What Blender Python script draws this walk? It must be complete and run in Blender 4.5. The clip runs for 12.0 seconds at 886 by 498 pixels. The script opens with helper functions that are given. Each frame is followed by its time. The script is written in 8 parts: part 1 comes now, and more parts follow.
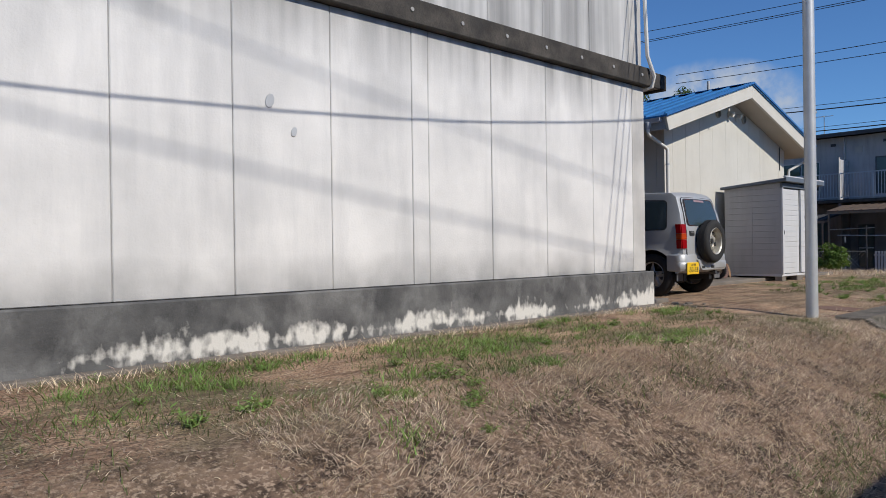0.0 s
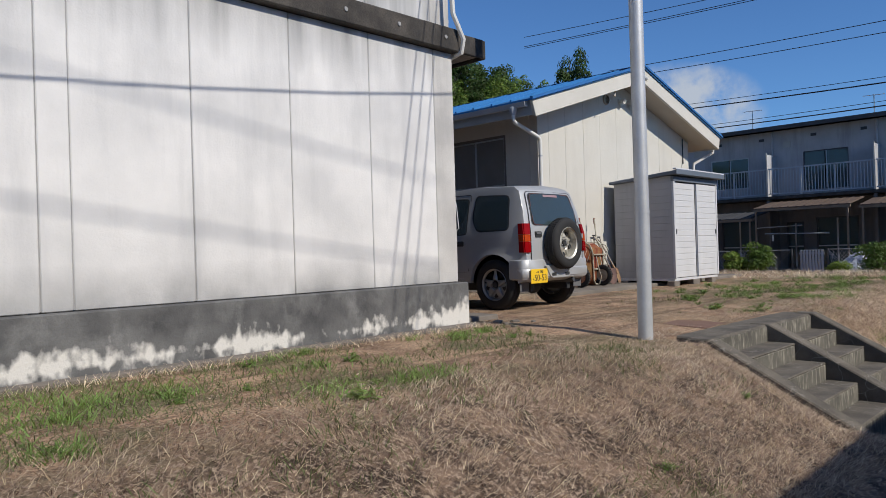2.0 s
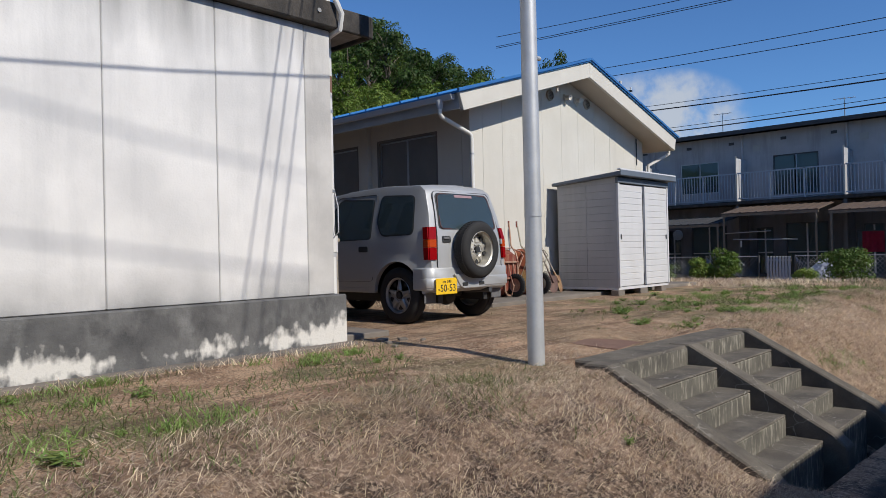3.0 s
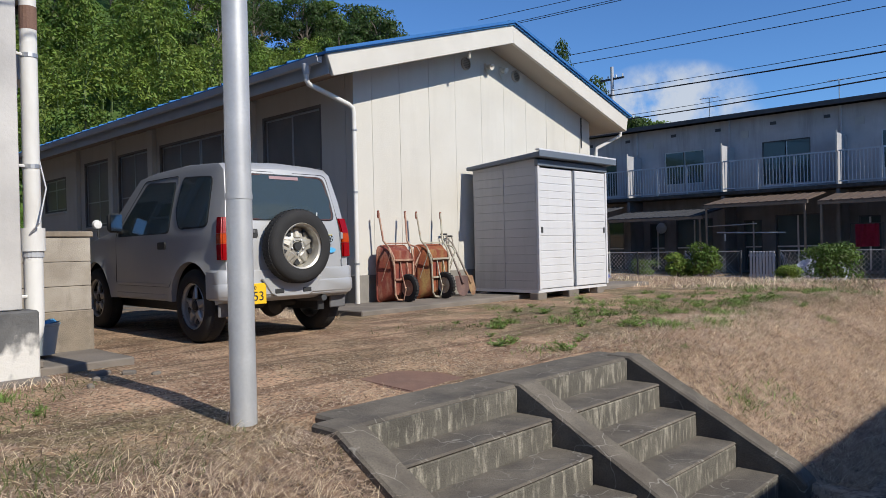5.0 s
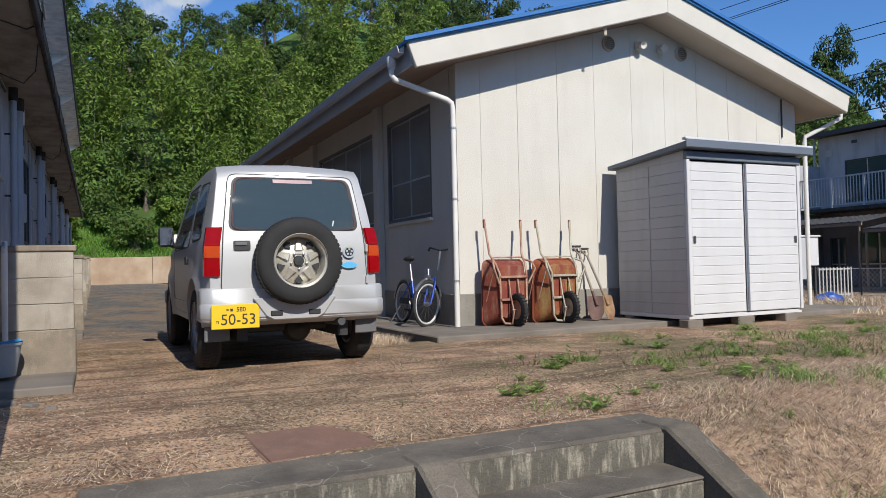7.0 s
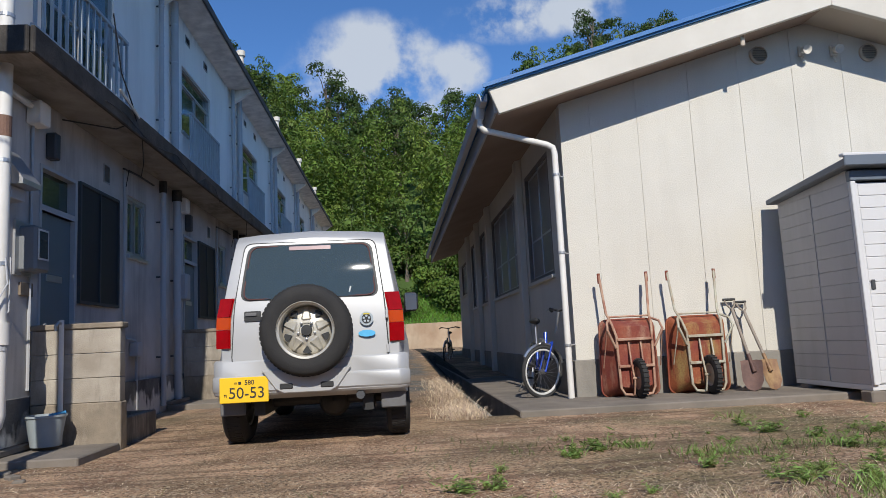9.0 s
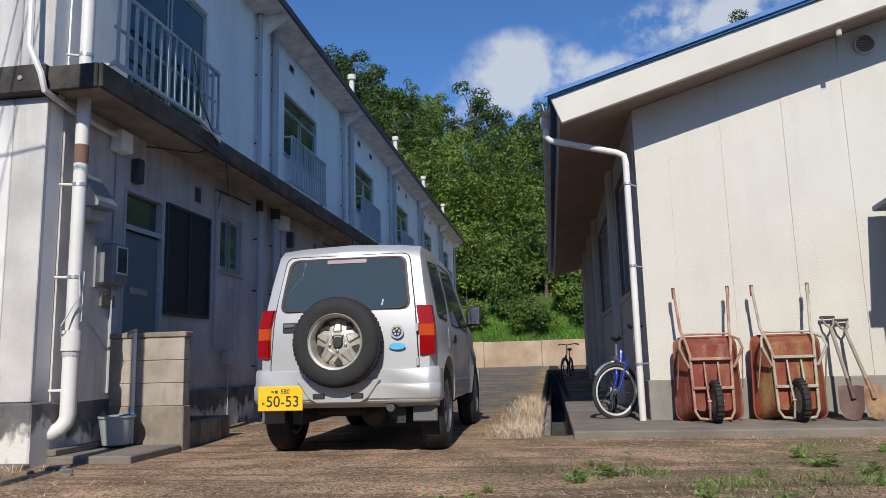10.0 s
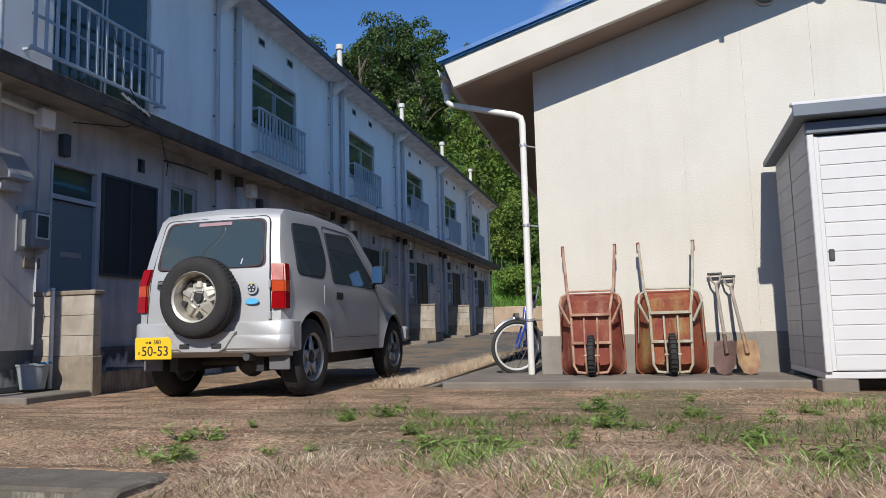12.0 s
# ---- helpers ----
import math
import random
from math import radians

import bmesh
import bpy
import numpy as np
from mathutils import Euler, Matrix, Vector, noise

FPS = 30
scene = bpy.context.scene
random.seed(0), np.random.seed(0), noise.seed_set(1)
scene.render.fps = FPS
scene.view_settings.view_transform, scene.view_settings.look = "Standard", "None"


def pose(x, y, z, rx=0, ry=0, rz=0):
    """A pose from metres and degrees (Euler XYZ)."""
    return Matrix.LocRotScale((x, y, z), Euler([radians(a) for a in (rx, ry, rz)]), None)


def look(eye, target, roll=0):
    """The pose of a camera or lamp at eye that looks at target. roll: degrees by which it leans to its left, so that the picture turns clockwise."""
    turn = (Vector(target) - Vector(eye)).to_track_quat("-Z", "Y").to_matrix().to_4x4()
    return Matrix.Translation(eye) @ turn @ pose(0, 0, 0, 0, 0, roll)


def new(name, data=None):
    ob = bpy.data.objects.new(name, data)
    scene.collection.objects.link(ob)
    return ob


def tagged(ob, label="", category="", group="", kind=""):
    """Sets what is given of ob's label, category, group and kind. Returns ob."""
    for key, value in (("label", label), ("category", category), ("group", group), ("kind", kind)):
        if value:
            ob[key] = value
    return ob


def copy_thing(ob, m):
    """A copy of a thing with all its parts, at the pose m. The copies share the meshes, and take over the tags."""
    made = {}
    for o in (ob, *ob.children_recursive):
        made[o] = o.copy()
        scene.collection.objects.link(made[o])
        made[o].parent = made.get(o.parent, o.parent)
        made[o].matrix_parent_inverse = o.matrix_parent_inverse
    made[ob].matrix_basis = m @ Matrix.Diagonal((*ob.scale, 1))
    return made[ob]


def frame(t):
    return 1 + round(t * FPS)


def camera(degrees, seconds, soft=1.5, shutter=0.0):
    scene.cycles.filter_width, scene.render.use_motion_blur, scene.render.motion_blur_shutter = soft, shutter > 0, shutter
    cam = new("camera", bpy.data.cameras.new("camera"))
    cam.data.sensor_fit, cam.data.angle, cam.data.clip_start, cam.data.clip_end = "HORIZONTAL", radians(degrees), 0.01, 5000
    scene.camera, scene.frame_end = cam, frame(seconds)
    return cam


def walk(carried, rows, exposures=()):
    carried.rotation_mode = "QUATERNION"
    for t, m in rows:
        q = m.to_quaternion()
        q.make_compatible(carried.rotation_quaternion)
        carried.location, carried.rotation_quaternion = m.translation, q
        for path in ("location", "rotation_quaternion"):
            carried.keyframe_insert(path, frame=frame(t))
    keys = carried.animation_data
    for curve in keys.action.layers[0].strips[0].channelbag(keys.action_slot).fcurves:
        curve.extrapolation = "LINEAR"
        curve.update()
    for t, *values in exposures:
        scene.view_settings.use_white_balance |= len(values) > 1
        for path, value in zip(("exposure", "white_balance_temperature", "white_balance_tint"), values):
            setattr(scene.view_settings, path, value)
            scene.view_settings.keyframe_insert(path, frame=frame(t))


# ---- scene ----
cam = camera(63.2, 12.0, soft=0.8)
METRES, EYE, TILT, LEAN, TURN = 14.4, 0.82, 0.0, 0.0, -43.1
ROWS = [
    (0.0, 0.0, 0.0, 0.0, -0.0, -0.11, 0.8),
    (0.5, 0.037, 0.0312, -0.0005, -1.32, 0.68, 1.01),
    (1.0, 0.0756, 0.0635, -0.001, -2.13, 0.34, 0.58),
    (1.5, 0.1123, 0.0981, -0.0009, -2.32, -0.05, 1.25),
    (2.0, 0.1503, 0.1327, -0.0007, -2.85, 0.14, 1.72),
    (2.5, 0.1867, 0.1678, 0.0001, -3.57, 0.4, 1.74),
    (3.0, 0.2252, 0.1996, 0.0005, -4.03, 0.33, 1.32),
    (3.5, 0.2601, 0.2336, 0.0009, -4.43, 0.42, 1.52),
    (5.5, 0.396, 0.3581, 0.0006, -1.79, -0.53, 1.19),
    (6.0, 0.4294, 0.3876, -0.0015, 2.55, 0.14, 1.79),
    (6.5, 0.4576, 0.4154, -0.0022, 8.75, 0.59, 1.82),
    (7.0, 0.4859, 0.4422, -0.0023, 17.34, 1.44, 1.29),
    (9.0, 0.5857, 0.5489, -0.005, 39.53, 7.12, 2.83),
    (9.5, 0.6079, 0.5721, -0.0043, 47.42, 8.34, 2.26),
    (10.0, 0.6278, 0.5978, -0.0083, 51.58, 8.83, 1.55),
    (10.5, 0.652, 0.6225, -0.012, 55.29, 6.86, 1.77),
    (11.0, 0.6726, 0.6467, -0.015, 57.85, 5.62, 1.93),
    (11.5, 0.6973, 0.669, -0.0164, 58.41, 5.85, 1.67),
    (12.0, 0.7213, 0.6889, -0.0184, 57.82, 6.31, 1.45),
]
walk(cam, [(t, pose(0, 0, EYE, TILT, LEAN, TURN) @ pose(METRES * x, METRES * y, METRES * z, 90 + pitch, roll, yaw)) for t, x, y, z, yaw, pitch, roll in ROWS],
     exposures=((0.0, -0.08), (2.5, -0.02), (3.5, 0.06), (5.5, 0.27), (7.0, 0.29), (9.0, 0.21), (10.0, 0.22), (11.0, 0.27), (12.0, 0.30)))

# ---- sky, sun ----
SUN_AZ, SUN_EL = -3.0, 38.0     # degrees west of due south (-y), degrees up
world = bpy.data.worlds.new("sky")
scene.world = world
world.use_nodes = True
wt = world.node_tree
wt.nodes.clear()
w_out = wt.nodes.new("ShaderNodeOutputWorld")
w_bg = wt.nodes.new("ShaderNodeBackground")
w_sky = wt.nodes.new("ShaderNodeTexSky")
w_sky.sky_type, w_sky.sun_disc = "NISHITA", False
w_sky.sun_elevation, w_sky.sun_rotation = radians(SUN_EL), radians(180 + SUN_AZ)
w_sky.air_density, w_sky.dust_density, w_sky.ozone_density = 1.0, 0.05, 6.0
w_sky.altitude = 900
w_geo = wt.nodes.new("ShaderNodeTexCoord")


def w_math(op, a, b=None):
    n = wt.nodes.new("ShaderNodeMath")
    n.operation = op
    for k, v in enumerate((a, b)):
        if v is None:
            continue
        if isinstance(v, (int, float)):
            n.inputs[k].default_value = v
        else:
            wt.links.new(v, n.inputs[k])
    return n.outputs[0]


def cloud(az, el, wide, tall):
    """A cumulus patch in the sky: bearing (clockwise from +y) and height in degrees, half sizes in degrees."""
    a, e = radians(az), radians(el)
    c = Vector((math.sin(a) * math.cos(e), math.cos(a) * math.cos(e), math.sin(e)))
    side = Vector((math.cos(a), -math.sin(a), 0))
    up = side.cross(c)
    terms = []
    for axis, size in ((side, wide), (up, tall)):
        d = wt.nodes.new("ShaderNodeVectorMath")
        d.operation = "DOT_PRODUCT"
        wt.links.new(w_geo.outputs["Generated"], d.inputs[0])
        d.inputs[1].default_value = axis / math.sin(radians(size))
        terms.append(w_math("POWER", w_math("ABSOLUTE", d.outputs["Value"]), 2.0))
    front = wt.nodes.new("ShaderNodeVectorMath")
    front.operation = "DOT_PRODUCT"
    wt.links.new(w_geo.outputs["Generated"], front.inputs[0])
    front.inputs[1].default_value = c
    ring = w_math("SUBTRACT", 1.0, w_math("ADD", terms[0], terms[1]))
    return w_math("MULTIPLY", w_math("MAXIMUM", ring, 0.0), w_math("GREATER_THAN", front.outputs["Value"], 0.3))


w_noise = wt.nodes.new("ShaderNodeTexNoise")
w_noise.inputs["Scale"].default_value = 14.0
w_noise.inputs["Detail"].default_value = 9.0
w_noise.inputs["Roughness"].default_value = 0.58
wt.links.new(w_geo.outputs["Generated"], w_noise.inputs["Vector"])
patches = None
for spec in ((63.8, 9.8, 7.0, 3.9), (-1.0, 20.6, 7.6, 5.4), (12.5, 24.6, 8.0, 2.3), (5.8, 21.2, 3.0, 2.4), (150, 20, 14, 6), (230, 25, 16, 6), (300, 16, 12, 5)):
    c = cloud(*spec)
    patches = c if patches is None else w_math("MAXIMUM", patches, c)
dens = w_math("MULTIPLY", w_math("POWER", patches, 0.75), w_math("SUBTRACT", w_math("MULTIPLY", w_noise.outputs["Fac"], 4.4), 1.38))
w_ramp = wt.nodes.new("ShaderNodeMapRange")
w_ramp.interpolation_type = "SMOOTHSTEP"
wt.links.new(dens, w_ramp.inputs["Value"])
w_ramp.inputs["From Min"].default_value, w_ramp.inputs["From Max"].default_value = 0.05, 0.85
w_mix = wt.nodes.new("ShaderNodeMix")
w_mix.data_type = "RGBA"
wt.links.new(w_math("MULTIPLY", w_ramp.outputs[0], 0.92), w_mix.inputs["Factor"])
w_tint = wt.nodes.new("ShaderNodeMix")
w_tint.data_type, w_tint.blend_type = "RGBA", "MULTIPLY"
w_tint.inputs["Factor"].default_value = 1.0
w_tint.inputs["B"].default_value = (0.605, 0.805, 0.98, 1)
wt.links.new(w_sky.outputs[0], w_tint.inputs["A"])
wt.links.new(w_tint.outputs["Result"], w_mix.inputs["A"])
w_mix.inputs["B"].default_value = (4.0, 4.4, 5.0, 1)
wt.links.new(w_mix.outputs["Result"], w_bg.inputs["Color"])
w_bg.inputs["Strength"].default_value = 0.124
wt.links.new(w_bg.outputs[0], w_out.inputs["Surface"])

sun = new("sun", bpy.data.lights.new("sun", "SUN"))
sun.data.energy, sun.data.angle, sun.data.color = 4.15, radians(0.45), (1.0, 0.945, 0.85)
sa, se = radians(SUN_AZ), radians(SUN_EL)
SUN_FROM = Vector((-math.sin(sa) * math.cos(se), -math.cos(sa) * math.cos(se), math.sin(se)))
sun.matrix_world = look(SUN_FROM * 60, (0, 0, 0))

# ---- materials ----
def material(name, base, second=None, amount=0.5, scale=3.0, fine=60.0, fine_amount=0.12, rough=0.8, metal=0.0,
             bump=0.15, bump_scale=80.0, stain=None, stain_amount=0.0, stain_scale=(3, 3, 0.5), per_object=0.0,
             per_island=0.0, spec=0.4, coords="Object", coat=0.0):
    """A surface with a broad mottling of two colours, a fine grain, optional streaky stains and a fine relief."""
    m = bpy.data.materials.new(name)
    m.use_nodes = True
    t = m.node_tree
    b = t.nodes["Principled BSDF"]
    tc = t.nodes.new("ShaderNodeNewGeometry") if coords == "World" else t.nodes.new("ShaderNodeTexCoord")
    co = tc.outputs["Position"] if coords == "World" else tc.outputs["Object"]

    def noise_tex(sc, detail=4.0, stretch=None, rgh=0.55):
        n = t.nodes.new("ShaderNodeTexNoise")
        n.inputs["Scale"].default_value = sc
        n.inputs["Detail"].default_value = detail
        n.inputs["Roughness"].default_value = rgh
        v = co
        if stretch:
            mp = t.nodes.new("ShaderNodeMapping")
            mp.inputs["Scale"].default_value = stretch
            t.links.new(co, mp.inputs["Vector"])
            v = mp.outputs[0]
        t.links.new(v, n.inputs["Vector"])
        return n.outputs["Fac"]

    def ramp(fac, lo, hi):
        r = t.nodes.new("ShaderNodeMapRange")
        t.links.new(fac, r.inputs["Value"])
        r.inputs["From Min"].default_value, r.inputs["From Max"].default_value = lo, hi
        return r.outputs[0]

    def mix(fac, a, c, blend="MIX"):
        n = t.nodes.new("ShaderNodeMix")
        n.data_type, n.blend_type = "RGBA", blend
        if isinstance(fac, float):
            n.inputs["Factor"].default_value = fac
        else:
            t.links.new(fac, n.inputs["Factor"])
        for key, v in (("A", a), ("B", c)):
            if isinstance(v, tuple):
                n.inputs[key].default_value = (*v[:3], 1)
            else:
                t.links.new(v, n.inputs[key])
        return n.outputs["Result"]

    def times(a, k):
        n = t.nodes.new("ShaderNodeMath")
        n.operation = "MULTIPLY"
        t.links.new(a, n.inputs[0])
        n.inputs[1].default_value = k
        return n.outputs[0]

    col = base
    if second:
        col = mix(times(ramp(noise_tex(scale), 0.35, 0.68), amount), base, second)
    if stain:
        col = mix(times(ramp(noise_tex(1.0, 6.0, stain_scale, 0.65), 0.5, 0.72), stain_amount), col, stain)
    if fine_amount:
        dark = tuple(c * (1 - fine_amount * 2.2) for c in base)
        col = mix(times(ramp(noise_tex(fine, 3.0), 0.42, 0.7), min(1.0, fine_amount * 3)), col, dark)
    if per_object or per_island:
        info = t.nodes.new("ShaderNodeObjectInfo") if per_object else tc
        if per_island and coords != "World":
            info = t.nodes.new("ShaderNodeNewGeometry")
        rnd = info.outputs["Random"] if per_object else info.outputs["Random Per Island"]
        k = per_object or per_island
        hsv = t.nodes.new("ShaderNodeHueSaturation")
        val = t.nodes.new("ShaderNodeMapRange")
        t.links.new(rnd, val.inputs["Value"])
        val.inputs["To Min"].default_value, val.inputs["To Max"].default_value = 1 - k, 1 + k
        t.links.new(val.outputs[0], hsv.inputs["Value"])
        hue = t.nodes.new("ShaderNodeMapRange")
        t.links.new(rnd, hue.inputs["Value"])
        hue.inputs["To Min"].default_value, hue.inputs["To Max"].default_value = 0.5 - k * 0.06, 0.5 + k * 0.06
        t.links.new(hue.outputs[0], hsv.inputs["Hue"])
        if isinstance(col, tuple):
            hsv.inputs["Color"].default_value = (*col, 1)
        else:
            t.links.new(col, hsv.inputs["Color"])
        col = hsv.outputs[0]
    if isinstance(col, tuple):
        b.inputs["Base Color"].default_value = (*col, 1)
    else:
        t.links.new(col, b.inputs["Base Color"])
    b.inputs["Roughness"].default_value, b.inputs["Metallic"].default_value = rough, metal
    b.inputs["Specular IOR Level"].default_value = spec
    b.inputs["Coat Weight"].default_value = coat
    b.inputs["Coat Roughness"].default_value = 0.08
    if bump:
        bp = t.nodes.new("ShaderNodeBump")
        bp.inputs["Strength"].default_value = bump
        bp.inputs["Distance"].default_value = 0.01
        t.links.new(noise_tex(bump_scale, 4.0), bp.inputs["Height"])
        t.links.new(bp.outputs[0], b.inputs["Normal"])
    return m


def glass(name, tint=(0.75, 0.82, 0.84), dark=0.0):
    m = bpy.data.materials.new(name)
    m.use_nodes = True
    t = m.node_tree
    b = t.nodes["Principled BSDF"]
    b.inputs["Base Color"].default_value = (*tint, 1)
    b.inputs["Roughness"].default_value = 0.03
    b.inputs["IOR"].default_value = 1.5
    if dark:
        b.inputs["Specular IOR Level"].default_value = 0.7
        b.inputs["Transmission Weight"].default_value = 1 - dark
    else:
        b.inputs["Transmission Weight"].default_value = 1.0
    b.inputs["IOR"].default_value = 1.1 if not dark else 1.45
    return m


def add_grime(m, z_foot, z_head, foot=0.30, head=0.6, colour=(0.10, 0.10, 0.10)):
    """Black mould creeping up from z_foot and rain streaks running down from z_head."""
    t = m.node_tree
    b = t.nodes["Principled BSDF"]
    old = b.inputs["Base Color"].links[0].from_socket
    g = t.nodes.new("ShaderNodeNewGeometry")
    sep = t.nodes.new("ShaderNodeSeparateXYZ")
    t.links.new(g.outputs["Position"], sep.inputs[0])
    prev = old
    for z0, z1, stretch, sc, lo, hi, amount in ((z_foot + foot, z_foot, (1, 1, 0.8), 2.4, 0.10, 0.75, 0.85), (z_head - head, z_head, (5.5, 5.5, 0.22), 1.0, 0.16, 0.7, 0.75)):
        r = t.nodes.new("ShaderNodeMapRange")
        t.links.new(sep.outputs["Z"], r.inputs["Value"])
        r.inputs["From Min"].default_value, r.inputs["From Max"].default_value = z0, z1
        n = t.nodes.new("ShaderNodeTexNoise")
        n.inputs["Scale"].default_value, n.inputs["Detail"].default_value = sc, 7
        mp = t.nodes.new("ShaderNodeMapping")
        mp.inputs["Scale"].default_value = stretch
        t.links.new(g.outputs["Position"], mp.inputs[0])
        t.links.new(mp.outputs[0], n.inputs["Vector"])
        mul = t.nodes.new("ShaderNodeMath")
        mul.operation = "MULTIPLY"
        t.links.new(r.outputs[0], mul.inputs[0])
        t.links.new(n.outputs["Fac"], mul.inputs[1])
        s = t.nodes.new("ShaderNodeMapRange")
        t.links.new(mul.outputs[0], s.inputs["Value"])
        s.inputs["From Min"].default_value, s.inputs["From Max"].default_value, s.inputs["To Max"].default_value = lo, hi, amount
        mx = t.nodes.new("ShaderNodeMix")
        mx.data_type = "RGBA"
        t.links.new(s.outputs[0], mx.inputs["Factor"])
        t.links.new(prev, mx.inputs["A"])
        mx.inputs["B"].default_value = (*colour, 1)
        prev = mx.outputs["Result"]
    t.links.new(prev, b.inputs["Base Color"])
    return m


def wall_material(name, base, dirt, streak, seed=0.0, streak_amount=0.55, dirt_amount=0.5, bump=0.2, bump_scale=70.0):
    """Old painted concrete: blotches, vertical rain streaks, pale scrub marks and pits."""
    m = material(name, base, dirt, dirt_amount, 1.1 + seed, 130.0, 0.04, 0.9, 0, bump, bump_scale, streak, streak_amount, (2.6, 2.6, 0.28), 0.0, spec=0.25, coords="World")
    return m


M = {}
M["wall_white"] = wall_material("painted_concrete_white", (0.76, 0.74, 0.715), (0.56, 0.55, 0.54), (0.38, 0.38, 0.385), 0.1, 0.38, 0.85, 0.22, 55.0)
add_grime(M["wall_white"], 0.46, 2.93, 0.40, 0.75)
M["wall_grey"] = wall_material("painted_concrete_grey", (0.92, 0.885, 0.83), (0.83, 0.795, 0.74), (0.5, 0.48, 0.45), 0.4, 0.25, 0.5)
M["stucco"] = wall_material("cream_stucco", (0.595, 0.572, 0.515), (0.52, 0.495, 0.44), (0.44, 0.415, 0.37), 0.3, 0.3, 0.55, 0.45, 95.0)
M["band"] = material("blackened_concrete", (0.038, 0.034, 0.031), (0.115, 0.10, 0.085), 0.7, 4.0, 70, 0.15, 0.92, 0, 0.5, 60, (0.035, 0.035, 0.034), 0.75, (5, 5, 1.5), coords="World")
M["concrete"] = material("weathered_concrete", (0.23, 0.215, 0.185), (0.095, 0.089, 0.08), 0.85, 2.6, 110, 0.14, 0.93, 0, 0.6, 80, (0.50, 0.47, 0.39), 0.75, (11, 11, 2.0), coords="World")
M["concrete_dark"] = material("blackened_tread_concrete", (0.105, 0.09, 0.073), (0.20, 0.175, 0.14), 0.85, 3.5, 110, 0.16, 0.93, 0, 0.6, 80, (0.05, 0.049, 0.046), 0.6, (3, 3, 3), coords="World")
M["slab_concrete"] = material("worn_slab_concrete", (0.225, 0.195, 0.165), (0.125, 0.108, 0.09), 0.8, 2.2, 110, 0.12, 0.93, 0, 0.4, 110, (0.12, 0.115, 0.10), 0.6, (3, 3, 3), coords="World")
M["base_b"] = material("grey_brown_plinth", (0.27, 0.25, 0.22), (0.19, 0.18, 0.16), 0.7, 2.5, 90, 0.1, 0.92, 0, 0.4, 70, (0.12, 0.11, 0.10), 0.5, (3, 3, 1), coords="World")
M["fascia"] = material("cream_painted_fascia", (0.60, 0.57, 0.51), (0.50, 0.47, 0.41), 0.5, 1.6, 100, 0.04, 0.75, 0, 0.12, 60, (0.5, 0.47, 0.41), 0.3, (2, 2, 2), coords="World")
# west soffit: the eave's shadow is put into this brown colour
M["soffit_shade"] = material("shade_toned_brown_soffit", (0.31, 0.235, 0.19), (0.22, 0.16, 0.13), 0.7, 1.4, 90, 0.06, 0.85, 0, 0.15, 50, coords="World")
M["win_frame"] = material("grey_brown_window_frame", (0.17, 0.155, 0.145), (0.12, 0.11, 0.10), 0.6, 3, 90, 0.08, 0.6, 0, 0.06, 60, coords="World")
M["soffit"] = material("cream_soffit", (0.47, 0.41, 0.335), (0.37, 0.32, 0.26), 0.6, 1.4, 90, 0.05, 0.85, 0, 0.15, 50, coords="World")
M["roof_blue"] = material("blue_painted_steel", (0.035, 0.165, 0.40), (0.05, 0.22, 0.46), 0.6, 2.0, 120, 0.06, 0.42, 0.0, 0.08, 60, (0.02, 0.10, 0.24), 0.4, (1, 6, 1), coords="World")
M["roof_dark"] = material("dark_roof_sheet", (0.055, 0.057, 0.062), (0.09, 0.09, 0.095), 0.6, 1.5, 80, 0.1, 0.7, 0, 0.1, 60, coords="World")
M["blue_trim"] = material("blue_trim", (0.03, 0.13, 0.36), (0.05, 0.19, 0.42), 0.5, 3, 90, 0.05, 0.45, coords="World")
M["pvc"] = material("white_pvc", (0.70, 0.69, 0.66), (0.58, 0.56, 0.52), 0.6, 2.0, 90, 0.05, 0.5, 0, 0.05, 80, (0.42, 0.39, 0.34), 0.4, (6, 6, 1.2), coords="World")
M["pvc_grey"] = material("grey_pvc", (0.45, 0.46, 0.48), (0.35, 0.36, 0.38), 0.6, 2.0, 90, 0.05, 0.55, 0, 0.05, 80, coords="World")
M["pole"] = material("galvanised_steel", (0.56, 0.57, 0.58), (0.42, 0.435, 0.45), 0.7, 5.0, 60, 0.1, 0.5, 0.4, 0.06, 40, (0.60, 0.62, 0.63), 0.5, (9, 9, 1.2), coords="World")
M["rail"] = material("pale_blue_painted_rail", (0.40, 0.46, 0.51), (0.29, 0.34, 0.39), 0.5, 4, 120, 0.06, 0.5, 0, 0.05, 60, (0.25, 0.2, 0.16), 0.3, (8, 8, 3), coords="World")
M["alu"] = material("anodised_aluminium", (0.50, 0.51, 0.52), (0.40, 0.41, 0.42), 0.5, 5, 150, 0.05, 0.4, 0.7, 0.03, 60, coords="World")
M["steel_dark"] = material("dark_painted_steel", (0.05, 0.055, 0.06), (0.08, 0.08, 0.085), 0.5, 4, 90, 0.08, 0.55, 0, 0.06, 60, coords="World")
M["door_blue"] = material("grey_blue_door_paint", (0.15, 0.19, 0.21), (0.115, 0.15, 0.17), 0.6, 1.5, 120, 0.06, 0.5, 0, 0.05, 60, coords="World")
M["screen"] = material("dark_window_screen", (0.022, 0.023, 0.026), (0.035, 0.036, 0.04), 0.6, 2, 200, 0.1, 0.6, 0, 0.05, 300, coords="World")
# near-black for what lies behind openings: the unlit rooms' darkness is in the colour
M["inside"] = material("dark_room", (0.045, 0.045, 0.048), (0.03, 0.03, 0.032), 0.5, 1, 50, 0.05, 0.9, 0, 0)
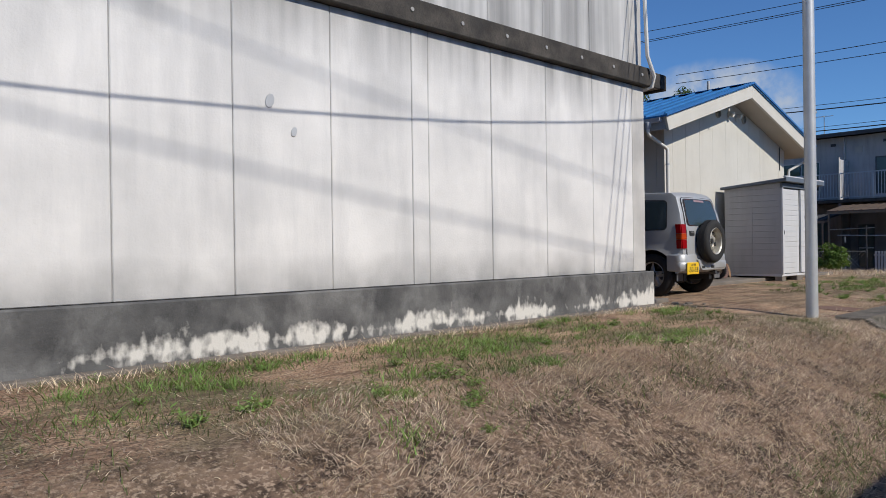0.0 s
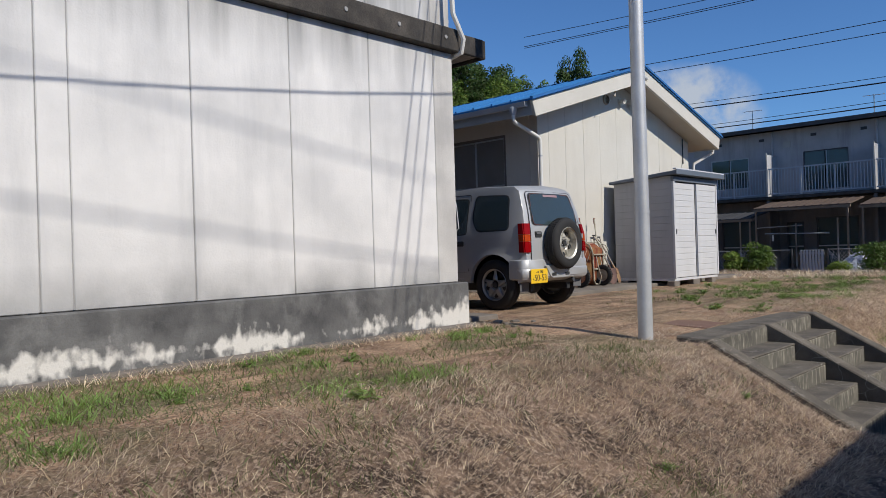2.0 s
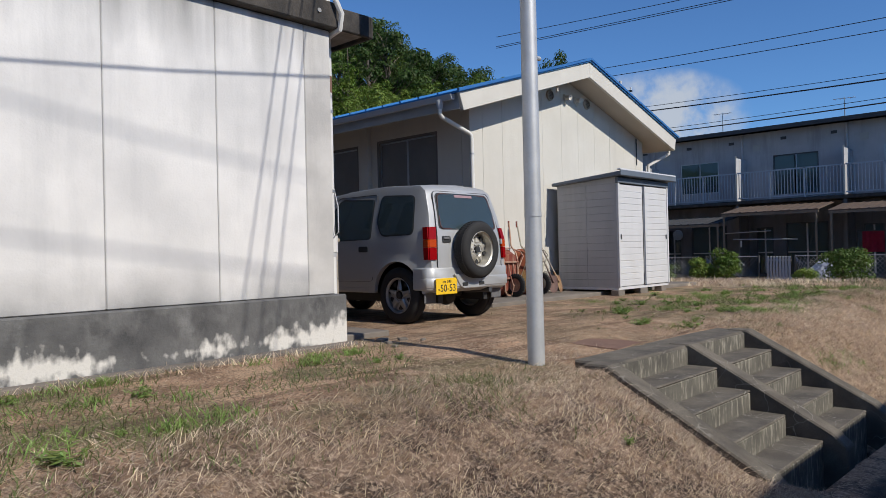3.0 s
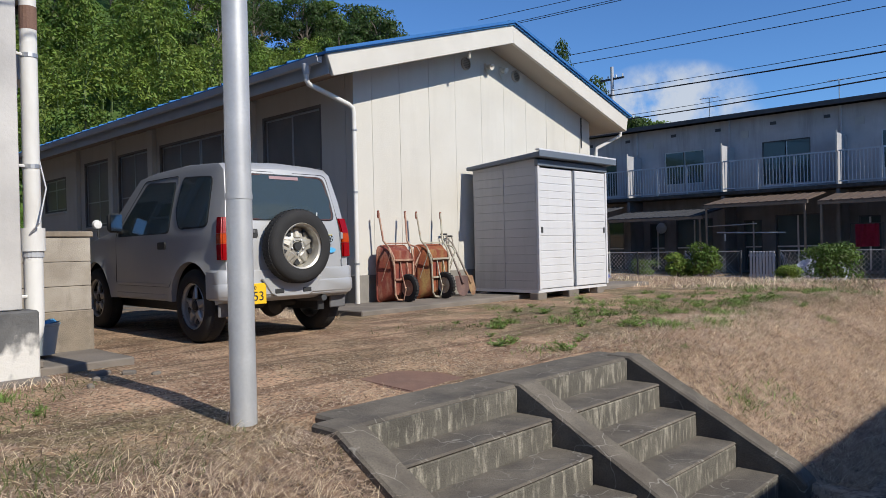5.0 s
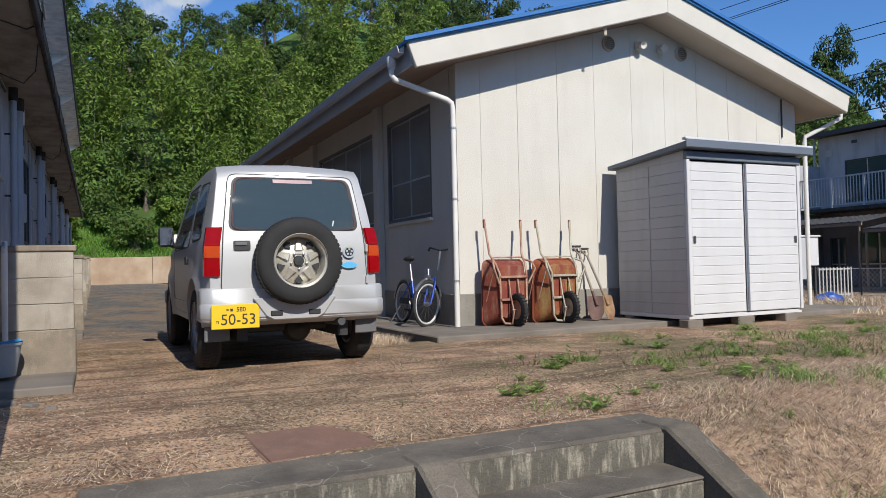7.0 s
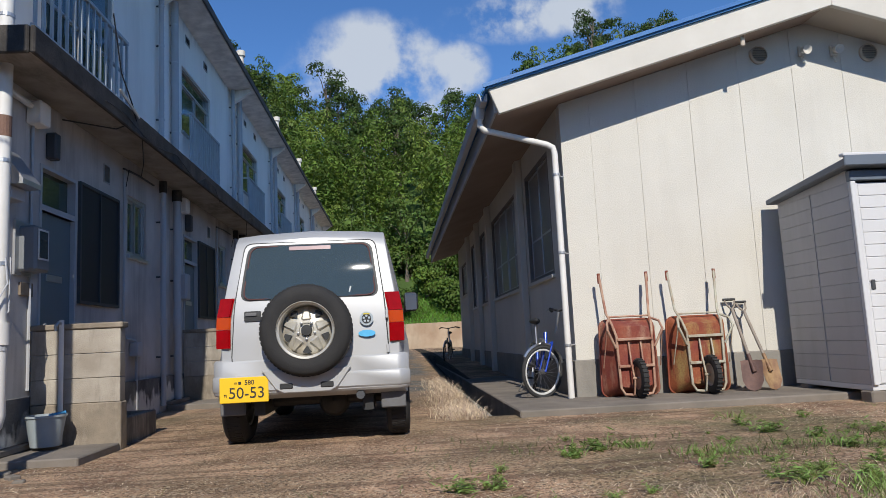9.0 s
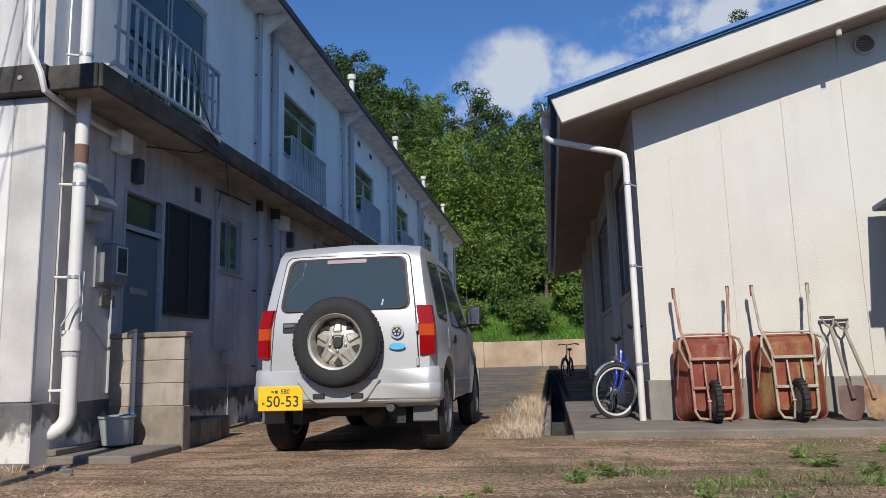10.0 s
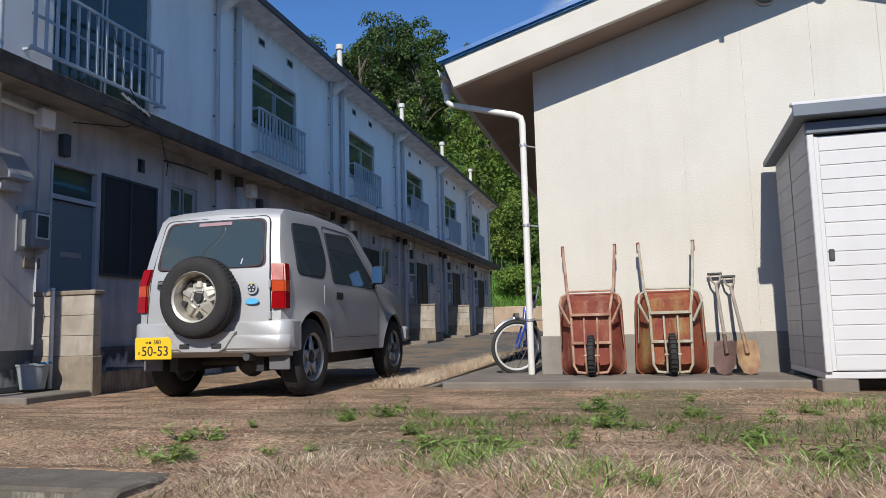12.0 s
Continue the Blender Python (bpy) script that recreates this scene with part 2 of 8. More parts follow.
M["curtain"] = material("pale_curtain", (0.42, 0.42, 0.40), (0.33, 0.33, 0.32), 0.6, 3, 80, 0.05, 0.9, 0, 0.1, 40, coords="World")
M["pane"] = glass("window_glass", (0.10, 0.14, 0.14), 0.55)
M["pane_dusty"] = material("dusty_window_glass", (0.15, 0.138, 0.125), (0.20, 0.185, 0.165), 0.7, 2.0, 60, 0.05, 0.32, 0, 0.02, 30, (0.2, 0.19, 0.17), 0.4, (3, 3, 1), spec=0.6, coords="World")
M["pane_green"] = glass("greenish_window_glass", (0.08, 0.12, 0.10), 0.65)
M["shed_white"] = material("shed_white_paint", (0.60, 0.60, 0.605), (0.53, 0.53, 0.54), 0.5, 2, 120, 0.03, 0.45, 0, 0.05, 80, (0.5, 0.49, 0.47), 0.25, (5, 5, 0.8), coords="World")
M["shed_grey"] = material("shed_grey_paint", (0.44, 0.435, 0.435), (0.38, 0.375, 0.375), 0.5, 2, 120, 0.05, 0.5, 0, 0.05, 80, (0.27, 0.26, 0.25), 0.35, (5, 5, 0.8), coords="World")
M["shed_roof"] = material("shed_blue_grey_trim", (0.14, 0.165, 0.20), (0.10, 0.12, 0.15), 0.5, 2, 120, 0.05, 0.45, 0, 0.05, 80, coords="World")
M["block"] = material("concrete_block", (0.40, 0.36, 0.29), (0.26, 0.23, 0.18), 0.7, 3.5, 140, 0.12, 0.95, 0, 0.6, 130, (0.15, 0.145, 0.13), 0.65, (5, 5, 1.5), 0.08, coords="World")
M["privacy"] = material("stained_tan_render", (0.42, 0.38, 0.32), (0.25, 0.215, 0.175), 0.9, 3.2, 120, 0.12, 0.94, 0, 0.4, 110, (0.13, 0.11, 0.09), 0.85, (6, 6, 1.2), coords="World")
M["privacy_base"] = material("dark_stained_render", (0.27, 0.225, 0.17), (0.15, 0.125, 0.10), 0.8, 4.0, 120, 0.1, 0.94, 0, 0.5, 110, (0.42, 0.37, 0.30), 0.5, (9, 9, 4), coords="World")
M["joint"] = material("grey_joint_filler", (0.34, 0.335, 0.33), (0.26, 0.255, 0.25), 0.6, 3, 60, 0.05, 0.95, 0, 0.1, 60, coords="World")
M["canopy"] = material("stained_canopy_concrete", (0.36, 0.33, 0.295), (0.19, 0.17, 0.15), 0.9, 2.4, 70, 0.1, 0.93, 0, 0.4, 50, (0.07, 0.06, 0.05), 0.8, (3.5, 1.6, 2.5), coords="World")
# heavier stains than wall_grey, and a darker base for the canopy's shade
M["wall_lower"] = wall_material("dirty_shade_toned_concrete", (0.60, 0.565, 0.53), (0.38, 0.35, 0.325), (0.17, 0.15, 0.135), 0.5, 0.65, 0.8)
M["wall_corner"] = wall_material("grimy_corner_render", (0.58, 0.56, 0.53), (0.38, 0.365, 0.35), (0.22, 0.215, 0.21), 0.6, 0.5, 0.8, 0.22, 55.0)
M["meter"] = material("dark_grey_meter_case", (0.20, 0.21, 0.22), (0.15, 0.155, 0.16), 0.5, 3, 90, 0.05, 0.45, 0, 0.04, 60, coords="World")
M["riser"] = material("lichened_riser_concrete", (0.15, 0.138, 0.115), (0.075, 0.07, 0.06), 0.85, 5.0, 110, 0.18, 0.93, 0, 0.7, 80, (0.52, 0.48, 0.39), 0.75, (24, 24, 5.5), coords="World")
add_grime(M["wall_grey"], 0.44, 5.75, 0.4, 0.35, (0.2, 0.2, 0.2))
M["plate_steel"] = material("rusty_brown_cover", (0.22, 0.125, 0.09), (0.15, 0.095, 0.075), 0.7, 4, 90, 0.15, 0.85, 0, 0.4, 90, (0.32, 0.2, 0.14), 0.4, (6, 6, 6), coords="World")
M["wood_old"] = material("old_grey_wood", (0.24, 0.19, 0.14), (0.15, 0.12, 0.095), 0.7, 5, 90, 0.15, 0.85, 0, 0.3, 60, coords="World")
M["cable"] = material("black_cable", (0.018, 0.018, 0.02), None, 0, 1, 50, 0.05, 0.6, 0, 0)


def add_cracks(m, scale=4.0, width=0.015, colour=(0.42, 0.40, 0.35)):
    """Pale hairline cracks."""
    t = m.node_tree
    b = t.nodes["Principled BSDF"]
    old = b.inputs["Base Color"].links[0].from_socket
    g = t.nodes.new("ShaderNodeNewGeometry")
    n = t.nodes.new("ShaderNodeTexNoise")
    n.inputs["Scale"].default_value = 5.0
    t.links.new(g.outputs["Position"], n.inputs["Vector"])
    add = t.nodes.new("ShaderNodeVectorMath")
    add.operation = "MULTIPLY_ADD"
    t.links.new(n.outputs["Color"], add.inputs[0])
    add.inputs[1].default_value = (0.25, 0.25, 0.25)
    t.links.new(g.outputs["Position"], add.inputs[2])
    v = t.nodes.new("ShaderNodeTexVoronoi")
    v.feature = "DISTANCE_TO_EDGE"
    v.inputs["Scale"].default_value = scale
    t.links.new(add.outputs[0], v.inputs["Vector"])
    n2 = t.nodes.new("ShaderNodeTexNoise")
    n2.inputs["Scale"].default_value = 2.3
    t.links.new(g.outputs["Position"], n2.inputs["Vector"])
    r = t.nodes.new("ShaderNodeMapRange")
    t.links.new(v.outputs["Distance"], r.inputs["Value"])
    r.inputs["From Min"].default_value, r.inputs["From Max"].default_value = width, width * 0.4
    k = t.nodes.new("ShaderNodeMapRange")
    t.links.new(n2.outputs["Fac"], k.inputs["Value"])
    k.inputs["From Min"].default_value, k.inputs["From Max"].default_value, k.inputs["To Max"].default_value = 0.44, 0.58, 0.4
    mul = t.nodes.new("ShaderNodeMath")
    mul.operation = "MULTIPLY"
    t.links.new(r.outputs[0], mul.inputs[0])
    t.links.new(k.outputs[0], mul.inputs[1])
    mx = t.nodes.new("ShaderNodeMix")
    mx.data_type = "RGBA"
    t.links.new(mul.outputs[0], mx.inputs["Factor"])
    t.links.new(old, mx.inputs["A"])
    mx.inputs["B"].default_value = (*colour, 1)
    t.links.new(mx.outputs["Result"], b.inputs["Base Color"])


add_cracks(M["concrete_dark"])
M["retaining"] = material("pale_stained_concrete", (0.45, 0.35, 0.25), (0.31, 0.205, 0.13), 0.9, 1.2, 60, 0.1, 0.93, 0, 0.4, 30, (0.25, 0.19, 0.13), 0.6, (1.5, 1.5, 0.4), coords="World")

# ---- building tools ----
def part(name, bm, mat, parent=None, label="", smooth=False, at=None):
    """Links a bmesh (or a mesh) as one mesh object under a thing or a part."""
    if isinstance(bm, bmesh.types.BMesh):
        me = bpy.data.meshes.new(name)
        bm.to_mesh(me)
        bm.free()
        mats = mat if isinstance(mat, (list, tuple)) else [mat]
        for k in mats:
            me.materials.append(k)
        if smooth:
            for p in me.polygons:
                p.use_smooth = True
            if smooth != "all":
                me.set_sharp_from_angle(angle=radians(38))
    else:
        me = bm
    ob = new(name, me)
    if parent is not None:
        ob.parent = parent
    if at is not None:
        ob.matrix_basis = at
    if label:
        tagged(ob, label)
    return ob


def thing(name, loc, label, category, group="", kind="", rz=0.0):
    e = new(name)
    e.matrix_basis = pose(*loc, 0, 0, rz)
    return tagged(e, label, category, group, kind)


def box(x0, x1, y0, y1, z0, z1, bevel=0.0, bm=None):
    """A box, or one more box in bm; its edges rounded by bevel."""
    own = bmesh.new()
    vs = [own.verts.new(p) for p in ((x0, y0, z0), (x1, y0, z0), (x1, y1, z0), (x0, y1, z0), (x0, y0, z1), (x1, y0, z1), (x1, y1, z1), (x0, y1, z1))]
    for f in ((3, 2, 1, 0), (4, 5, 6, 7), (0, 1, 5, 4), (1, 2, 6, 5), (2, 3, 7, 6), (3, 0, 4, 7)):
        own.faces.new([vs[k] for k in f])
    if bevel:
        bmesh.ops.bevel(own, geom=own.edges[:], offset=bevel, segments=1, affect="EDGES", clamp_overlap=True)
    return merged(own, bm)


def merged(own, bm):
    if bm is None:
        return own
    me = bpy.data.meshes.new("tmp")
    own.to_mesh(me)
    own.free()
    bm.from_mesh(me)
    bpy.data.meshes.remove(me)
    return bm


def rod(a, b, r, r2=None, n=10, bm=None, caps=True):
    """A round bar from a to b."""
    own = bm or bmesh.new()
    a, b = Vector(a), Vector(b)
    r2 = r if r2 is None else r2
    d = (b - a).normalized()
    u = d.orthogonal().normalized()
    v = d.cross(u)
    rings = []
    for c, rr in ((a, r), (b, r2)):
        rings.append([own.verts.new(c + (u * math.cos(k * math.tau / n) + v * math.sin(k * math.tau / n)) * rr) for k in range(n)])
    for k in range(n):
        own.faces.new((rings[0][k], rings[0][(k + 1) % n], rings[1][(k + 1) % n], rings[1][k]))
    if caps:
        own.faces.new(rings[0][::-1])
        own.faces.new(rings[1])
    return own


def tube(points, r, n=8, bm=None, closed=False, radii=None):
    """A round tube along points."""
    own = bm or bmesh.new()
    pts = [Vector(p) for p in points]
    rings, last = [], None
    for k, p in enumerate(pts):
        if closed:
            d = pts[(k + 1) % len(pts)] - pts[k - 1]
        else:
            d = pts[min(k + 1, len(pts) - 1)] - pts[max(k - 1, 0)]
        d.normalize()
        if last is None:
            u = d.orthogonal().normalized()
        else:
            u = (last - d * last.dot(d)).normalized()
        last = u
        v = d.cross(u)
        rr = radii[k] if radii else r
        rings.append([own.verts.new(p + (u * math.cos(j * math.tau / n) + v * math.sin(j * math.tau / n)) * rr) for j in range(n)])
    for k in range(len(rings) if closed else len(rings) - 1):
        q, s = rings[k], rings[(k + 1) % len(rings)]
        for j in range(n):
            own.faces.new((q[j], q[(j + 1) % n], s[(j + 1) % n], s[j]))
    if not closed:
        own.faces.new(rings[0][::-1])
        own.faces.new(rings[-1])
    return own


def prism(poly, lo, hi, axis="y", bm=None, bevel=0.0):
    """A polygon of (a, b) pairs pushed from lo to hi along an axis: x: (y, z); y: (x, z); z: (x, y)."""
    own = bmesh.new()

    def at(p, h):
        return {"x": (h, p[0], p[1]), "y": (p[0], h, p[1]), "z": (p[0], p[1], h)}[axis]
    q = [own.verts.new(at(p, lo)) for p in poly]
    s = [own.verts.new(at(p, hi)) for p in poly]
    own.faces.new(q)
    own.faces.new(s[::-1])
    for k in range(len(poly)):
        j = (k + 1) % len(poly)
        own.faces.new((q[j], q[k], s[k], s[j]))
    bmesh.ops.recalc_face_normals(own, faces=own.faces[:])
    if bevel:
        bmesh.ops.bevel(own, geom=own.edges[:], offset=bevel, segments=1, affect="EDGES", clamp_overlap=True)
    return merged(own, bm)


def lathe(profile, n=20, axis="z", bm=None, caps=True):
    """Turns (radius, height) pairs about an axis through the origin."""
    own = bmesh.new()
    rings = []
    for r, h in profile:
        ring = []
        for k in range(n):
            c, s = r * math.cos(k * math.tau / n), r * math.sin(k * math.tau / n)
            ring.append(own.verts.new({"z": (c, s, h), "y": (c, h, s), "x": (h, c, s)}[axis]))
        rings.append(ring)
    for q, s in zip(rings, rings[1:]):
        for k in range(n):
            own.faces.new((q[k], q[(k + 1) % n], s[(k + 1) % n], s[k]))
    if caps:
        own.faces.new(rings[0][::-1])
        own.faces.new(rings[-1])
    bmesh.ops.recalc_face_normals(own, faces=own.faces[:])
    return merged(own, bm)


def moved(bm, m):
    bmesh.ops.transform(bm, matrix=m, verts=bm.verts[:])
    return bm


def arc(c, r, a0, a1, n, plane="xz"):
    out = []
    for k in range(n + 1):
        a = radians(a0 + (a1 - a0) * k / n)
        p, q = r * math.cos(a), r * math.sin(a)
        out.append({"xz": (c[0] + p, c[1], c[2] + q), "yz": (c[0], c[1] + p, c[2] + q), "xy": (c[0] + p, c[1] + q, c[2])}[plane])
    return out


def wall_with_holes(u0, u1, z0, z1, holes, d0, d1, axis="x"):
    """A wall slab in the (u, z) plane between depths d0 and d1 with rectangular openings (u0, u1, z0, z1) cut through."""
    us = sorted({u0, u1, *[h[0] for h in holes], *[h[1] for h in holes]})
    zs = sorted({z0, z1, *[h[2] for h in holes], *[h[3] for h in holes]})
    bm = bmesh.new()

    def solid(i, j):
        if not (0 <= i < len(us) - 1 and 0 <= j < len(zs) - 1):
            return False
        uc, zc = (us[i] + us[i + 1]) / 2, (zs[j] + zs[j + 1]) / 2
        return not any(h[0] < uc < h[1] and h[2] < zc < h[3] for h in holes)
    memo = {}

    def v(i, j, d):
        key = (i, j, d)
        if key not in memo:
            u, z = us[i], zs[j]
            memo[key] = bm.verts.new((d, u, z) if axis == "x" else (u, d, z))
        return memo[key]
    for i in range(len(us) - 1):
        for j in range(len(zs) - 1):
            if not solid(i, j):
                continue
            for d in (d0, d1):
                bm.faces.new([v(i, j, d), v(i + 1, j, d), v(i + 1, j + 1, d), v(i, j + 1, d)])
            if not solid(i - 1, j):
                bm.faces.new([v(i, j, d0), v(i, j + 1, d0), v(i, j + 1, d1), v(i, j, d1)])
            if not solid(i + 1, j):
                bm.faces.new([v(i + 1, j, d0), v(i + 1, j + 1, d0), v(i + 1, j + 1, d1), v(i + 1, j, d1)])
            if not solid(i, j - 1):
                bm.faces.new([v(i, j, d0), v(i + 1, j, d0), v(i + 1, j, d1), v(i, j, d1)])
            if not solid(i, j + 1):
                bm.faces.new([v(i, j + 1, d0), v(i + 1, j + 1, d0), v(i + 1, j + 1, d1), v(i, j + 1, d1)])
    bmesh.ops.recalc_face_normals(bm, faces=bm.faces[:])
    return bm


def step01(a, b, v):
    k = min(1.0, max(0.0, (v - a) / (b - a)))
    return k * k * (3 - 2 * k)

# ---- ground ----
def road_z(x):
    return -0.70 - 0.2 * step01(8.0, 15.0, x) - 0.25 * step01(15, 40, x)


def ground_z(x, y):
    """Height of the yard, the bank down to the road, the lane, and the wooded hill behind."""
    z = 0.30 * step01(6.5, 26.0, y) - 0.50 * step01(21.0, 29.0, x) * (1 - step01(20, 34, y))
    z += 0.012 * noise.noise((x * 0.9, y * 0.9, 0.3)) + 0.006 * noise.noise((x * 3.1, y * 3.1, 1.7))
    edge = 0.10 * noise.noise((x * 0.5, 3.3, 0.0))
    down = 1 - step01(1.05, 3.05 + edge, y)
    z = z * (1 - down) + road_z(x) * down
    if 7.6 < x < 13.4 and y < 4.4:
        z -= 0.075 * step01(7.6, 8.7, x) * (1 - step01(12.3, 13.4, x)) * (1 - step01(3.15, 4.4, y)) * step01(2.4, 3.0, y)
    if 1.2 < y < 3.2:
        z += 0.03 * noise.noise((x * 1.7, y * 2.0, 4.0)) * math.sin((y - 1.2) / 2.0 * math.pi)
    if y < 3.1 and (8.6 < x <= 9.3 or 12.2 <= x < 12.9):
        k = step01(8.6, 9.15, x) if x < 10 else 1 - step01(12.35, 12.9, x)
        z += k * (min(z, max(road_z(x), -0.105 - 0.55 * max(0.0, 2.76 - y))) - z)
    if 9.3 < x < 12.2 and y < 3.08:
        z -= 0.55 * step01(1.2, 1.5, y)
    if 12.38 < x < 12.68 and 6.95 < y < 21.0:
        z -= 0.35
    if y > 38.0:
        k = 0.35 + 0.65 * (1 - step01(66, 140, x))
        z += 1.1 * step01(38.0, 38.5, y) + 2.0 * step01(38.5, 46, y) + k * ((0.42 + 0.17 * step01(20, 42, x)) * max(0.0, min(y, 95) - 45) + 2.0 * noise.noise((x * 0.04, y * 0.04, 7)))
        z += (7.0 * math.exp(-((x + 13) / 8) ** 2) + 3.2 * math.exp(-((x - 36) / 24) ** 2)) * step01(55, 82, y)
    return z


def axis_lines(stops):
    out = []
    for (a, s), (b, _) in zip(stops, stops[1:]):
        n = max(1, round((b - a) / s))
        out += [a + (b - a) * k / n for k in range(n)]
    return out + [stops[-1][0]]


def sheet(name, xs, ys, height, mat):
    nx, ny = len(xs), len(ys)
    verts = [(x, y, height(x, y)) for y in ys for x in xs]
    faces = [(j * nx + i, j * nx + i + 1, (j + 1) * nx + i + 1, (j + 1) * nx + i) for j in range(ny - 1) for i in range(nx - 1)]
    me = bpy.data.meshes.new(name)
    me.from_pydata(verts, [], faces)
    me.polygons.foreach_set("use_smooth", [True] * len(faces))
    me.materials.append(mat)
    return new(name, me)


def soil_material():
    """Trodden earth with straw and moss, worn asphalt in the lane and on the road, leaf litter on the hill."""
    m = bpy.data.materials.new("yard_soil")
    m.use_nodes = True
    t = m.node_tree
    b = t.nodes["Principled BSDF"]
    g = t.nodes.new("ShaderNodeNewGeometry")
    sep = t.nodes.new("ShaderNodeSeparateXYZ")
    t.links.new(g.outputs["Position"], sep.inputs[0])

    def ns(scale, detail=5.0, rough=0.6, stretch=None):
        n = t.nodes.new("ShaderNodeTexNoise")
        n.inputs["Scale"].default_value, n.inputs["Detail"].default_value, n.inputs["Roughness"].default_value = scale, detail, rough
        if stretch:
            mp = t.nodes.new("ShaderNodeMapping")
            mp.inputs["Scale"].default_value = stretch
            t.links.new(g.outputs["Position"], mp.inputs[0])
            t.links.new(mp.outputs[0], n.inputs["Vector"])
        else:
            t.links.new(g.outputs["Position"], n.inputs["Vector"])
        return n.outputs["Fac"]

    def rng(v, a, c):
        r = t.nodes.new("ShaderNodeMapRange")
        r.interpolation_type = "SMOOTHSTEP"
        t.links.new(v, r.inputs["Value"])
        r.inputs["From Min"].default_value, r.inputs["From Max"].default_value = a, c
        return r.outputs[0]

    def op(kind, a, c):
        n = t.nodes.new("ShaderNodeMath")
        n.operation = kind
        for k, v in enumerate((a, c)):
            if isinstance(v, (int, float)):
                n.inputs[k].default_value = v
            else:
                t.links.new(v, n.inputs[k])
        return n.outputs[0]

    def mix(f, a, c):
        n = t.nodes.new("ShaderNodeMix")
        n.data_type = "RGBA"
        t.links.new(f, n.inputs["Factor"])
        for key, v in (("A", a), ("B", c)):
            if isinstance(v, tuple):
                n.inputs[key].default_value = (*v, 1)
            else:
                t.links.new(v, n.inputs[key])
        return n.outputs["Result"]
    x, y = sep.outputs["X"], sep.outputs["Y"]
    earth = mix(rng(ns(2.0), 0.35, 0.65), (0.24, 0.138, 0.088), (0.60, 0.39, 0.25))
    earth = mix(op("MULTIPLY", rng(ns(26.0, 5, 0.7), 0.5, 0.62), 0.85), earth, (0.54, 0.42, 0.29))
    earth = mix(op("MULTIPLY", rng(ns(0.8, 6, 0.7), 0.44, 0.60), op("SUBTRACT", 0.8, op("MULTIPLY", op("MULTIPLY", rng(x, 8.4, 9.6), rng(x, 13.2, 11.8)), 0.55))), earth, (0.135, 0.135, 0.06))
    for stretch, tone in (((150, 34, 60), (0.50, 0.40, 0.27)), ((38, 140, 60), (0.42, 0.32, 0.22)), ((90, 60, 60), (0.075, 0.05, 0.035))):
        earth = mix(op("MULTIPLY", rng(ns(1.0, 3, 0.6, stretch), 0.54, 0.64), op("MULTIPLY", rng(ns(1.6, 4, 0.65), 0.3, 0.7), 0.9)), earth, tone)
    earth = mix(op("MULTIPLY", rng(ns(48, 4, 0.7), 0.49, 0.59), 0.75), earth, (0.05, 0.036, 0.026))
    earth = mix(op("MULTIPLY", rng(ns(1.0, 4, 0.6, (0.35, 5.5, 1)), 0.53, 0.63), 0.6), earth, (0.11, 0.07, 0.048))
    # the bank: bleached grass
    bank = mix(rng(ns(4.5, 6, 0.75), 0.38, 0.62), (0.058, 0.04, 0.03), (0.25, 0.172, 0.122))
    bank = mix(op("MULTIPLY", rng(ns(40, 4, 0.7), 0.50, 0.62), 0.75), bank, (0.50, 0.38, 0.28))
    bank = mix(op("MULTIPLY", rng(x, 8.5, 11.0), op("MULTIPLY", rng(ns(14, 5, 0.7), 0.36, 0.6), 0.75)), bank, (0.46, 0.335, 0.235))
    on_bank = op("MULTIPLY", rng(y, 3.3, 2.5), 1.0)
    col = mix(on_bank, earth, bank)
    # the lane's worn asphalt
    tar = mix(rng(ns(7, 6, 0.7), 0.4, 0.65), (0.10, 0.098, 0.095), (0.17, 0.165, 0.155))
    tar = mix(op("MULTIPLY", rng(ns(90, 3), 0.5, 0.68), 0.8), tar, (0.24, 0.23, 0.21))
    tar = mix(op("MULTIPLY", rng(ns(0.9, 6, 0.72), 0.44, 0.57), 0.8), tar, (0.27, 0.195, 0.13))
    tar = mix(op("MULTIPLY", rng(ns(34, 4, 0.7), 0.52, 0.64), 0.7), tar, (0.055, 0.05, 0.045))
    lane = op("MULTIPLY", rng(op("ADD", y, op("MULTIPLY", ns(1.5), 3.0)), 9.6, 12.0), op("MULTIPLY", rng(x, 8.8, 9.3), rng(op("ADD", x, op("MULTIPLY", ns(3.0), 0.8)), 12.7, 12.3)))
    col = mix(lane, col, tar)
    asphalt = mix(rng(ns(7, 6, 0.7), 0.4, 0.65), (0.032, 0.032, 0.033), (0.06, 0.059, 0.057))
    asphalt = mix(op("MULTIPLY", rng(ns(90, 3), 0.5, 0.68), 0.7), asphalt, (0.10, 0.097, 0.09))
    road = rng(op("ADD", y, op("MULTIPLY", ns(3.0), 0.3)), 1.25, 1.1)
    col = mix(road, col, asphalt)
    # the gutter beside the annex: its bed is painted near-black for the trench's shadow
    bed = op("MULTIPLY", rng(y, 6.85, 7.0), op("MULTIPLY", rng(x, 12.32, 12.38), rng(x, 12.78, 12.72)))
    col = mix(bed, col, mix(rng(ns(12, 5), 0.4, 0.6), (0.025, 0.022, 0.018), (0.06, 0.05, 0.038)))
    litter = mix(rng(ns(0.6, 6), 0.4, 0.6), (0.055, 0.095, 0.025), (0.10, 0.17, 0.04))
    col = mix(rng(y, 37.8, 38.6), col, litter)
    t.links.new(col, b.inputs["Base Color"])
    b.inputs["Roughness"].default_value = 0.95
    b.inputs["Specular IOR Level"].default_value = 0.2
    bp = t.nodes.new("ShaderNodeBump")
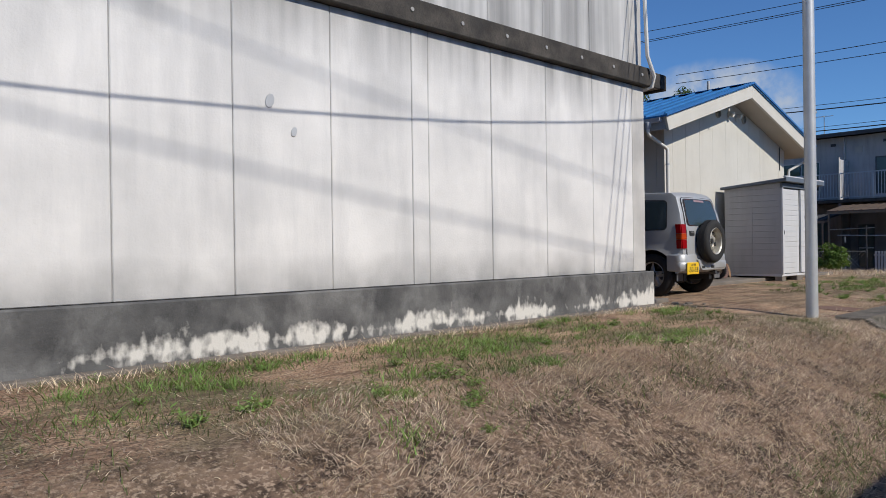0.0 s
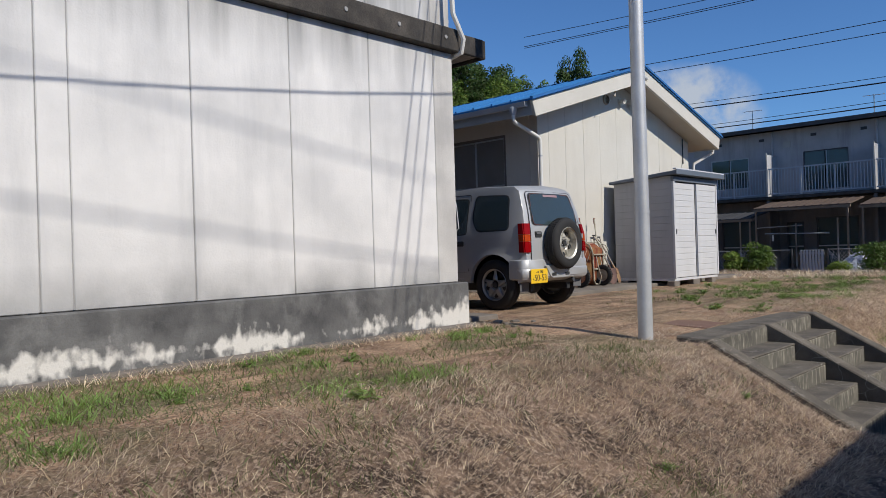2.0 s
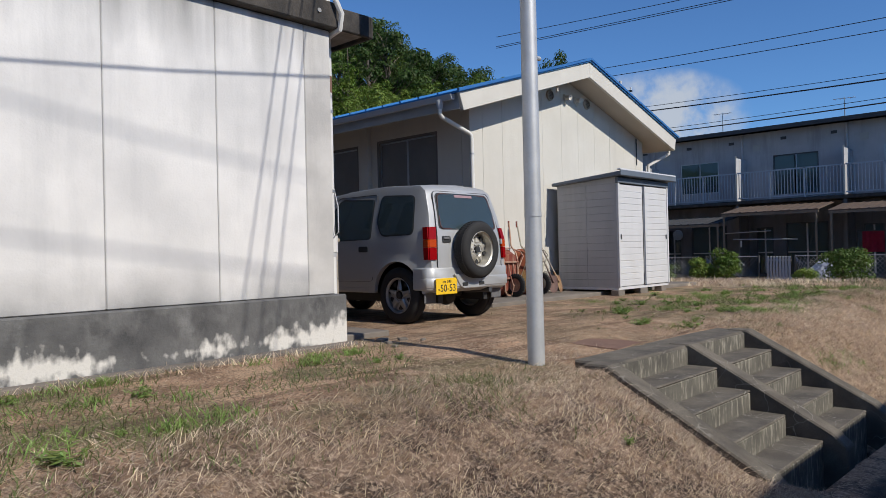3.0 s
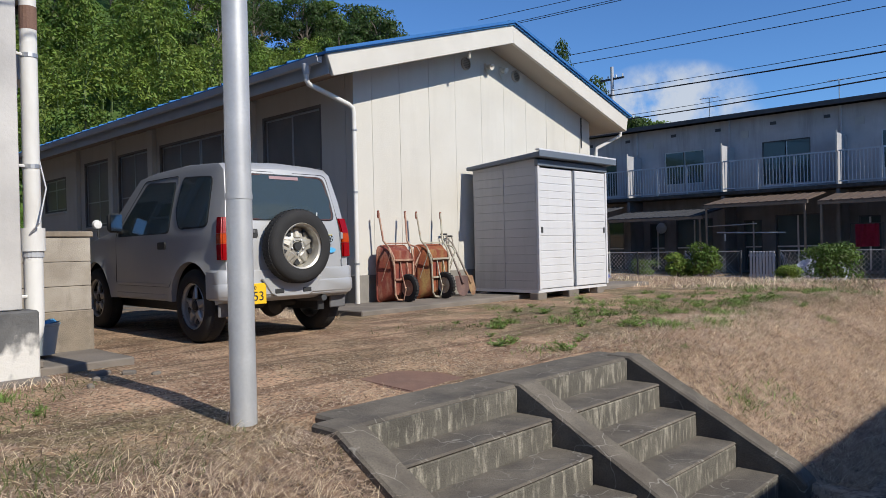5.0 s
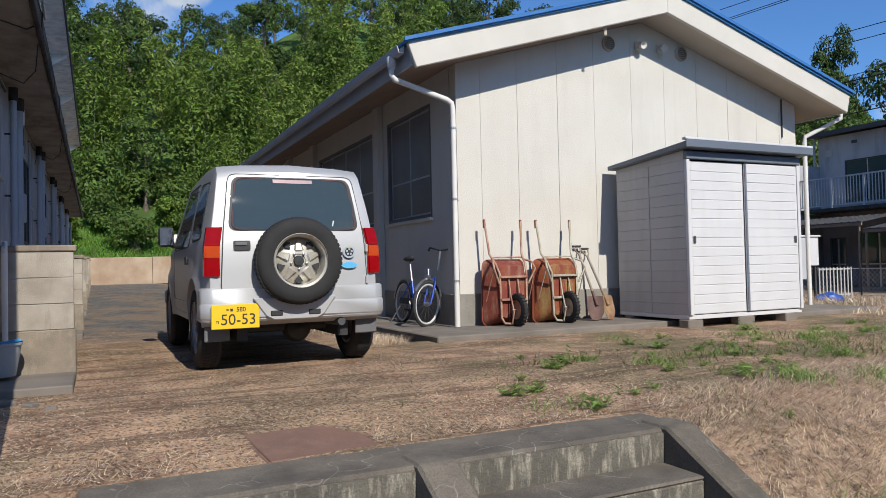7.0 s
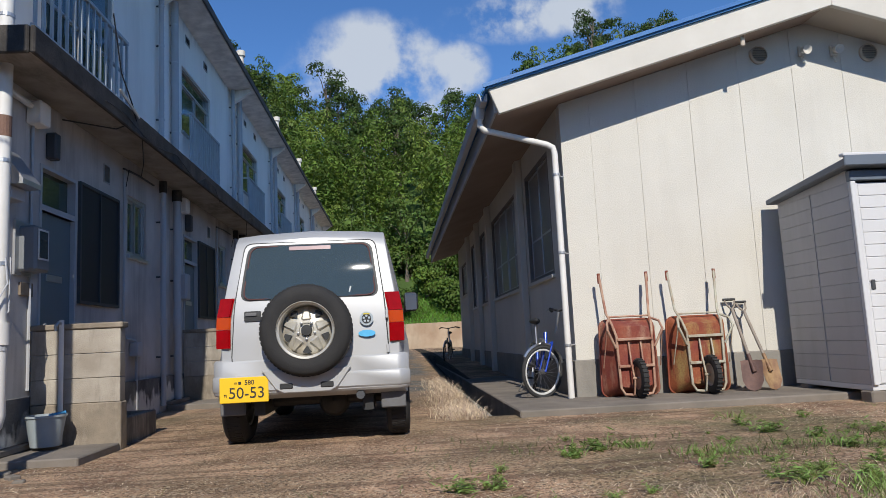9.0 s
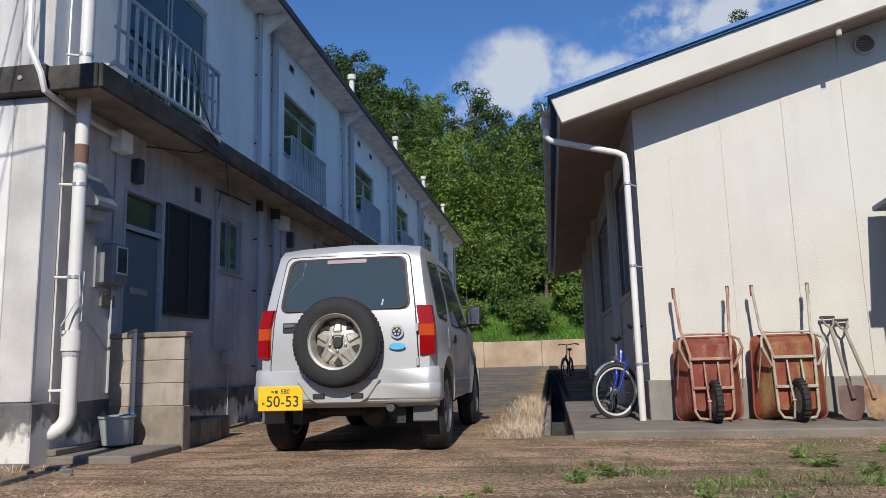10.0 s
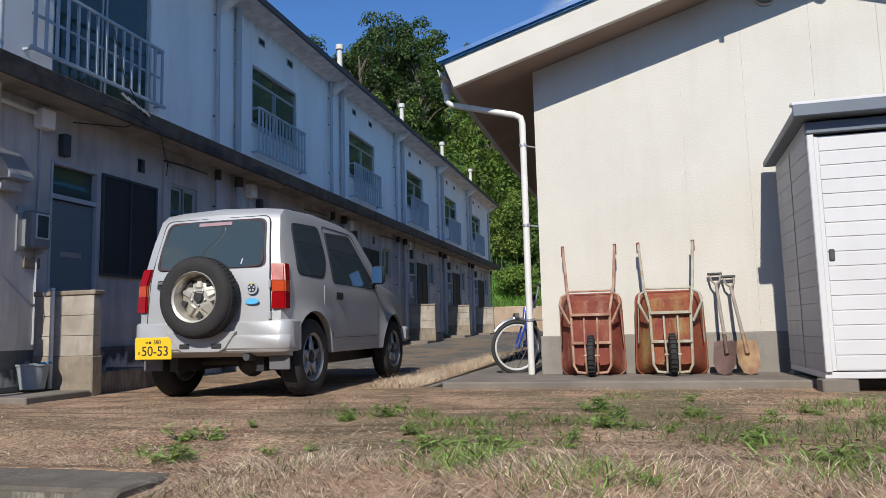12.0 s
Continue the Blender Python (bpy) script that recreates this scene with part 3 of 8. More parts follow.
    bp.inputs["Strength"].default_value, bp.inputs["Distance"].default_value = 0.9, 0.02
    t.links.new(op("ADD", ns(45, 5, 0.7), op("MULTIPLY", ns(9, 4), 1.2)), bp.inputs["Height"])
    t.links.new(bp.outputs[0], b.inputs["Normal"])
    return m


M["soil"] = soil_material()
xs = axis_lines([(-400, 60), (-40, 6), (-6, 0.4), (-1, 0.13), (12.2, 0.06), (12.8, 0.13), (20, 0.4), (36, 4), (90, 40), (500, 1)])
ys = axis_lines([(-300, 60), (-30, 4), (-4, 0.4), (0.6, 0.09), (8, 0.25), (20, 0.8), (37.6, 0.1), (38.8, 0.6), (48, 3), (120, 40), (600, 1)])
tagged(sheet("ground", xs, ys, ground_z, M["soil"]), "brown earth yard with dry straw, moss and a bleached grass bank", "ground", "", "structure")

# ---- the two-storey terrace ----
AX, AY, AEND = 8.55, 5.17, 30.2          # east face, south face, far end
PITCH, UNITS = 4.17, 6
AW = 0.62                                # west face
GABLE_Z = 5.78


def plinth_material():
    """Blackened cement render, peeled to pale patches along its foot."""
    m = material("blackened_peeling_render", (0.155, 0.153, 0.15), (0.048, 0.048, 0.05), 0.9, 2.6, 90, 0.14, 0.92, 0, 0.5, 50, (0.27, 0.268, 0.26), 0.6, (3.5, 3.5, 2.6), coords="World")
    t = m.node_tree
    b = t.nodes["Principled BSDF"]
    old = b.inputs["Base Color"].links[0].from_socket
    g = t.nodes.new("ShaderNodeNewGeometry")
    sep = t.nodes.new("ShaderNodeSeparateXYZ")
    t.links.new(g.outputs["Position"], sep.inputs[0])
    ns = []
    for sc, st in ((1.5, (1, 1, 0.6)), (12.0, (1, 1, 0.7))):
        n = t.nodes.new("ShaderNodeTexNoise")
        n.inputs["Scale"].default_value, n.inputs["Detail"].default_value = sc, 6
        mp = t.nodes.new("ShaderNodeMapping")
        mp.inputs["Scale"].default_value = st
        t.links.new(g.outputs["Position"], mp.inputs[0])
        t.links.new(mp.outputs[0], n.inputs["Vector"])
        ns.append(n.outputs["Fac"])

    def op(kind, a, c):
        n = t.nodes.new("ShaderNodeMath")
        n.operation = kind
        for k, v in enumerate((a, c)):
            if isinstance(v, (int, float)):
                n.inputs[k].default_value = v
            else:
                t.links.new(v, n.inputs[k])
        return n.outputs[0]
    corner = t.nodes.new("ShaderNodeMapRange")
    t.links.new(sep.outputs["X"], corner.inputs["Value"])
    corner.inputs["From Min"].default_value, corner.inputs["From Max"].default_value, corner.inputs["To Max"].default_value = 7.0, 8.6, 0.24
    level = op("ADD", op("ADD", op("MULTIPLY", ns[0], 1.1), op("MULTIPLY", ns[1], 0.5)), corner.outputs[0])
    diff = op("SUBTRACT", level, op("MULTIPLY", op("ABSOLUTE", op("SUBTRACT", sep.outputs["Z"], 0.11), 0), 1.5))
    r = t.nodes.new("ShaderNodeMapRange")
    t.links.new(diff, r.inputs["Value"])
    r.inputs["From Min"].default_value, r.inputs["From Max"].default_value = 0.73, 0.86
    mx = t.nodes.new("ShaderNodeMix")
    mx.data_type = "RGBA"
    t.links.new(r.outputs[0], mx.inputs["Factor"])
    t.links.new(old, mx.inputs["A"])
    mx.inputs["B"].default_value = (0.63, 0.605, 0.56, 1)
    t.links.new(mx.outputs["Result"], b.inputs["Base Color"])
    return m


M["plinth"] = plinth_material()
terrace = thing("apartment_building", (AX, AY, 0), "two-storey grey-white concrete terrace with stained walls and balconies", "building")


def local(bm):
    """From world metres to the terrace's own."""
    return moved(bm, Matrix.Translation((-AX, -AY, 0)))


def tp(name, bm, mat, parent=None, label="", smooth=False):
    return part(name, local(bm), mat, parent or terrace, label, smooth)


# south end: core wall behind the panels, plinth, band
tp("wall", box(AW, AX - 0.02, AY + 0.05, AY + 0.22, 0.0, GABLE_Z), M["wall_grey"])
for z0, z1, d in ((0.48, 2.91, 0.009), (3.17, GABLE_Z - 0.01, 0.039)):
    tp("joint_filler", box(AW + 0.05, AX - 0.03, AY + d, AY + 0.048, z0, z1), M["joint"])
tp("plinth", box(AW - 0.06, AX + 0.07, AY - 0.08, AY + 0.16, -0.35, 0.47, 0.012), M["plinth"], None, "blackened plinth with peeling white patches")
tp("footing", box(AW - 0.1, AX + 0.1, AY - 0.20, AY - 0.082, -0.35, 0.035, 0.01), M["slab_concrete"], None, "narrow cement footing strip")
JOINTS = [0.66, 0.90, 1.72, 2.63, 3.54, 4.46, 4.67, 5.56, 6.47, 7.37, 8.25, AX - 0.002]
for z0, z1, inset in ((0.474, 2.915, 0.0), (3.165, GABLE_Z, 0.03)):
    for a, b in zip(JOINTS, JOINTS[1:]):
        d = random.uniform(-0.004, 0.004)
        tp("panel", box(a + 0.004, b - 0.004, AY + d + inset, AY + 0.049, z0, z1, 0.006), M["wall_corner" if a > 8.2 else "wall_white"])
tp("band", box(AW, AX + 0.02, AY - 0.09, AY + 0.1, 2.92, 3.16, 0.012), M["band"], None, "blackened concrete band with pale plugs")
for k in range(12):
    x = 1.1 + 0.66 * k
    tp("plug", moved(lathe([(0.0, 0), (0.022, 0.0), (0.02, 0.008), (0.0, 0.009)], 10, "y"), pose(x, AY - 0.093, 3.045, 0, 0, 0) @ Matrix.Diagonal((1, -1, 1, 1))), M["joint"], None, "pale round plug")
for x, z, r in ((2.95, 2.02, 0.05), (3.17, 1.79, 0.035)):
    tp("patch", moved(lathe([(0.0, 0), (r, 0.0), (r * 0.9, 0.004), (0.0, 0.005)], 9, "y"), pose(x, AY - 0.006, z, 0, 20, 0) @ Matrix.Diagonal((0.8, -1, 1.25, 1))), M["pvc_grey"], None, "grey filler patch")

# east face with its openings
holes, lower, upper = [], [], []
for k in range(UNITS):
    s = PITCH * k
    lower.append({"door": (6.27 + s, 6.97 + s, 0.12, 2.02), "transom": (6.27 + s, 6.97 + s, 2.03, 2.42), "screen": (7.02 + s, 8.0 + s, 1.25, 2.43), "window": (8.30 + s, 8.90 + s, 1.87, 2.56), "vent": (7.62 + s, 7.78 + s, 2.56, 2.76)})
    upper.append({"window": (6.24 + s, 7.86 + s, 3.25 if k == 0 else 3.95, 4.95)})
    holes += [lower[-1]["door"], lower[-1]["transom"], lower[-1]["screen"], lower[-1]["window"], lower[-1]["vent"], upper[-1]["window"]]
tp("wall", wall_with_holes(AY + 0.225, AEND, 0.44, 3.03, [h for h in holes if h[2] < 3], AX, AX - 0.16), M["wall_lower"], None, "stained ground-floor wall, toned darker for the canopy's shade")
tp("wall", wall_with_holes(AY + 0.225, AEND, 3.033, GABLE_Z, [h for h in holes if h[2] > 3], AX, AX - 0.16), M["wall_grey"])
door_gaps = [(d["door"][0], d["door"][1], 0.1, 0.45) for d in lower]
tp("plinth", wall_with_holes(AY + 0.165, AEND, -0.35, 0.438, door_gaps, AX + 0.055, AX - 0.16), M["plinth"], None, "dark damp plinth below the doors")
tp("wall", box(AW, AX - 0.165, AEND - 0.2, AEND, 0.0, GABLE_Z), M["wall_grey"])
tp("wall", box(AW, AW + 0.18, AY + 0.225, AEND - 0.205, 0.0, GABLE_Z), M["wall_grey"])
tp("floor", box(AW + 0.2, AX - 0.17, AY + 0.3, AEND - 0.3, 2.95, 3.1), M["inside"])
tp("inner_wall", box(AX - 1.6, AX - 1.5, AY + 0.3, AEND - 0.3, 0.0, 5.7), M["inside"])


def sash(name, hole, parent, glass_mat, bars=1, curtain=0.0, transom=0.0):
    """An aluminium window in an opening of the east face."""
    y0, y1, z0, z1 = hole
    w = tp(name, frame_bars(y0, y1, z0, z1, AX - 0.09, AX - 0.02, 0.035), M["alu"], parent)
    for j in range(bars + 1):
        a, b = y0 + (y1 - y0) * j / (bars + 1), y0 + (y1 - y0) * (j + 1) / (bars + 1)
        top = z1 - 0.035
        dx = 0.014 * j
        part("sash_frame", local(frame_bars(a + 0.02, b - (0.02 if j == bars else 0), z0 + 0.03, top - transom, AX - 0.078 + dx, AX - 0.05 + dx, 0.03)), M["alu"], w)
        pane = part("pane", local(box(AX - 0.068 + dx, AX - 0.062 + dx, a + 0.03, b - 0.02, z0 + 0.05, top - transom - 0.02)), glass_mat, w)
        pane.visible_shadow = False
        if transom:
            part("pane", local(box(AX - 0.068, AX - 0.062, a + 0.03, b - 0.01, top - transom + 0.02, top)), glass_mat, w)
    if transom:
        part("transom_bar", local(box(AX - 0.085, AX - 0.03, y0 + 0.03, y1 - 0.03, z1 - 0.05 - transom, z1 - 0.02 - transom)), M["alu"], w)
    if curtain:
        part("curtain", local(drape(y0 + 0.05, y0 + (y1 - y0) * curtain, z0 + 0.06, z1 - 0.1, AX - 0.14)), M["curtain"], w, "pale hanging curtain")
    part("sill", local(box(AX - 0.1, AX + 0.035, y0 - 0.03, y1 + 0.03, z0 - 0.045, z0 - 0.002, 0.006)), M["alu"], w)
    return w


def frame_bars(y0, y1, z0, z1, x0, x1, t):
    bm = box(x0, x1, y0, y1, z0, z0 + t)
    box(x0, x1, y0, y1, z1 - t, z1, bm=bm)
    box(x0, x1, y0, y0 + t, z0 + t, z1 - t, bm=bm)
    return box(x0, x1, y1 - t, y1, z0 + t, z1 - t, bm=bm)


def drape(y0, y1, z0, z1, x):
    bm = bmesh.new()
    n = max(4, int((y1 - y0) / 0.04))
    rows = [[bm.verts.new((x + 0.018 * math.sin(k * 1.9), y0 + (y1 - y0) * k / n, z)) for k in range(n + 1)] for z in (z0, z1)]
    for k in range(n):
        bm.faces.new((rows[0][k], rows[0][k + 1], rows[1][k + 1], rows[1][k]))
    bmesh.ops.solidify(bm, geom=bm.faces[:], thickness=0.004)
    return bm


def louvre(y, z, w=0.22, h=0.13):
    v = tp("wall_vent", frame_bars(y, y + w, z, z + h, AX - 0.02, AX + 0.012, 0.018), M["alu"])
    part("backing", local(box(AX + 0.001, AX + 0.004, y + 0.018, y + w - 0.018, z + 0.018, z + h - 0.018)), M["inside"], v)
    for j in range(4):
        zz = z + 0.028 + j * (h - 0.04) / 4
        part("slat", local(box(AX + 0.003, AX + 0.012, y + 0.018, y + w - 0.018, zz, zz + 0.006)), M["steel_dark"], v)


def railing(y0, y1, z0, z1, x, n):
    """A pale blue steel window guard on the east face."""
    g = tp("balcony_rail", box(x - 0.02, x + 0.02, y0, y1, z1 - 0.025, z1 + 0.015, 0.006), M["rail"], None, "pale blue steel guard rail")
    part("bottom_rail", local(box(x - 0.018, x + 0.018, y0 - 0.03, y1 + 0.05, z0 - 0.02, z0 + 0.02, 0.005)), M["rail"], g)
    part("middle_rail", local(box(x - 0.05, x - 0.025, y0 + 0.02, y1 - 0.02, (z0 + z1) / 2, (z0 + z1) / 2 + 0.025)), M["rail"], g)
    for k in range(n):
        y = y0 + 0.02 + (y1 - y0 - 0.04) * k / (n - 1)
        part("baluster", local(box(x - 0.012, x + 0.012, y - 0.014, y + 0.014, z0 + 0.02, z1 - 0.025)), M["rail"], g)
    for y in (y0 + 0.01, y1 - 0.01):
        for z in (z0, z1 - 0.01):
            part("bracket", local(box(AX, x, y - 0.012, y + 0.012, z - 0.012, z + 0.012)), M["rail"], g)


for k in range(UNITS):
    s = PITCH * k
    lo, up = lower[k], upper[k]
    y0, y1, z0, z1 = lo["door"]
    d = tp("door", box(AX - 0.075, AX - 0.03, y0 + 0.03, y1 - 0.03, z0, z1 - 0.002, 0.004), M["door_blue"], None, "closed grey-blue steel door")
    part("door_frame", local(frame_bars(y0, y1, z0, 2.42, AX - 0.12, AX + 0.012, 0.03)), M["pvc_grey"], d)
    part("knob", local(moved(lathe([(0.0, 0), (0.012, 0), (0.014, 0.03), (0.026, 0.04), (0.026, 0.06), (0.0, 0.066)], 12, "x"), pose(AX - 0.03, y0 + 0.10, 1.02))), M["alu"], d)
    part("mail_slot", local(box(AX - 0.031, AX - 0.022, y0 + 0.2, y1 - 0.2, 1.42, 1.48, 0.003)), M["alu"], d)
    part("transom_bar", local(box(AX - 0.11, AX + 0.01, y0 + 0.03, y1 - 0.03, 2.02, 2.07)), M["pvc_grey"], d)
    part("transom_pane", local(box(AX - 0.07, AX - 0.064, y0 + 0.03, y1 - 0.03, 2.07, 2.39)), M["pane_green"], d)
    y0, y1, z0, z1 = lo["screen"]
    sc = tp("screened_window", frame_bars(y0, y1, z0, z1, AX - 0.05, AX + 0.03, 0.03), M["steel_dark"], None, "window behind a dark insect screen")
    part("screen", local(box(AX + 0.006, AX + 0.012, y0 + 0.03, y1 - 0.03, z0 + 0.03, z1 - 0.03)), M["screen"], sc)
    part("mullion", local(box(AX + 0.012, AX + 0.026, (y0 + y1) / 2 - 0.012, (y0 + y1) / 2 + 0.012, z0 + 0.03, z1 - 0.03)), M["steel_dark"], sc)
    sash("window", lo["window"], None, M["pane"], 1)
    y0, y1, z0, z1 = lo["vent"]
    v = tp("vent_hole", frame_bars(y0, y1, z0, z1, AX - 0.03, AX + 0.008, 0.014), M["alu"])
    part("backing", local(box(AX - 0.06, AX - 0.055, y0, y1, z0, z1)), M["inside"], v)
    sash("window", up["window"], None, M["pane_green"], 1, 0.0, 0.22 if k else 0.0)
    railing((5.86 if k == 0 else 6.22) + s, 7.93 + s, 3.47, 4.20, AX + 0.125, 15)
    louvre(6.42 + s, 5.36)
    louvre(7.45 + s, 5.36)
    # down pipes at the unit's end
    for y, r, z0 in ((9.30 + s - 0.02, 0.034, 3.1), (9.86 + s, 0.05, 3.1)):
        if y > AEND:
            continue
        p = tp("down_pipe", rod((AX + 0.07, y, z0), (AX + 0.07, y, 5.64), r, n=12), M["pvc_grey"], None, "", True)
        for z in (3.75, 4.75, 5.3):
            part("bracket", local(rod((AX - 0.01, y, z), (AX + 0.07, y, z), 0.012, n=6)), M["steel_dark"], p)
            part("clip", local(rod((AX + 0.07, y, z - 0.009), (AX + 0.07, y, z + 0.009), r + 0.004, n=12)), M["alu"], p)
        q = tp("down_pipe", rod((AX + 0.09, y, 0.1), (AX + 0.09, y, 2.93), r, n=12), M["pvc_grey"], None, "", True)
        part("collar", local(rod((AX + 0.09, y, 2.78), (AX + 0.09, y, 2.93), r + 0.014, n=12)), M["band"], q)
        part("collar", local(rod((AX + 0.09, y, 1.1), (AX + 0.09, y, 1.18), r + 0.01, n=12)), M["pvc_grey"], q)
        for z in (0.7, 1.7, 2.4):
            part("bracket", local(rod((AX - 0.01, y, z), (AX + 0.09, y, z), 0.011, n=6)), M["steel_dark"], q)
    tp("gas_pipe", tube([(AX + 0.03, 8.12 + s, 2.80), (AX + 0.03, 8.12 + s, 1.0), (AX + 0.05, 8.14 + s, 0.92), (AX + 0.05, 8.42 + s, 0.90), (AX + 0.05, 8.46 + s, 0.86), (AX + 0.05, 8.46 + s, 0.12)], 0.014, 8), M["pvc_grey"], None, "thin grey gas pipe", True)
    tp("gas_meter", box(AX, AX + 0.10, 8.36 + s, 8.52 + s, 0.72, 0.88, 0.01), M["pvc_grey"], None, "small grey gas meter")
    tp("conduit", tube([(AX + 0.02, 8.12 + s, 2.82), (AX + 0.03, 8.6 + s, 2.84), (AX + 0.03, 9.1 + s, 2.84)], 0.012, 6), M["steel_dark"], None, "", True)
    tp("porch_lamp", box(AX, AX + 0.09, 6.36 + s, 6.46 + s, 2.48, 2.72, 0.012), M["steel_dark"], None, "small dark porch lamp")
    tp("junction_box", box(AX, AX + 0.12, 6.02 + s, 6.20 + s, 2.70, 2.90, 0.01), M["wall_grey"])
    tp("conduit", tube([(AX + 0.015, 6.11 + s, 2.70), (AX + 0.015, 6.11 + s, 0.5)], 0.014, 6), M["pvc_grey"], None, "", True)
    if k:
        tp("meter_box", box(AX, AX + 0.14, 5.94 + s, 6.14 + s, 1.46, 1.82, 0.015), M["pvc_grey"], None, "grey electricity meter box")
# first meter box, hood and name plate
mb = tp("meter_box", box(AX, AX + 0.15, 5.92, 6.16, 1.45, 1.82, 0.02), M["meter"], None, "dark grey electricity meter box with a framed window")
part("window_trim", local(frame_bars(5.955, 6.125, 1.545, 1.795, AX + 0.149, AX + 0.156, 0.014)), M["pvc"], mb, "white window trim")
part("meter_window", local(box(AX + 0.148, AX + 0.158, 5.97, 6.11, 1.56, 1.78, 0.004)), M["pane"], mb)
part("meter_mount", local(box(AX, AX + 0.02, 5.86, 6.2, 1.42, 1.86)), M["alu"], mb)
tp("name_plate", box(AX, AX + 0.02, 5.96, 6.16, 1.26, 1.37, 0.004), M["wood_old"], None, "weathered brown name plate")
hood = tp("extractor_hood", prism([(AX, 2.38), (AX + 0.04, 2.38), (AX + 0.22, 2.12), (AX + 0.22, 2.08), (AX, 2.08)], 5.56, 5.84, "y"), M["alu"], None, "dented aluminium extractor hood")
part("hood_grille", local(box(AX, AX + 0.12, 5.6, 5.8, 1.98, 2.078, 0.006)), M["pvc_grey"], hood)

# canopy slab over the ground floor, with its dark dripping edge
tp("canopy", box(AX, AX + 0.46, AY - 0.02, AEND, 2.965, 3.10, 0.012), M["canopy"], None, "projecting stained concrete canopy slab")
tp("canopy_edge", box(AX + 0.462, AX + 0.50, AY - 0.05, AEND, 2.93, 3.14, 0.01), M["band"], None, "blackened canopy edge")
tp("canopy_edge", box(AX + 0.025, AX + 0.458, AY - 0.06, AY - 0.022, 2.93, 3.14, 0.01), M["band"], None, "blackened canopy edge")
# roof: shallow sheets over a sloped soffit
tp("soffit", prism([(AX + 0.002, 5.655), (AX + 0.42, 5.70), (AX + 0.42, 5.742), (AX + 0.002, 5.775)], AY - 0.35, AEND + 0.3, "y"), M["wall_grey"], None, "pale eaves soffit")
tp("roof_deck", prism([(AW - 0.5, 5.77), (AW, 5.79), (AX, 5.79), (AX + 0.42, 5.745), (AX + 0.42, 5.76), (4.58, 6.36), (AW - 0.5, 5.78)], AY - 0.35, AEND + 0.3, "y"), M["wall_grey"])
tp("roofing", prism([(AX + 0.46, 5.70), (AX + 0.46, 5.80), (4.58, 6.44), (AW - 0.56, 5.84), (AW - 0.56, 5.78), (4.58, 6.38), (AX + 0.43, 5.77), (AX + 0.43, 5.70)], AY - 0.4, AEND + 0.35, "y"), M["roof_dark"], None, "dark sheet roofing with an overhanging edge")
for k in range(UNITS + 1):
    y = min(AY + 0.1 + PITCH * k + 4.1 - PITCH, AEND - 0.1) if k else AY + 0.1
    tp("eaves_bracket", prism([(AX, 5.654), (AX + 0.38, 5.69), (AX + 0.38, 5.64), (AX + 0.06, 5.42), (AX, 5.42)], y, y + 0.12, "y"), M["wall_grey"])
for k in range(5):
    y = 9.45 + PITCH * (k + 1)
    if y > AEND:
        continue
    c = tp("vent_stack", rod((AX + 0.20, y, 5.80), (AX + 0.20, y, 6.38), 0.055, n=14), M["fascia"], None, "cream vent stack through the eaves", True)
    part("cap", local(rod((AX + 0.20, y, 6.38), (AX + 0.20, y, 6.48), 0.085, n=14)), M["fascia"], c, "", True)
# corner drain stack
st = tp("soil_pipe", rod((AX + 0.14, 5.42, 0.92), (AX + 0.14, 5.42, 5.66), 0.055, n=16), M["pvc"], None, "white plastic soil pipe", True)
part("elbow", local(tube([(AX + 0.14, 5.42, 0.9)] + [(AX + 0.14, 5.42, 0.36)] + [(AX + 0.14 - 0.14 * (1 - math.cos(a)), 5.42 - 0.12 * (1 - math.cos(a)), 0.36 - 0.15 * math.sin(a)) for a in (0.4, 0.8, 1.2, 1.57)] + [(AX - 0.05, 5.24, 0.20)], 0.062, 14)), M["pvc"], st, "", True)
part("coupling", local(rod((AX + 0.14, 5.42, 0.86), (AX + 0.14, 5.42, 1.02), 0.078, n=16)), M["pvc"], st, "", True)
part("coupling_ring", local(rod((AX + 0.14, 5.42, 0.82), (AX + 0.14, 5.42, 0.86), 0.068, n=16)), M["pvc_grey"], st)
part("tape", local(rod((AX + 0.14, 5.42, 2.40), (AX + 0.14, 5.42, 2.56), 0.0565, n=16, caps=False)), M["plate_steel"], st, "faded red tape")
for z in (0.55, 1.45, 2.22, 3.35):
    part("bracket", local(rod((AX, 5.36, z), (AX + 0.14, 5.42, z), 0.011, n=6)), M["pvc"], st)
    part("strap", local(rod((AX + 0.14, 5.42, z - 0.014), (AX + 0.14, 5.42, z + 0.014), 0.06, n=14)), M["alu"], st)
tp("service_cable", tube([(AX - 0.14, AY - 0.08, 5.7), (AX - 0.13, AY - 0.1, 4.2), (AX - 0.1, AY - 0.12, 3.3), (AX + 0.03, AY - 0.14, 3.05), (AX + 0.04, AY - 0.1, 2.92), (AX + 0.05, 5.4, 2.86), (AX + 0.05, 6.0, 2.84)], 0.026, 8), M["pvc"], None, "pale service conduit bent round the band", True)
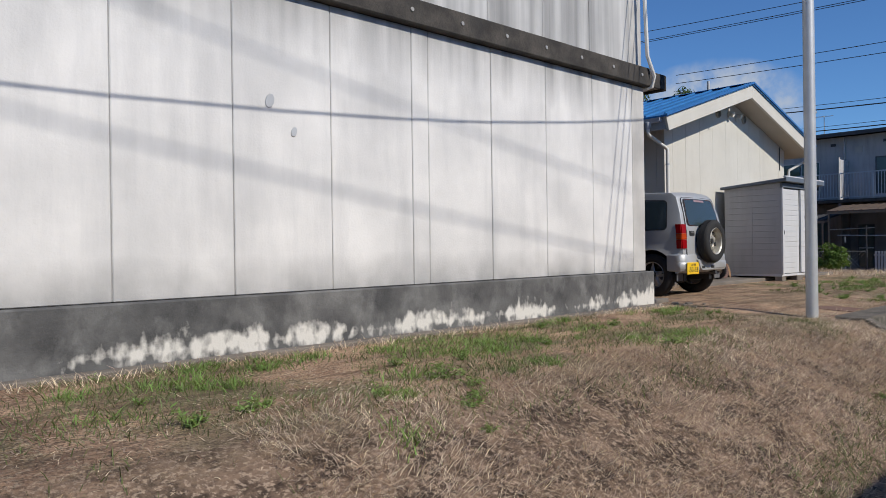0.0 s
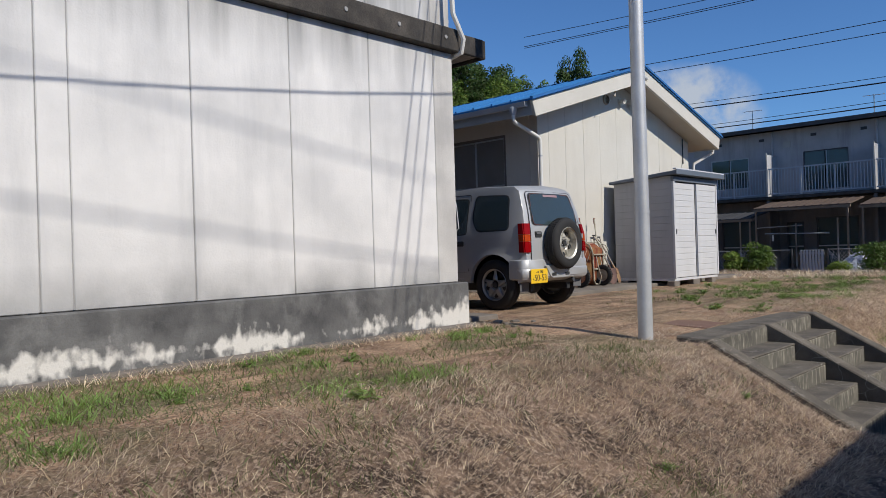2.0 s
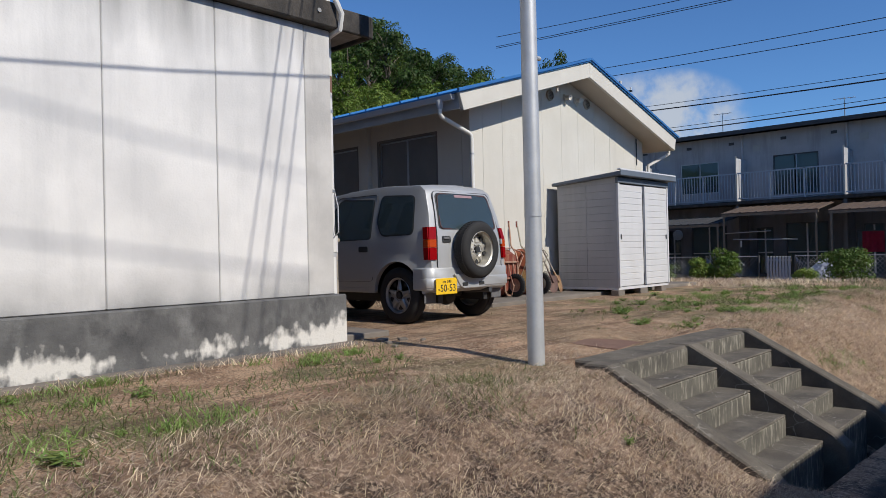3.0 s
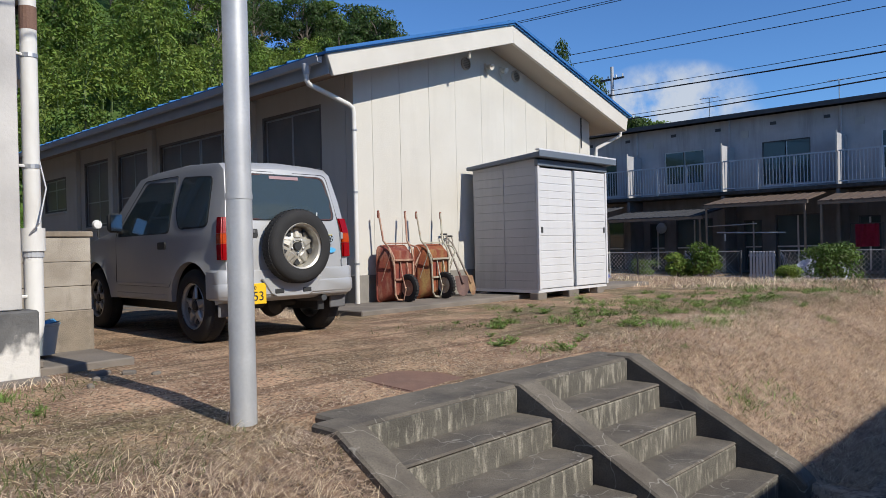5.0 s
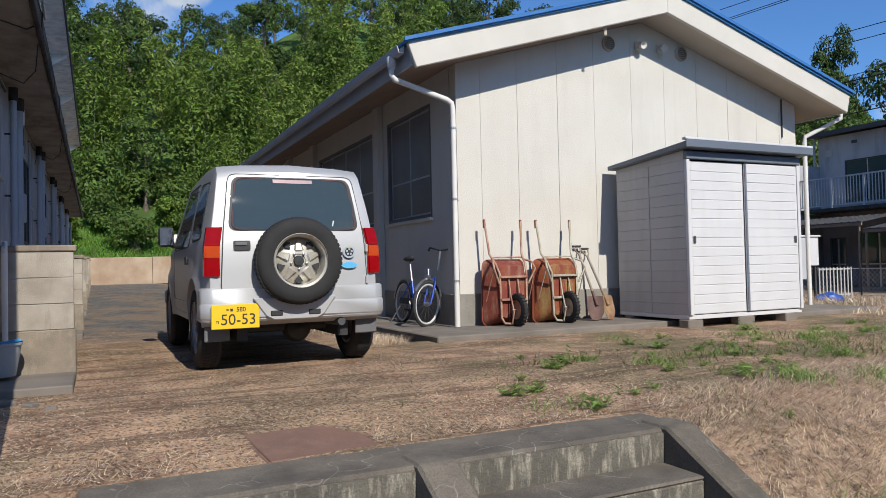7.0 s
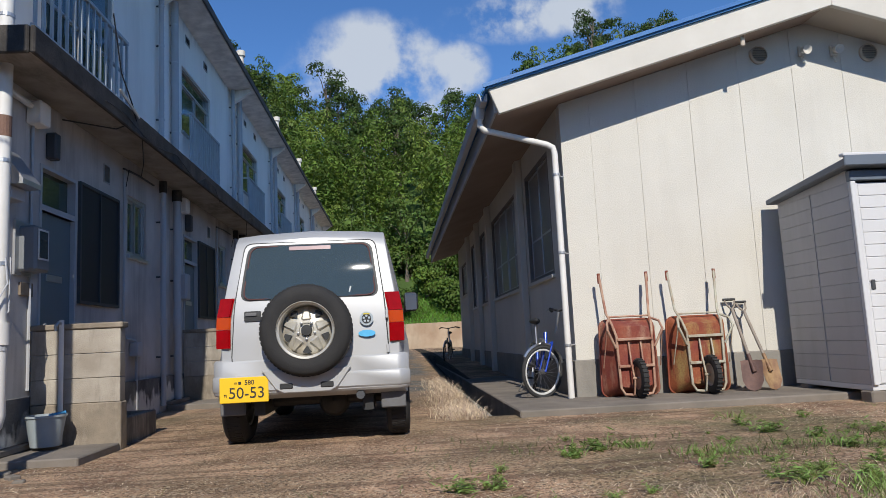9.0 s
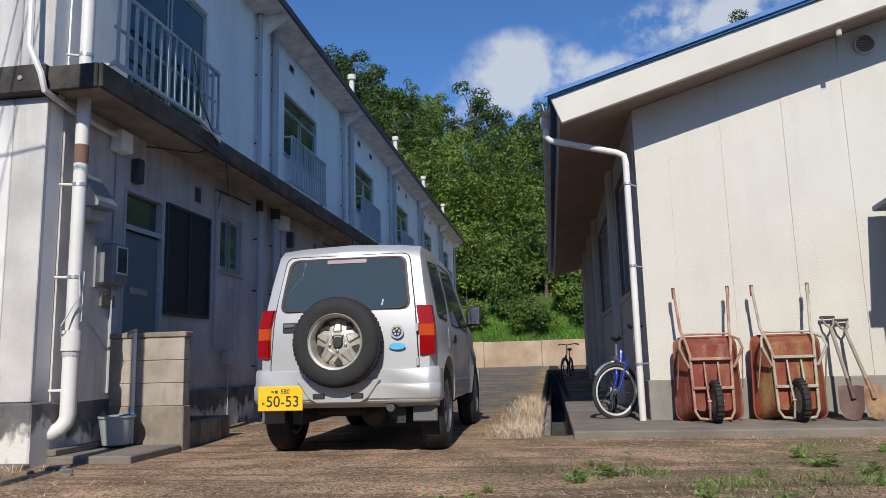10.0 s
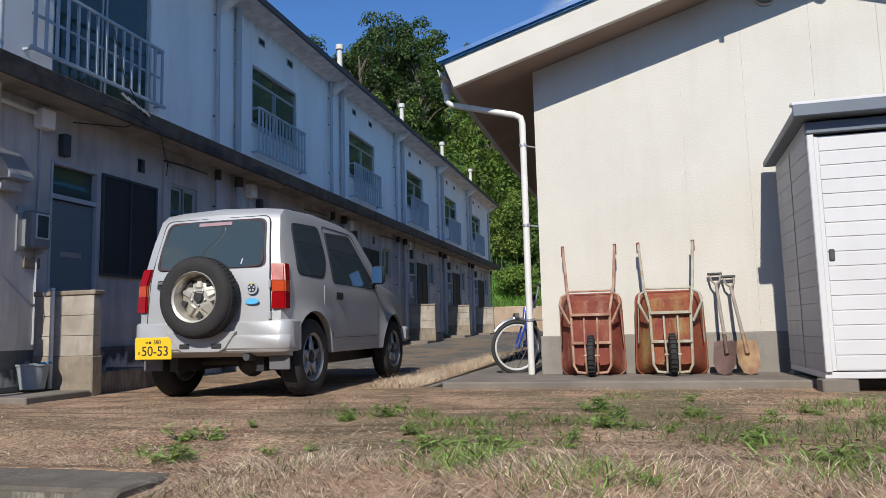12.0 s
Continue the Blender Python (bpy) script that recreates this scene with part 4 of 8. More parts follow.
for j in range(3):
    y0 = AY + 1.2 + 5.2 * j
    run = [(AX + 0.51 + 0.012 * math.sin(q * 2.3 + j), y0 + 0.42 * q, 3.0 + 0.07 * math.sin(q * 1.7 + 2 * j) - 0.05 * (q % 3 == 1)) for q in range(11)]
    tp("edge_wire", tube(run, 0.005, 5), M["cable"], None, "slack black wire along the canopy edge", True)
    tp("hanging_wire", tube([(AX + 0.45, y0 + 1.1, 2.95), (AX + 0.42, y0 + 1.22, 2.72), (AX + 0.30, y0 + 1.5, 2.66), (AX + 0.08, y0 + 1.75, 2.80), (AX + 0.03, y0 + 1.8, 2.62)], 0.005, 5), M["cable"], None, "drooping black wire under the canopy", True)
tp("loose_wire", tube([(AX + 0.12, 5.45, 1.9), (AX + 0.22, 5.38, 1.3), (AX + 0.14, 5.28, 1.05), (AX + 0.1, 5.34, 0.98), (AX + 0.2, 5.44, 1.1), (AX + 0.2, 5.45, 1.5)], 0.006, 5), M["pvc_grey"], None, "thin loose grey wire", True)
tp("loose_wire", tube([(AX + 0.5, 6.55, 3.9), (AX + 0.5, 6.75, 3.4), (AX + 0.53, 6.95, 3.16), (AX + 0.5, 7.15, 3.05), (AX + 0.4, 6.9, 2.9), (AX + 0.1, 6.45, 2.86)], 0.007, 5), M["cable"], None, "tangled black wire", True)
for k in range(5):
    tp("clamp", rod((AX + 0.51, 6.7 + 0.09 * k, 3.22 - 0.02 * k), (AX + 0.53, 6.78 + 0.09 * k, 3.16 - 0.02 * k), 0.014, n=6), M["alu"], None, "shiny wire clamp")
# privacy walls with sink slabs at each door
for k in range(UNITS):
    s = PITCH * k
    g = ground_z(9.1, 6 + s)
    w = thing("privacy_wall", (AX + 0.06, 6.12 + s, g - 0.03), "low stained concrete block wall beside a doorway", "wall", "doorway walls")
    L = 0.70
    part("base", box(0.0, L + 0.012, -0.066, 0.066, 0.0, 0.41, 0.008), M["privacy_base"], w, "darker stained lower course")
    for r in range(3):
        part("block", box(0.0, L, -0.055, 0.055, 0.412 + 0.197 * r, 0.412 + 0.197 * r + 0.194, 0.004), M["privacy"], w)
    part("coping", box(-0.01, L + 0.02, -0.07, 0.07, 1.003, 1.05, 0.008), M["privacy_base"], w, "dark coping")
    t1 = thing("drain_slab", (AX + 0.07, 5.28 + s, g - 0.04), "low stained concrete wash slab with a raised rim", "slab", "wash slabs")
    part("slab", box(0, 0.70, 0, 0.76, 0, 0.10, 0.01), M["slab_concrete"], t1)
    part("rim", box(0.0, 0.08, 0.0, 0.76, 0.10, 0.15, 0.008), M["slab_concrete"], t1)
    t2 = thing("drain_trough", (AX + 0.07, 6.26 + s, g - 0.06), "open concrete gutter box beside the doorstep", "gutter", "gutter boxes")
    part("side", box(0.0, 0.62, 0.0, 0.08, 0, 0.28, 0.008), M["concrete"], t2)
    part("side", box(0.54, 0.62, 0.082, 0.90, 0, 0.28, 0.008), M["concrete"], t2)
    part("side", box(0.0, 0.538, 0.82, 0.90, 0, 0.28, 0.008), M["concrete"], t2)
    part("bottom", box(0.0, 0.538, 0.082, 0.818, 0, 0.06), M["band"], t2)

# ---- the low annex with the blue roof ----
BX0, BX1, BY, BEND = 13.45, 19.50, 7.68, 21.2
APEX_X, EAVE_Z, APEX_Z, SLOPE = 16.40, 3.315, 4.455, 0.30
annex = thing("annex_building", (BX0, BY, 0), "low cream stucco building with a blue metal gable roof", "building")


def ap(name, bm, mat, parent=None, label="", smooth=False):
    return part(name, moved(bm, Matrix.Translation((-BX0, -BY, 0))), mat, parent or annex, label, smooth)


def roof_under(x):
    return APEX_Z - 0.292 - abs(x - APEX_X) * SLOPE


ap("plinth", box(BX0 - 0.02, BX1 + 0.02, BY - 0.02, BY + 0.2, -0.2, 0.45, 0.008), M["base_b"], None, "grey-brown plinth")
# gable panels between shallow joints
GJ = [BX0, 13.79, 14.33, 14.95, 15.55, 16.19, 16.79, 17.41, 18.03, 18.63, 19.13, BX1]
for a, b in zip(GJ, GJ[1:]):
    pts = [(a + 0.0025, 0.452), (b - 0.0025, 0.452), (b - 0.0025, roof_under(b - 0.0025))]
    if a < APEX_X < b:
        pts.append((APEX_X, roof_under(APEX_X)))
    pts.append((a + 0.0025, roof_under(a + 0.0025)))
    ap("panel", prism(pts, BY + random.uniform(-0.002, 0.001), BY + 0.006, "y"), M["stucco"])
ap("wall", prism([(BX0 + 0.005, 0.44), (BX1 - 0.005, 0.44), (BX1 - 0.005, roof_under(BX1)), (APEX_X, roof_under(APEX_X)), (BX0 + 0.005, roof_under(BX0))], BY + 0.0065, BY + 0.18, "y"), M["stucco"])
WIN_B = [(8.42, 9.98, 1.45, 2.95), (10.52, 13.66, 1.45, 2.93), (14.1, 15.65, 1.45, 2.94), (16.0, 17.55, 1.45, 2.94), (18.75, 20.3, 1.9, 2.75)]
ap("wall", wall_with_holes(BY + 0.185, BEND, 0.452, 3.42, WIN_B, BX0, BX0 + 0.15), M["stucco"])
ap("plinth", box(BX0 - 0.02, BX0 + 0.15, BY + 0.202, BEND, -0.2, 0.45, 0.006), M["base_b"])
ap("wall", box(BX0 + 0.152, BX1, BEND - 0.18, BEND, 0, 3.4), M["stucco"])
ap("wall", box(BX1 - 0.18, BX1, BY + 0.185, BEND - 0.185, 0, 3.1), M["stucco"])
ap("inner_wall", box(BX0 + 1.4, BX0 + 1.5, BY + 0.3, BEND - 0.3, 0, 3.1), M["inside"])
for j, (y0, y1, z0, z1) in enumerate(WIN_B):
    n = 4 if y1 - y0 > 2 else 2
    w = ap("window", frame_bars(y0, y1, z0, z1, BX0 + 0.0, BX0 + 0.10, 0.045), M["win_frame"])
    for c in range(n):
        a, b = y0 + 0.045 + (y1 - y0 - 0.09) * c / n, y0 + 0.045 + (y1 - y0 - 0.09) * (c + 1) / n
        ap("sash_frame", frame_bars(a, b, z0 + 0.045, z1 - 0.045, BX0 + 0.03 + 0.015 * (c % 2), BX0 + 0.055 + 0.015 * (c % 2), 0.028), M["alu"], w)
        ap("pane", box(BX0 + 0.040 + 0.015 * (c % 2), BX0 + 0.046 + 0.015 * (c % 2), a + 0.02, b - 0.02, z0 + 0.06, z1 - 0.06), M["pane_dusty"], w)
        ap("glazing_bar", box(BX0 + 0.034 + 0.015 * (c % 2), BX0 + 0.052 + 0.015 * (c % 2), a + 0.028, b - 0.028, z0 + 0.55, z0 + 0.575), M["alu"], w)
    ap("sill", box(BX0 - 0.04, BX0 + 0.10, y0 - 0.03, y1 + 0.03, z0 - 0.05, z0 - 0.002, 0.006), M["stucco"], w)
for y in (10.25, 13.88, 15.83, 17.9):
    ap("pilaster", box(BX0 - 0.10, BX0 - 0.002, y - 0.11, y + 0.11, 0.0, 3.3, 0.008), M["stucco"])
# roof: boarded soffit, boxed verges, blue ribbed sheets
F0 = BY - 0.54
EW, EE = 12.60, 20.08


def verge(x0, x1, sign):
    za, zb = APEX_Z - abs(x0 - APEX_X) * SLOPE, APEX_Z - abs(x1 - APEX_X) * SLOPE
    cut0, cut1 = (0.10, 0.0) if sign > 0 else (0.0, -0.07)
    return [(x0, za - 0.03), (x1, zb - 0.03), (x1 + cut1, zb - 0.325 - cut1 * SLOPE), (x0 + cut0, za - 0.325 + cut0 * SLOPE)]


ap("verge_board", prism(verge(EW, APEX_X, 1), F0, F0 + 0.06, "y", bevel=0.006), M["fascia"], None, "cream boxed verge board")
ap("verge_board", prism(verge(APEX_X + 0.002, EE, -1), F0, F0 + 0.06, "y", bevel=0.006), M["fascia"], None, "cream boxed verge board")
for side, (xa, xb) in enumerate(((EW + 0.01, APEX_X), (APEX_X, EE - 0.01))):
    za, zb = APEX_Z - abs(xa - APEX_X) * SLOPE, APEX_Z - abs(xb - APEX_X) * SLOPE
    xs_, zs_ = (xa, za) if side else (EW + 0.09, APEX_Z - (APEX_X - EW - 0.09) * SLOPE)
    ap("soffit", prism([(xs_, zs_ - 0.288), (xb, zb - 0.288), (xb, zb - 0.20), (xs_, zs_ - 0.20)], F0 + 0.062, BEND + 0.5, "y"), M["soffit" if side else "soffit_shade"], None, "plain cream soffit" if side else "soffit toned brown for the west eave's shade")
    ap("roofing", prism([(xa - (0.04 if not side else 0), za - 0.03 - (0.0116 if not side else 0)), (xb + (0.04 if side else 0), zb - 0.03 - (0.0116 if side else 0)), (xb + (0.04 if side else 0), zb + 0.005 - (0.0116 if side else 0)), (xa - (0.04 if not side else 0), za + 0.005 - (0.0116 if not side else 0))], F0 - 0.03, BEND + 0.55, "y"), M["roof_blue"], None, "blue painted steel roofing")
    n = 34
    for k in range(n):
        y = F0 + 0.02 + k * (BEND + 0.5 - F0) / n
        ap("roof_seam", prism([(xa, za + 0.006), (xb, zb + 0.006), (xb, zb + 0.04), (xa, za + 0.04)], y, y + 0.035, "y"), M["roof_blue"])
ap("ridge_cap", prism([(APEX_X - 0.16, APEX_Z - 0.0), (APEX_X, APEX_Z + 0.045), (APEX_X + 0.16, APEX_Z - 0.0), (APEX_X, APEX_Z + 0.02)], F0 - 0.04, BEND + 0.55, "y"), M["blue_trim"], None, "blue ridge cap")
ap("roof_edge", prism([(EW - 0.06, EAVE_Z - 0.03), (APEX_X, APEX_Z - 0.002), (APEX_X, APEX_Z + 0.042), (EW - 0.06, EAVE_Z + 0.012)], F0 - 0.055, F0 - 0.032, "y"), M["blue_trim"], None, "blue verge flashing")
ap("roof_edge", prism([(APEX_X, APEX_Z - 0.002), (EE + 0.06, APEX_Z - (EE + 0.06 - APEX_X) * SLOPE - 0.002), (EE + 0.06, APEX_Z - (EE + 0.06 - APEX_X) * SLOPE + 0.04), (APEX_X, APEX_Z + 0.042)], F0 - 0.055, F0 - 0.032, "y"), M["blue_trim"], None, "blue verge flashing")
ap("eaves_board", box(EW + 0.062, EW + 0.088, F0 + 0.065, BEND + 0.5, EAVE_Z - 0.262, EAVE_Z - 0.02), M["pvc_grey"], None, "cream eaves board")
ap("eaves_board", box(EE - 0.03, EE, F0 + 0.065, BEND + 0.5, 3.06, 3.32), M["fascia"], None, "cream eaves board")
ap("gutter", prism([(EW - 0.005, 3.265), (EW - 0.005, 3.185), (EW - 0.07, 3.185), (EW - 0.095, 3.265), (EW - 0.082, 3.265), (EW - 0.062, 3.197), (EW - 0.02, 3.197), (EW - 0.02, 3.265)], F0 + 0.10, BEND + 0.5, "y"), M["pvc_grey"], None, "grey eaves gutter")
ap("rain_hopper", moved(lathe([(0.045, 0), (0.05, 0.03), (0.06, 0.08), (0.06, 0.13), (0.045, 0.14)], 14), pose(EW - 0.06, F0 + 0.36, 3.07)), M["pvc_grey"], None, "grey rain hopper", True)
ap("down_pipe", tube([(EW - 0.06, F0 + 0.36, 3.10), (EW - 0.06, F0 + 0.36, 3.0), (EW - 0.02, F0 + 0.365, 2.955), (13.26, 7.54, 2.785), (13.325, 7.545, 2.75), (13.34, 7.545, 2.68), (13.34, 7.545, 0.07)], 0.034, 12), M["pvc"], None, "white down pipe cranked to the wall", True)
for z in (0.62, 1.6, 2.45):
    ap("pipe_clip", rod((13.34, 7.545, z - 0.012), (13.34, 7.545, z + 0.012), 0.042, n=12), M["alu"])
    ap("pipe_clip", rod((13.34, 7.545, z), (13.46, 7.69, z), 0.008, n=6), M["alu"])
ap("down_pipe", tube([(EE + 0.05, F0 + 0.2, 3.2), (EE + 0.05, F0 + 0.2, 3.0), (19.62, 7.6, 2.72), (19.60, 7.6, 2.6), (19.60, 7.6, 0.05)], 0.034, 10), M["pvc"], None, "white down pipe", True)
# grilles, lamps, conduits under the apex
for x, z in ((15.81, 3.79), (17.12, 3.79)):
    v = ap("round_vent", moved(lathe([(0.0, 0), (0.105, 0), (0.105, 0.03), (0.088, 0.04), (0.088, 0.015), (0.0, 0.015)], 20, "y"), pose(x, BY - 0.002, z) @ Matrix.Diagonal((1, -1, 1, 1))), M["soffit"], None, "round cream louvre vent", True)
    for j in range(6):
        zz = z - 0.07 + 0.028 * j
        half = math.sqrt(max(0.0, 0.086 ** 2 - (zz - z) ** 2))
        ap("slat", prism([(BY - 0.042, zz), (BY - 0.020, zz + 0.014), (BY - 0.018, zz + 0.012), (BY - 0.040, zz - 0.002)], x - half, x + half, "x"), M["base_b"], v)
for x in (16.32, 16.70):
    l = ap("spot_lamp", moved(lathe([(0.025, 0), (0.038, 0.02), (0.048, 0.07), (0.056, 0.11), (0.052, 0.115), (0.0, 0.09)], 16, "y"), pose(x, BY - 0.04, 3.83, 18, 0, 0) @ Matrix.Diagonal((1, -1, 1, 1))), M["fascia"], None, "white outdoor spot lamp", True)
    ap("mount", box(x - 0.035, x + 0.035, BY - 0.045, BY - 0.002, 3.76, 3.88, 0.008), M["fascia"], l)
    ap("arm", rod((x, BY - 0.02, 3.77), (x, BY - 0.05, 3.68), 0.014, n=8), M["fascia"], l)
ap("bracket_light", box(15.38, 15.43, BY - 0.47, BY - 0.44, 3.72, 3.86, 0.01), M["soffit"], None, "small brown drip bracket")
ap("conduit", rod((19.18, BY - 0.015, 2.7), (19.18, BY - 0.015, 3.3), 0.014, n=6), M["steel_dark"])
# apron and its gutter
apron = thing("concrete_apron", (12.64, 6.62, -0.1), "worn concrete apron along the annex foot", "apron", "", "structure")
part("slab", box(0, 7.2, 0, 1.04, 0, 0.165, 0.012), M["slab_concrete"], apron)
part("slab", box(0, 0.84, 1.045, 14.4, -0.25, 0.163, 0.012), M["slab_concrete"], apron)
part("rim", box(-0.28, -0.20, 0.25, 14.4, -0.25, 0.10, 0.01), M["concrete"], apron)
part("channel_bottom", box(-0.198, -0.002, 0.25, 14.4, -0.20, -0.16), M["band"], apron, "near-black gutter bottom")

# ---- steps, pole, shed, cover ----
LAND_Z, RISE, GO, STEP_Y = -0.075, 0.172, 0.285, 2.77
stairs = thing("concrete_steps", (10.8, 2.2, -0.85), "cracked blackened concrete steps down a grass bank", "steps", "", "structure")


def sp(name, bm, mat, label=""):
    return part(name, moved(bm, Matrix.Translation((-10.8, -2.2, 0.85))), mat, stairs, label)


sp("landing", box(9.38, 12.28, STEP_Y, 3.16, -0.5, LAND_Z, 0.015), M["concrete_dark"], "worn blackened concrete landing")
for x0, x1 in ((9.42, 10.70), (10.90, 12.10)):
    for k in range(1, 5):
        z = LAND_Z - RISE * k
        sp("step", box(x0, x1, STEP_Y - GO * k, STEP_Y - GO * (k - 1) - 0.001, -1.25, z - 0.022, 0.008), M["riser"])
        sp("tread", box(x0, x1, STEP_Y - GO * k - 0.004, STEP_Y - GO * (k - 1) - 0.001, z - 0.0215, z, 0.010), M["concrete_dark"], "blackened worn tread")
    sp("riser_face", box(x0, x1, STEP_Y - 0.012, STEP_Y - 0.001, -0.5, LAND_Z - 0.02), M["riser"])
for x0, x1 in ((9.22, 9.418), (10.702, 10.898), (12.102, 12.30)):
    sp("kerb", prism([(2.95, -1.2), (2.95, LAND_Z - 0.002 + 0.012), (STEP_Y - 0.03, LAND_Z + 0.010), (1.56, -0.70), (1.45, -0.80), (1.45, -1.2)], x0, x1, "x", bevel=0.014), M["concrete_dark"], "cracked sloping concrete kerb")

pole = thing("street_pole", (9.02, 3.25, -0.08), "tall galvanised steel pole standing in dry grass", "pole")
part("shaft", rod((0, 0, 0), (0, 0, 8.5), 0.068, 0.058, n=24), M["pole"], pole, "", True)
part("joint_ring", rod((0, 0, 1.18), (0, 0, 1.21), 0.0695, n=24), M["pole"], pole, "", True)
part("stub", rod((0.05, -0.03, 2.45), (0.10, -0.03, 2.45), 0.018, n=10), M["pole"], pole)

cover = thing("inspection_cover", (10.42, 3.44, 0), "square rust-brown cover plate sunk in the yard", "cover")
cover.matrix_basis = pose(10.42, 3.44, ground_z(10.42, 3.44) - 0.012, math.degrees(math.atan((ground_z(10.42, 3.69) - ground_z(10.42, 3.19)) / 0.5)), 0, 4)
part("plate", box(-0.27, 0.27, -0.25, 0.25, 0.0, 0.018, 0.004), M["plate_steel"], cover)
part("frame", box(-0.285, 0.285, -0.265, 0.265, -0.03, 0.010), M["plate_steel"], cover)

SX0, SX1, SY0, SY1 = 15.76, 17.70, 6.24, 7.52
shed = thing("storage_shed", (SX0, SY0, 0.10), "white and grey steel garden shed with sliding doors", "shed")
w, d = SX1 - SX0, SY1 - SY0
part("base", box(0.0, w, 0.03, d, 0.0, 0.05, 0.004), M["shed_white"], shed)
for k in range(14):
    z = 0.052 + k * 0.1318
    part("side_board", box(0.0, 0.02, 0.05 + 0.62, d, z, z + 0.1305, 0.003), M["shed_grey"], shed)
    part("side_board", box(0.0, 0.02, 0.05, 0.05 + 0.61, z, z + 0.1305, 0.003), M["shed_grey"], shed)
    part("side_board", box(w - 0.02, w, 0.05, d, z, z + 0.1305, 0.003), M["shed_grey"], shed)
for x in (0.002, w - 0.018):
    part("gable_strip", prism([(0.05, 1.897), (d, 1.897), (d, 1.93), (0.05, 2.012)], x, x + 0.016, "x"), M["shed_grey"], shed)
part("side_rail", box(-0.006, 0.018, 0.656, 0.672, 0.05, 1.9), M["shed_grey"], shed)
part("back", box(0.02, w - 0.02, d - 0.02, d, 0.05, 1.9), M["shed_grey"], shed)
for x in (0.0, w - 0.05):
    part("corner_post", box(x, x + 0.05, 0.0, 0.05, 0.05, 1.9, 0.006), M["shed_white"], shed)
for i, (a, b, y) in enumerate(((0.055, w / 2 - 0.005 - 0.02, 0.03), (w / 2 - 0.015, w - 0.055, 0.005))):
    dr = part("door", box(a, b, y + 0.006, y + 0.024, 0.06, 1.885), M["shed_white"], shed, "white ribbed sliding door")
    for k in range(16):
        z = 0.065 + k * 0.1135
        part("rib", box(a + 0.03, b - 0.03, y, y + 0.006, z, z + 0.104, 0.0025), M["shed_white"], dr)
    xh = a + 0.03 if i == 0 else b - 0.09
    part("handle", box(xh + 0.01, xh + 0.05, y - 0.014, y, 0.90, 0.99, 0.006), M["steel_dark"], dr)
    part("door_edge", box(a, a + 0.026, y - 0.002, y + 0.005, 0.06, 1.885), M["shed_roof" if i == 1 else "shed_white"], dr)
part("head_rail", box(-0.005, w + 0.005, -0.006, 0.06, 1.905, 2.0, 0.006), M["shed_roof"], shed, "dark head rail")
part("roof", prism([(-0.10, 2.10), (-0.10, 2.025), (d + 0.06, 1.93), (d + 0.06, 1.985)], -0.10, w + 0.10, "x", bevel=0.01), M["shed_roof"], shed, "blue-grey sloping roof")
part("roof_lip", box(-0.115, w + 0.115, -0.125, -0.102, 2.02, 2.118, 0.008), M["shed_roof"], shed)
part("roof_lip", box(-0.12, w + 0.12, -0.12, -0.05, 2.112, 2.14, 0.006), M["shed_white"], shed, "bright front roof lip")
for x, y, a in ((15.86, 6.33, 5), (16.7, 6.32, -4), (17.5, 6.33, 8), (15.85, 7.3, 0), (17.5, 7.3, 0)):
    bl = thing("concrete_block", (x, y, 0.0), "flat grey concrete block under the shed", "block", "blocks under the shed", rz=a)
    part("block", box(-0.13, 0.13, -0.06, 0.09, -0.03, 0.10, 0.012), M["slab_concrete"], bl)

# the retaining wall across the end of the lane
rw = thing("retaining_wall", (-30, 38.05, 0.0), "pale stained concrete retaining wall below a grassy slope", "wall", "", "structure")
for k in range(26):
    part("wall_section", box(3.0 * k + 0.006, 3.0 * k + 2.994, 0, 0.5, -0.3, 1.62 + random.uniform(-0.02, 0.02), 0.02), M["retaining"], rw)

# unseen plain house added across the road; its roof edge shades the foot of the bank
south = thing("house", (6, -9, -1), "unseen plain house added across the road to shade the bank", "house")
part("wall", box(-12, 22, 0, 5.0, 0, 4.6), M["wall_grey"], south)
part("roof", prism([(-0.6, 4.61), (5.0, 4.61), (2.2, 5.25)], -12.5, 22.5, "x"), M["roof_dark"], south)

# cables over the road and beyond the annex
def cable(a, b, sag, r, name="power_cable", label="black overhead power cable"):
    n = 24
    pts = [Vector(a).lerp(Vector(b), k / n) - Vector((0, 0, sag * 4 * (k / n) * (1 - k / n))) for k in range(n + 1)]
    ob = part(name, tube(pts, r, 5), M["cable"])
    return tagged(ob, label, "cable", "overhead cables")


cable((-21.8, 2.0, 8.69), (9.8, 2.0, 5.14), 2.2, 0.010)
cable((-20, -8.3, 17.0), (9.0, -8.3, 11.2), 0.5, 0.013)
cable((-20, -8.6, 18.6), (9.0, -8.6, 12.3), 0.5, 0.011)
cable((33.0, 22.2, 7.1), (24.0, -7.5, 4.7), 0.25, 0.022)
cable((33.0, 22.2, 7.25), (24.0, -7.5, 4.8), 0.2, 0.010)
cable((35.3, 21.0, 6.3), (22.0, -6.0, 4.05), 0.25, 0.020)
cable((35.3, 21.0, 6.42), (22.0, -6.0, 4.12), 0.2, 0.009)
for z0, z1, y0 in ((11.0, 10.35, 22), (10.5, 9.8, 22), (14.35, 12.6, 28), (13.75, 12.4, 28), (13.65, 12.3, 28)):
    cable((40, y0, z0), (40, -6, z1), 0.15, 0.018)
for k in range(3):
    cable((AX + 0.14 - 0.10 * k, AY - 0.05, 5.55 - 0.02 * k), (7.75 - 0.22 * k, -6.6, 5.05), 0.12, 0.007, "service_wire", "thin black service wire to the terrace")

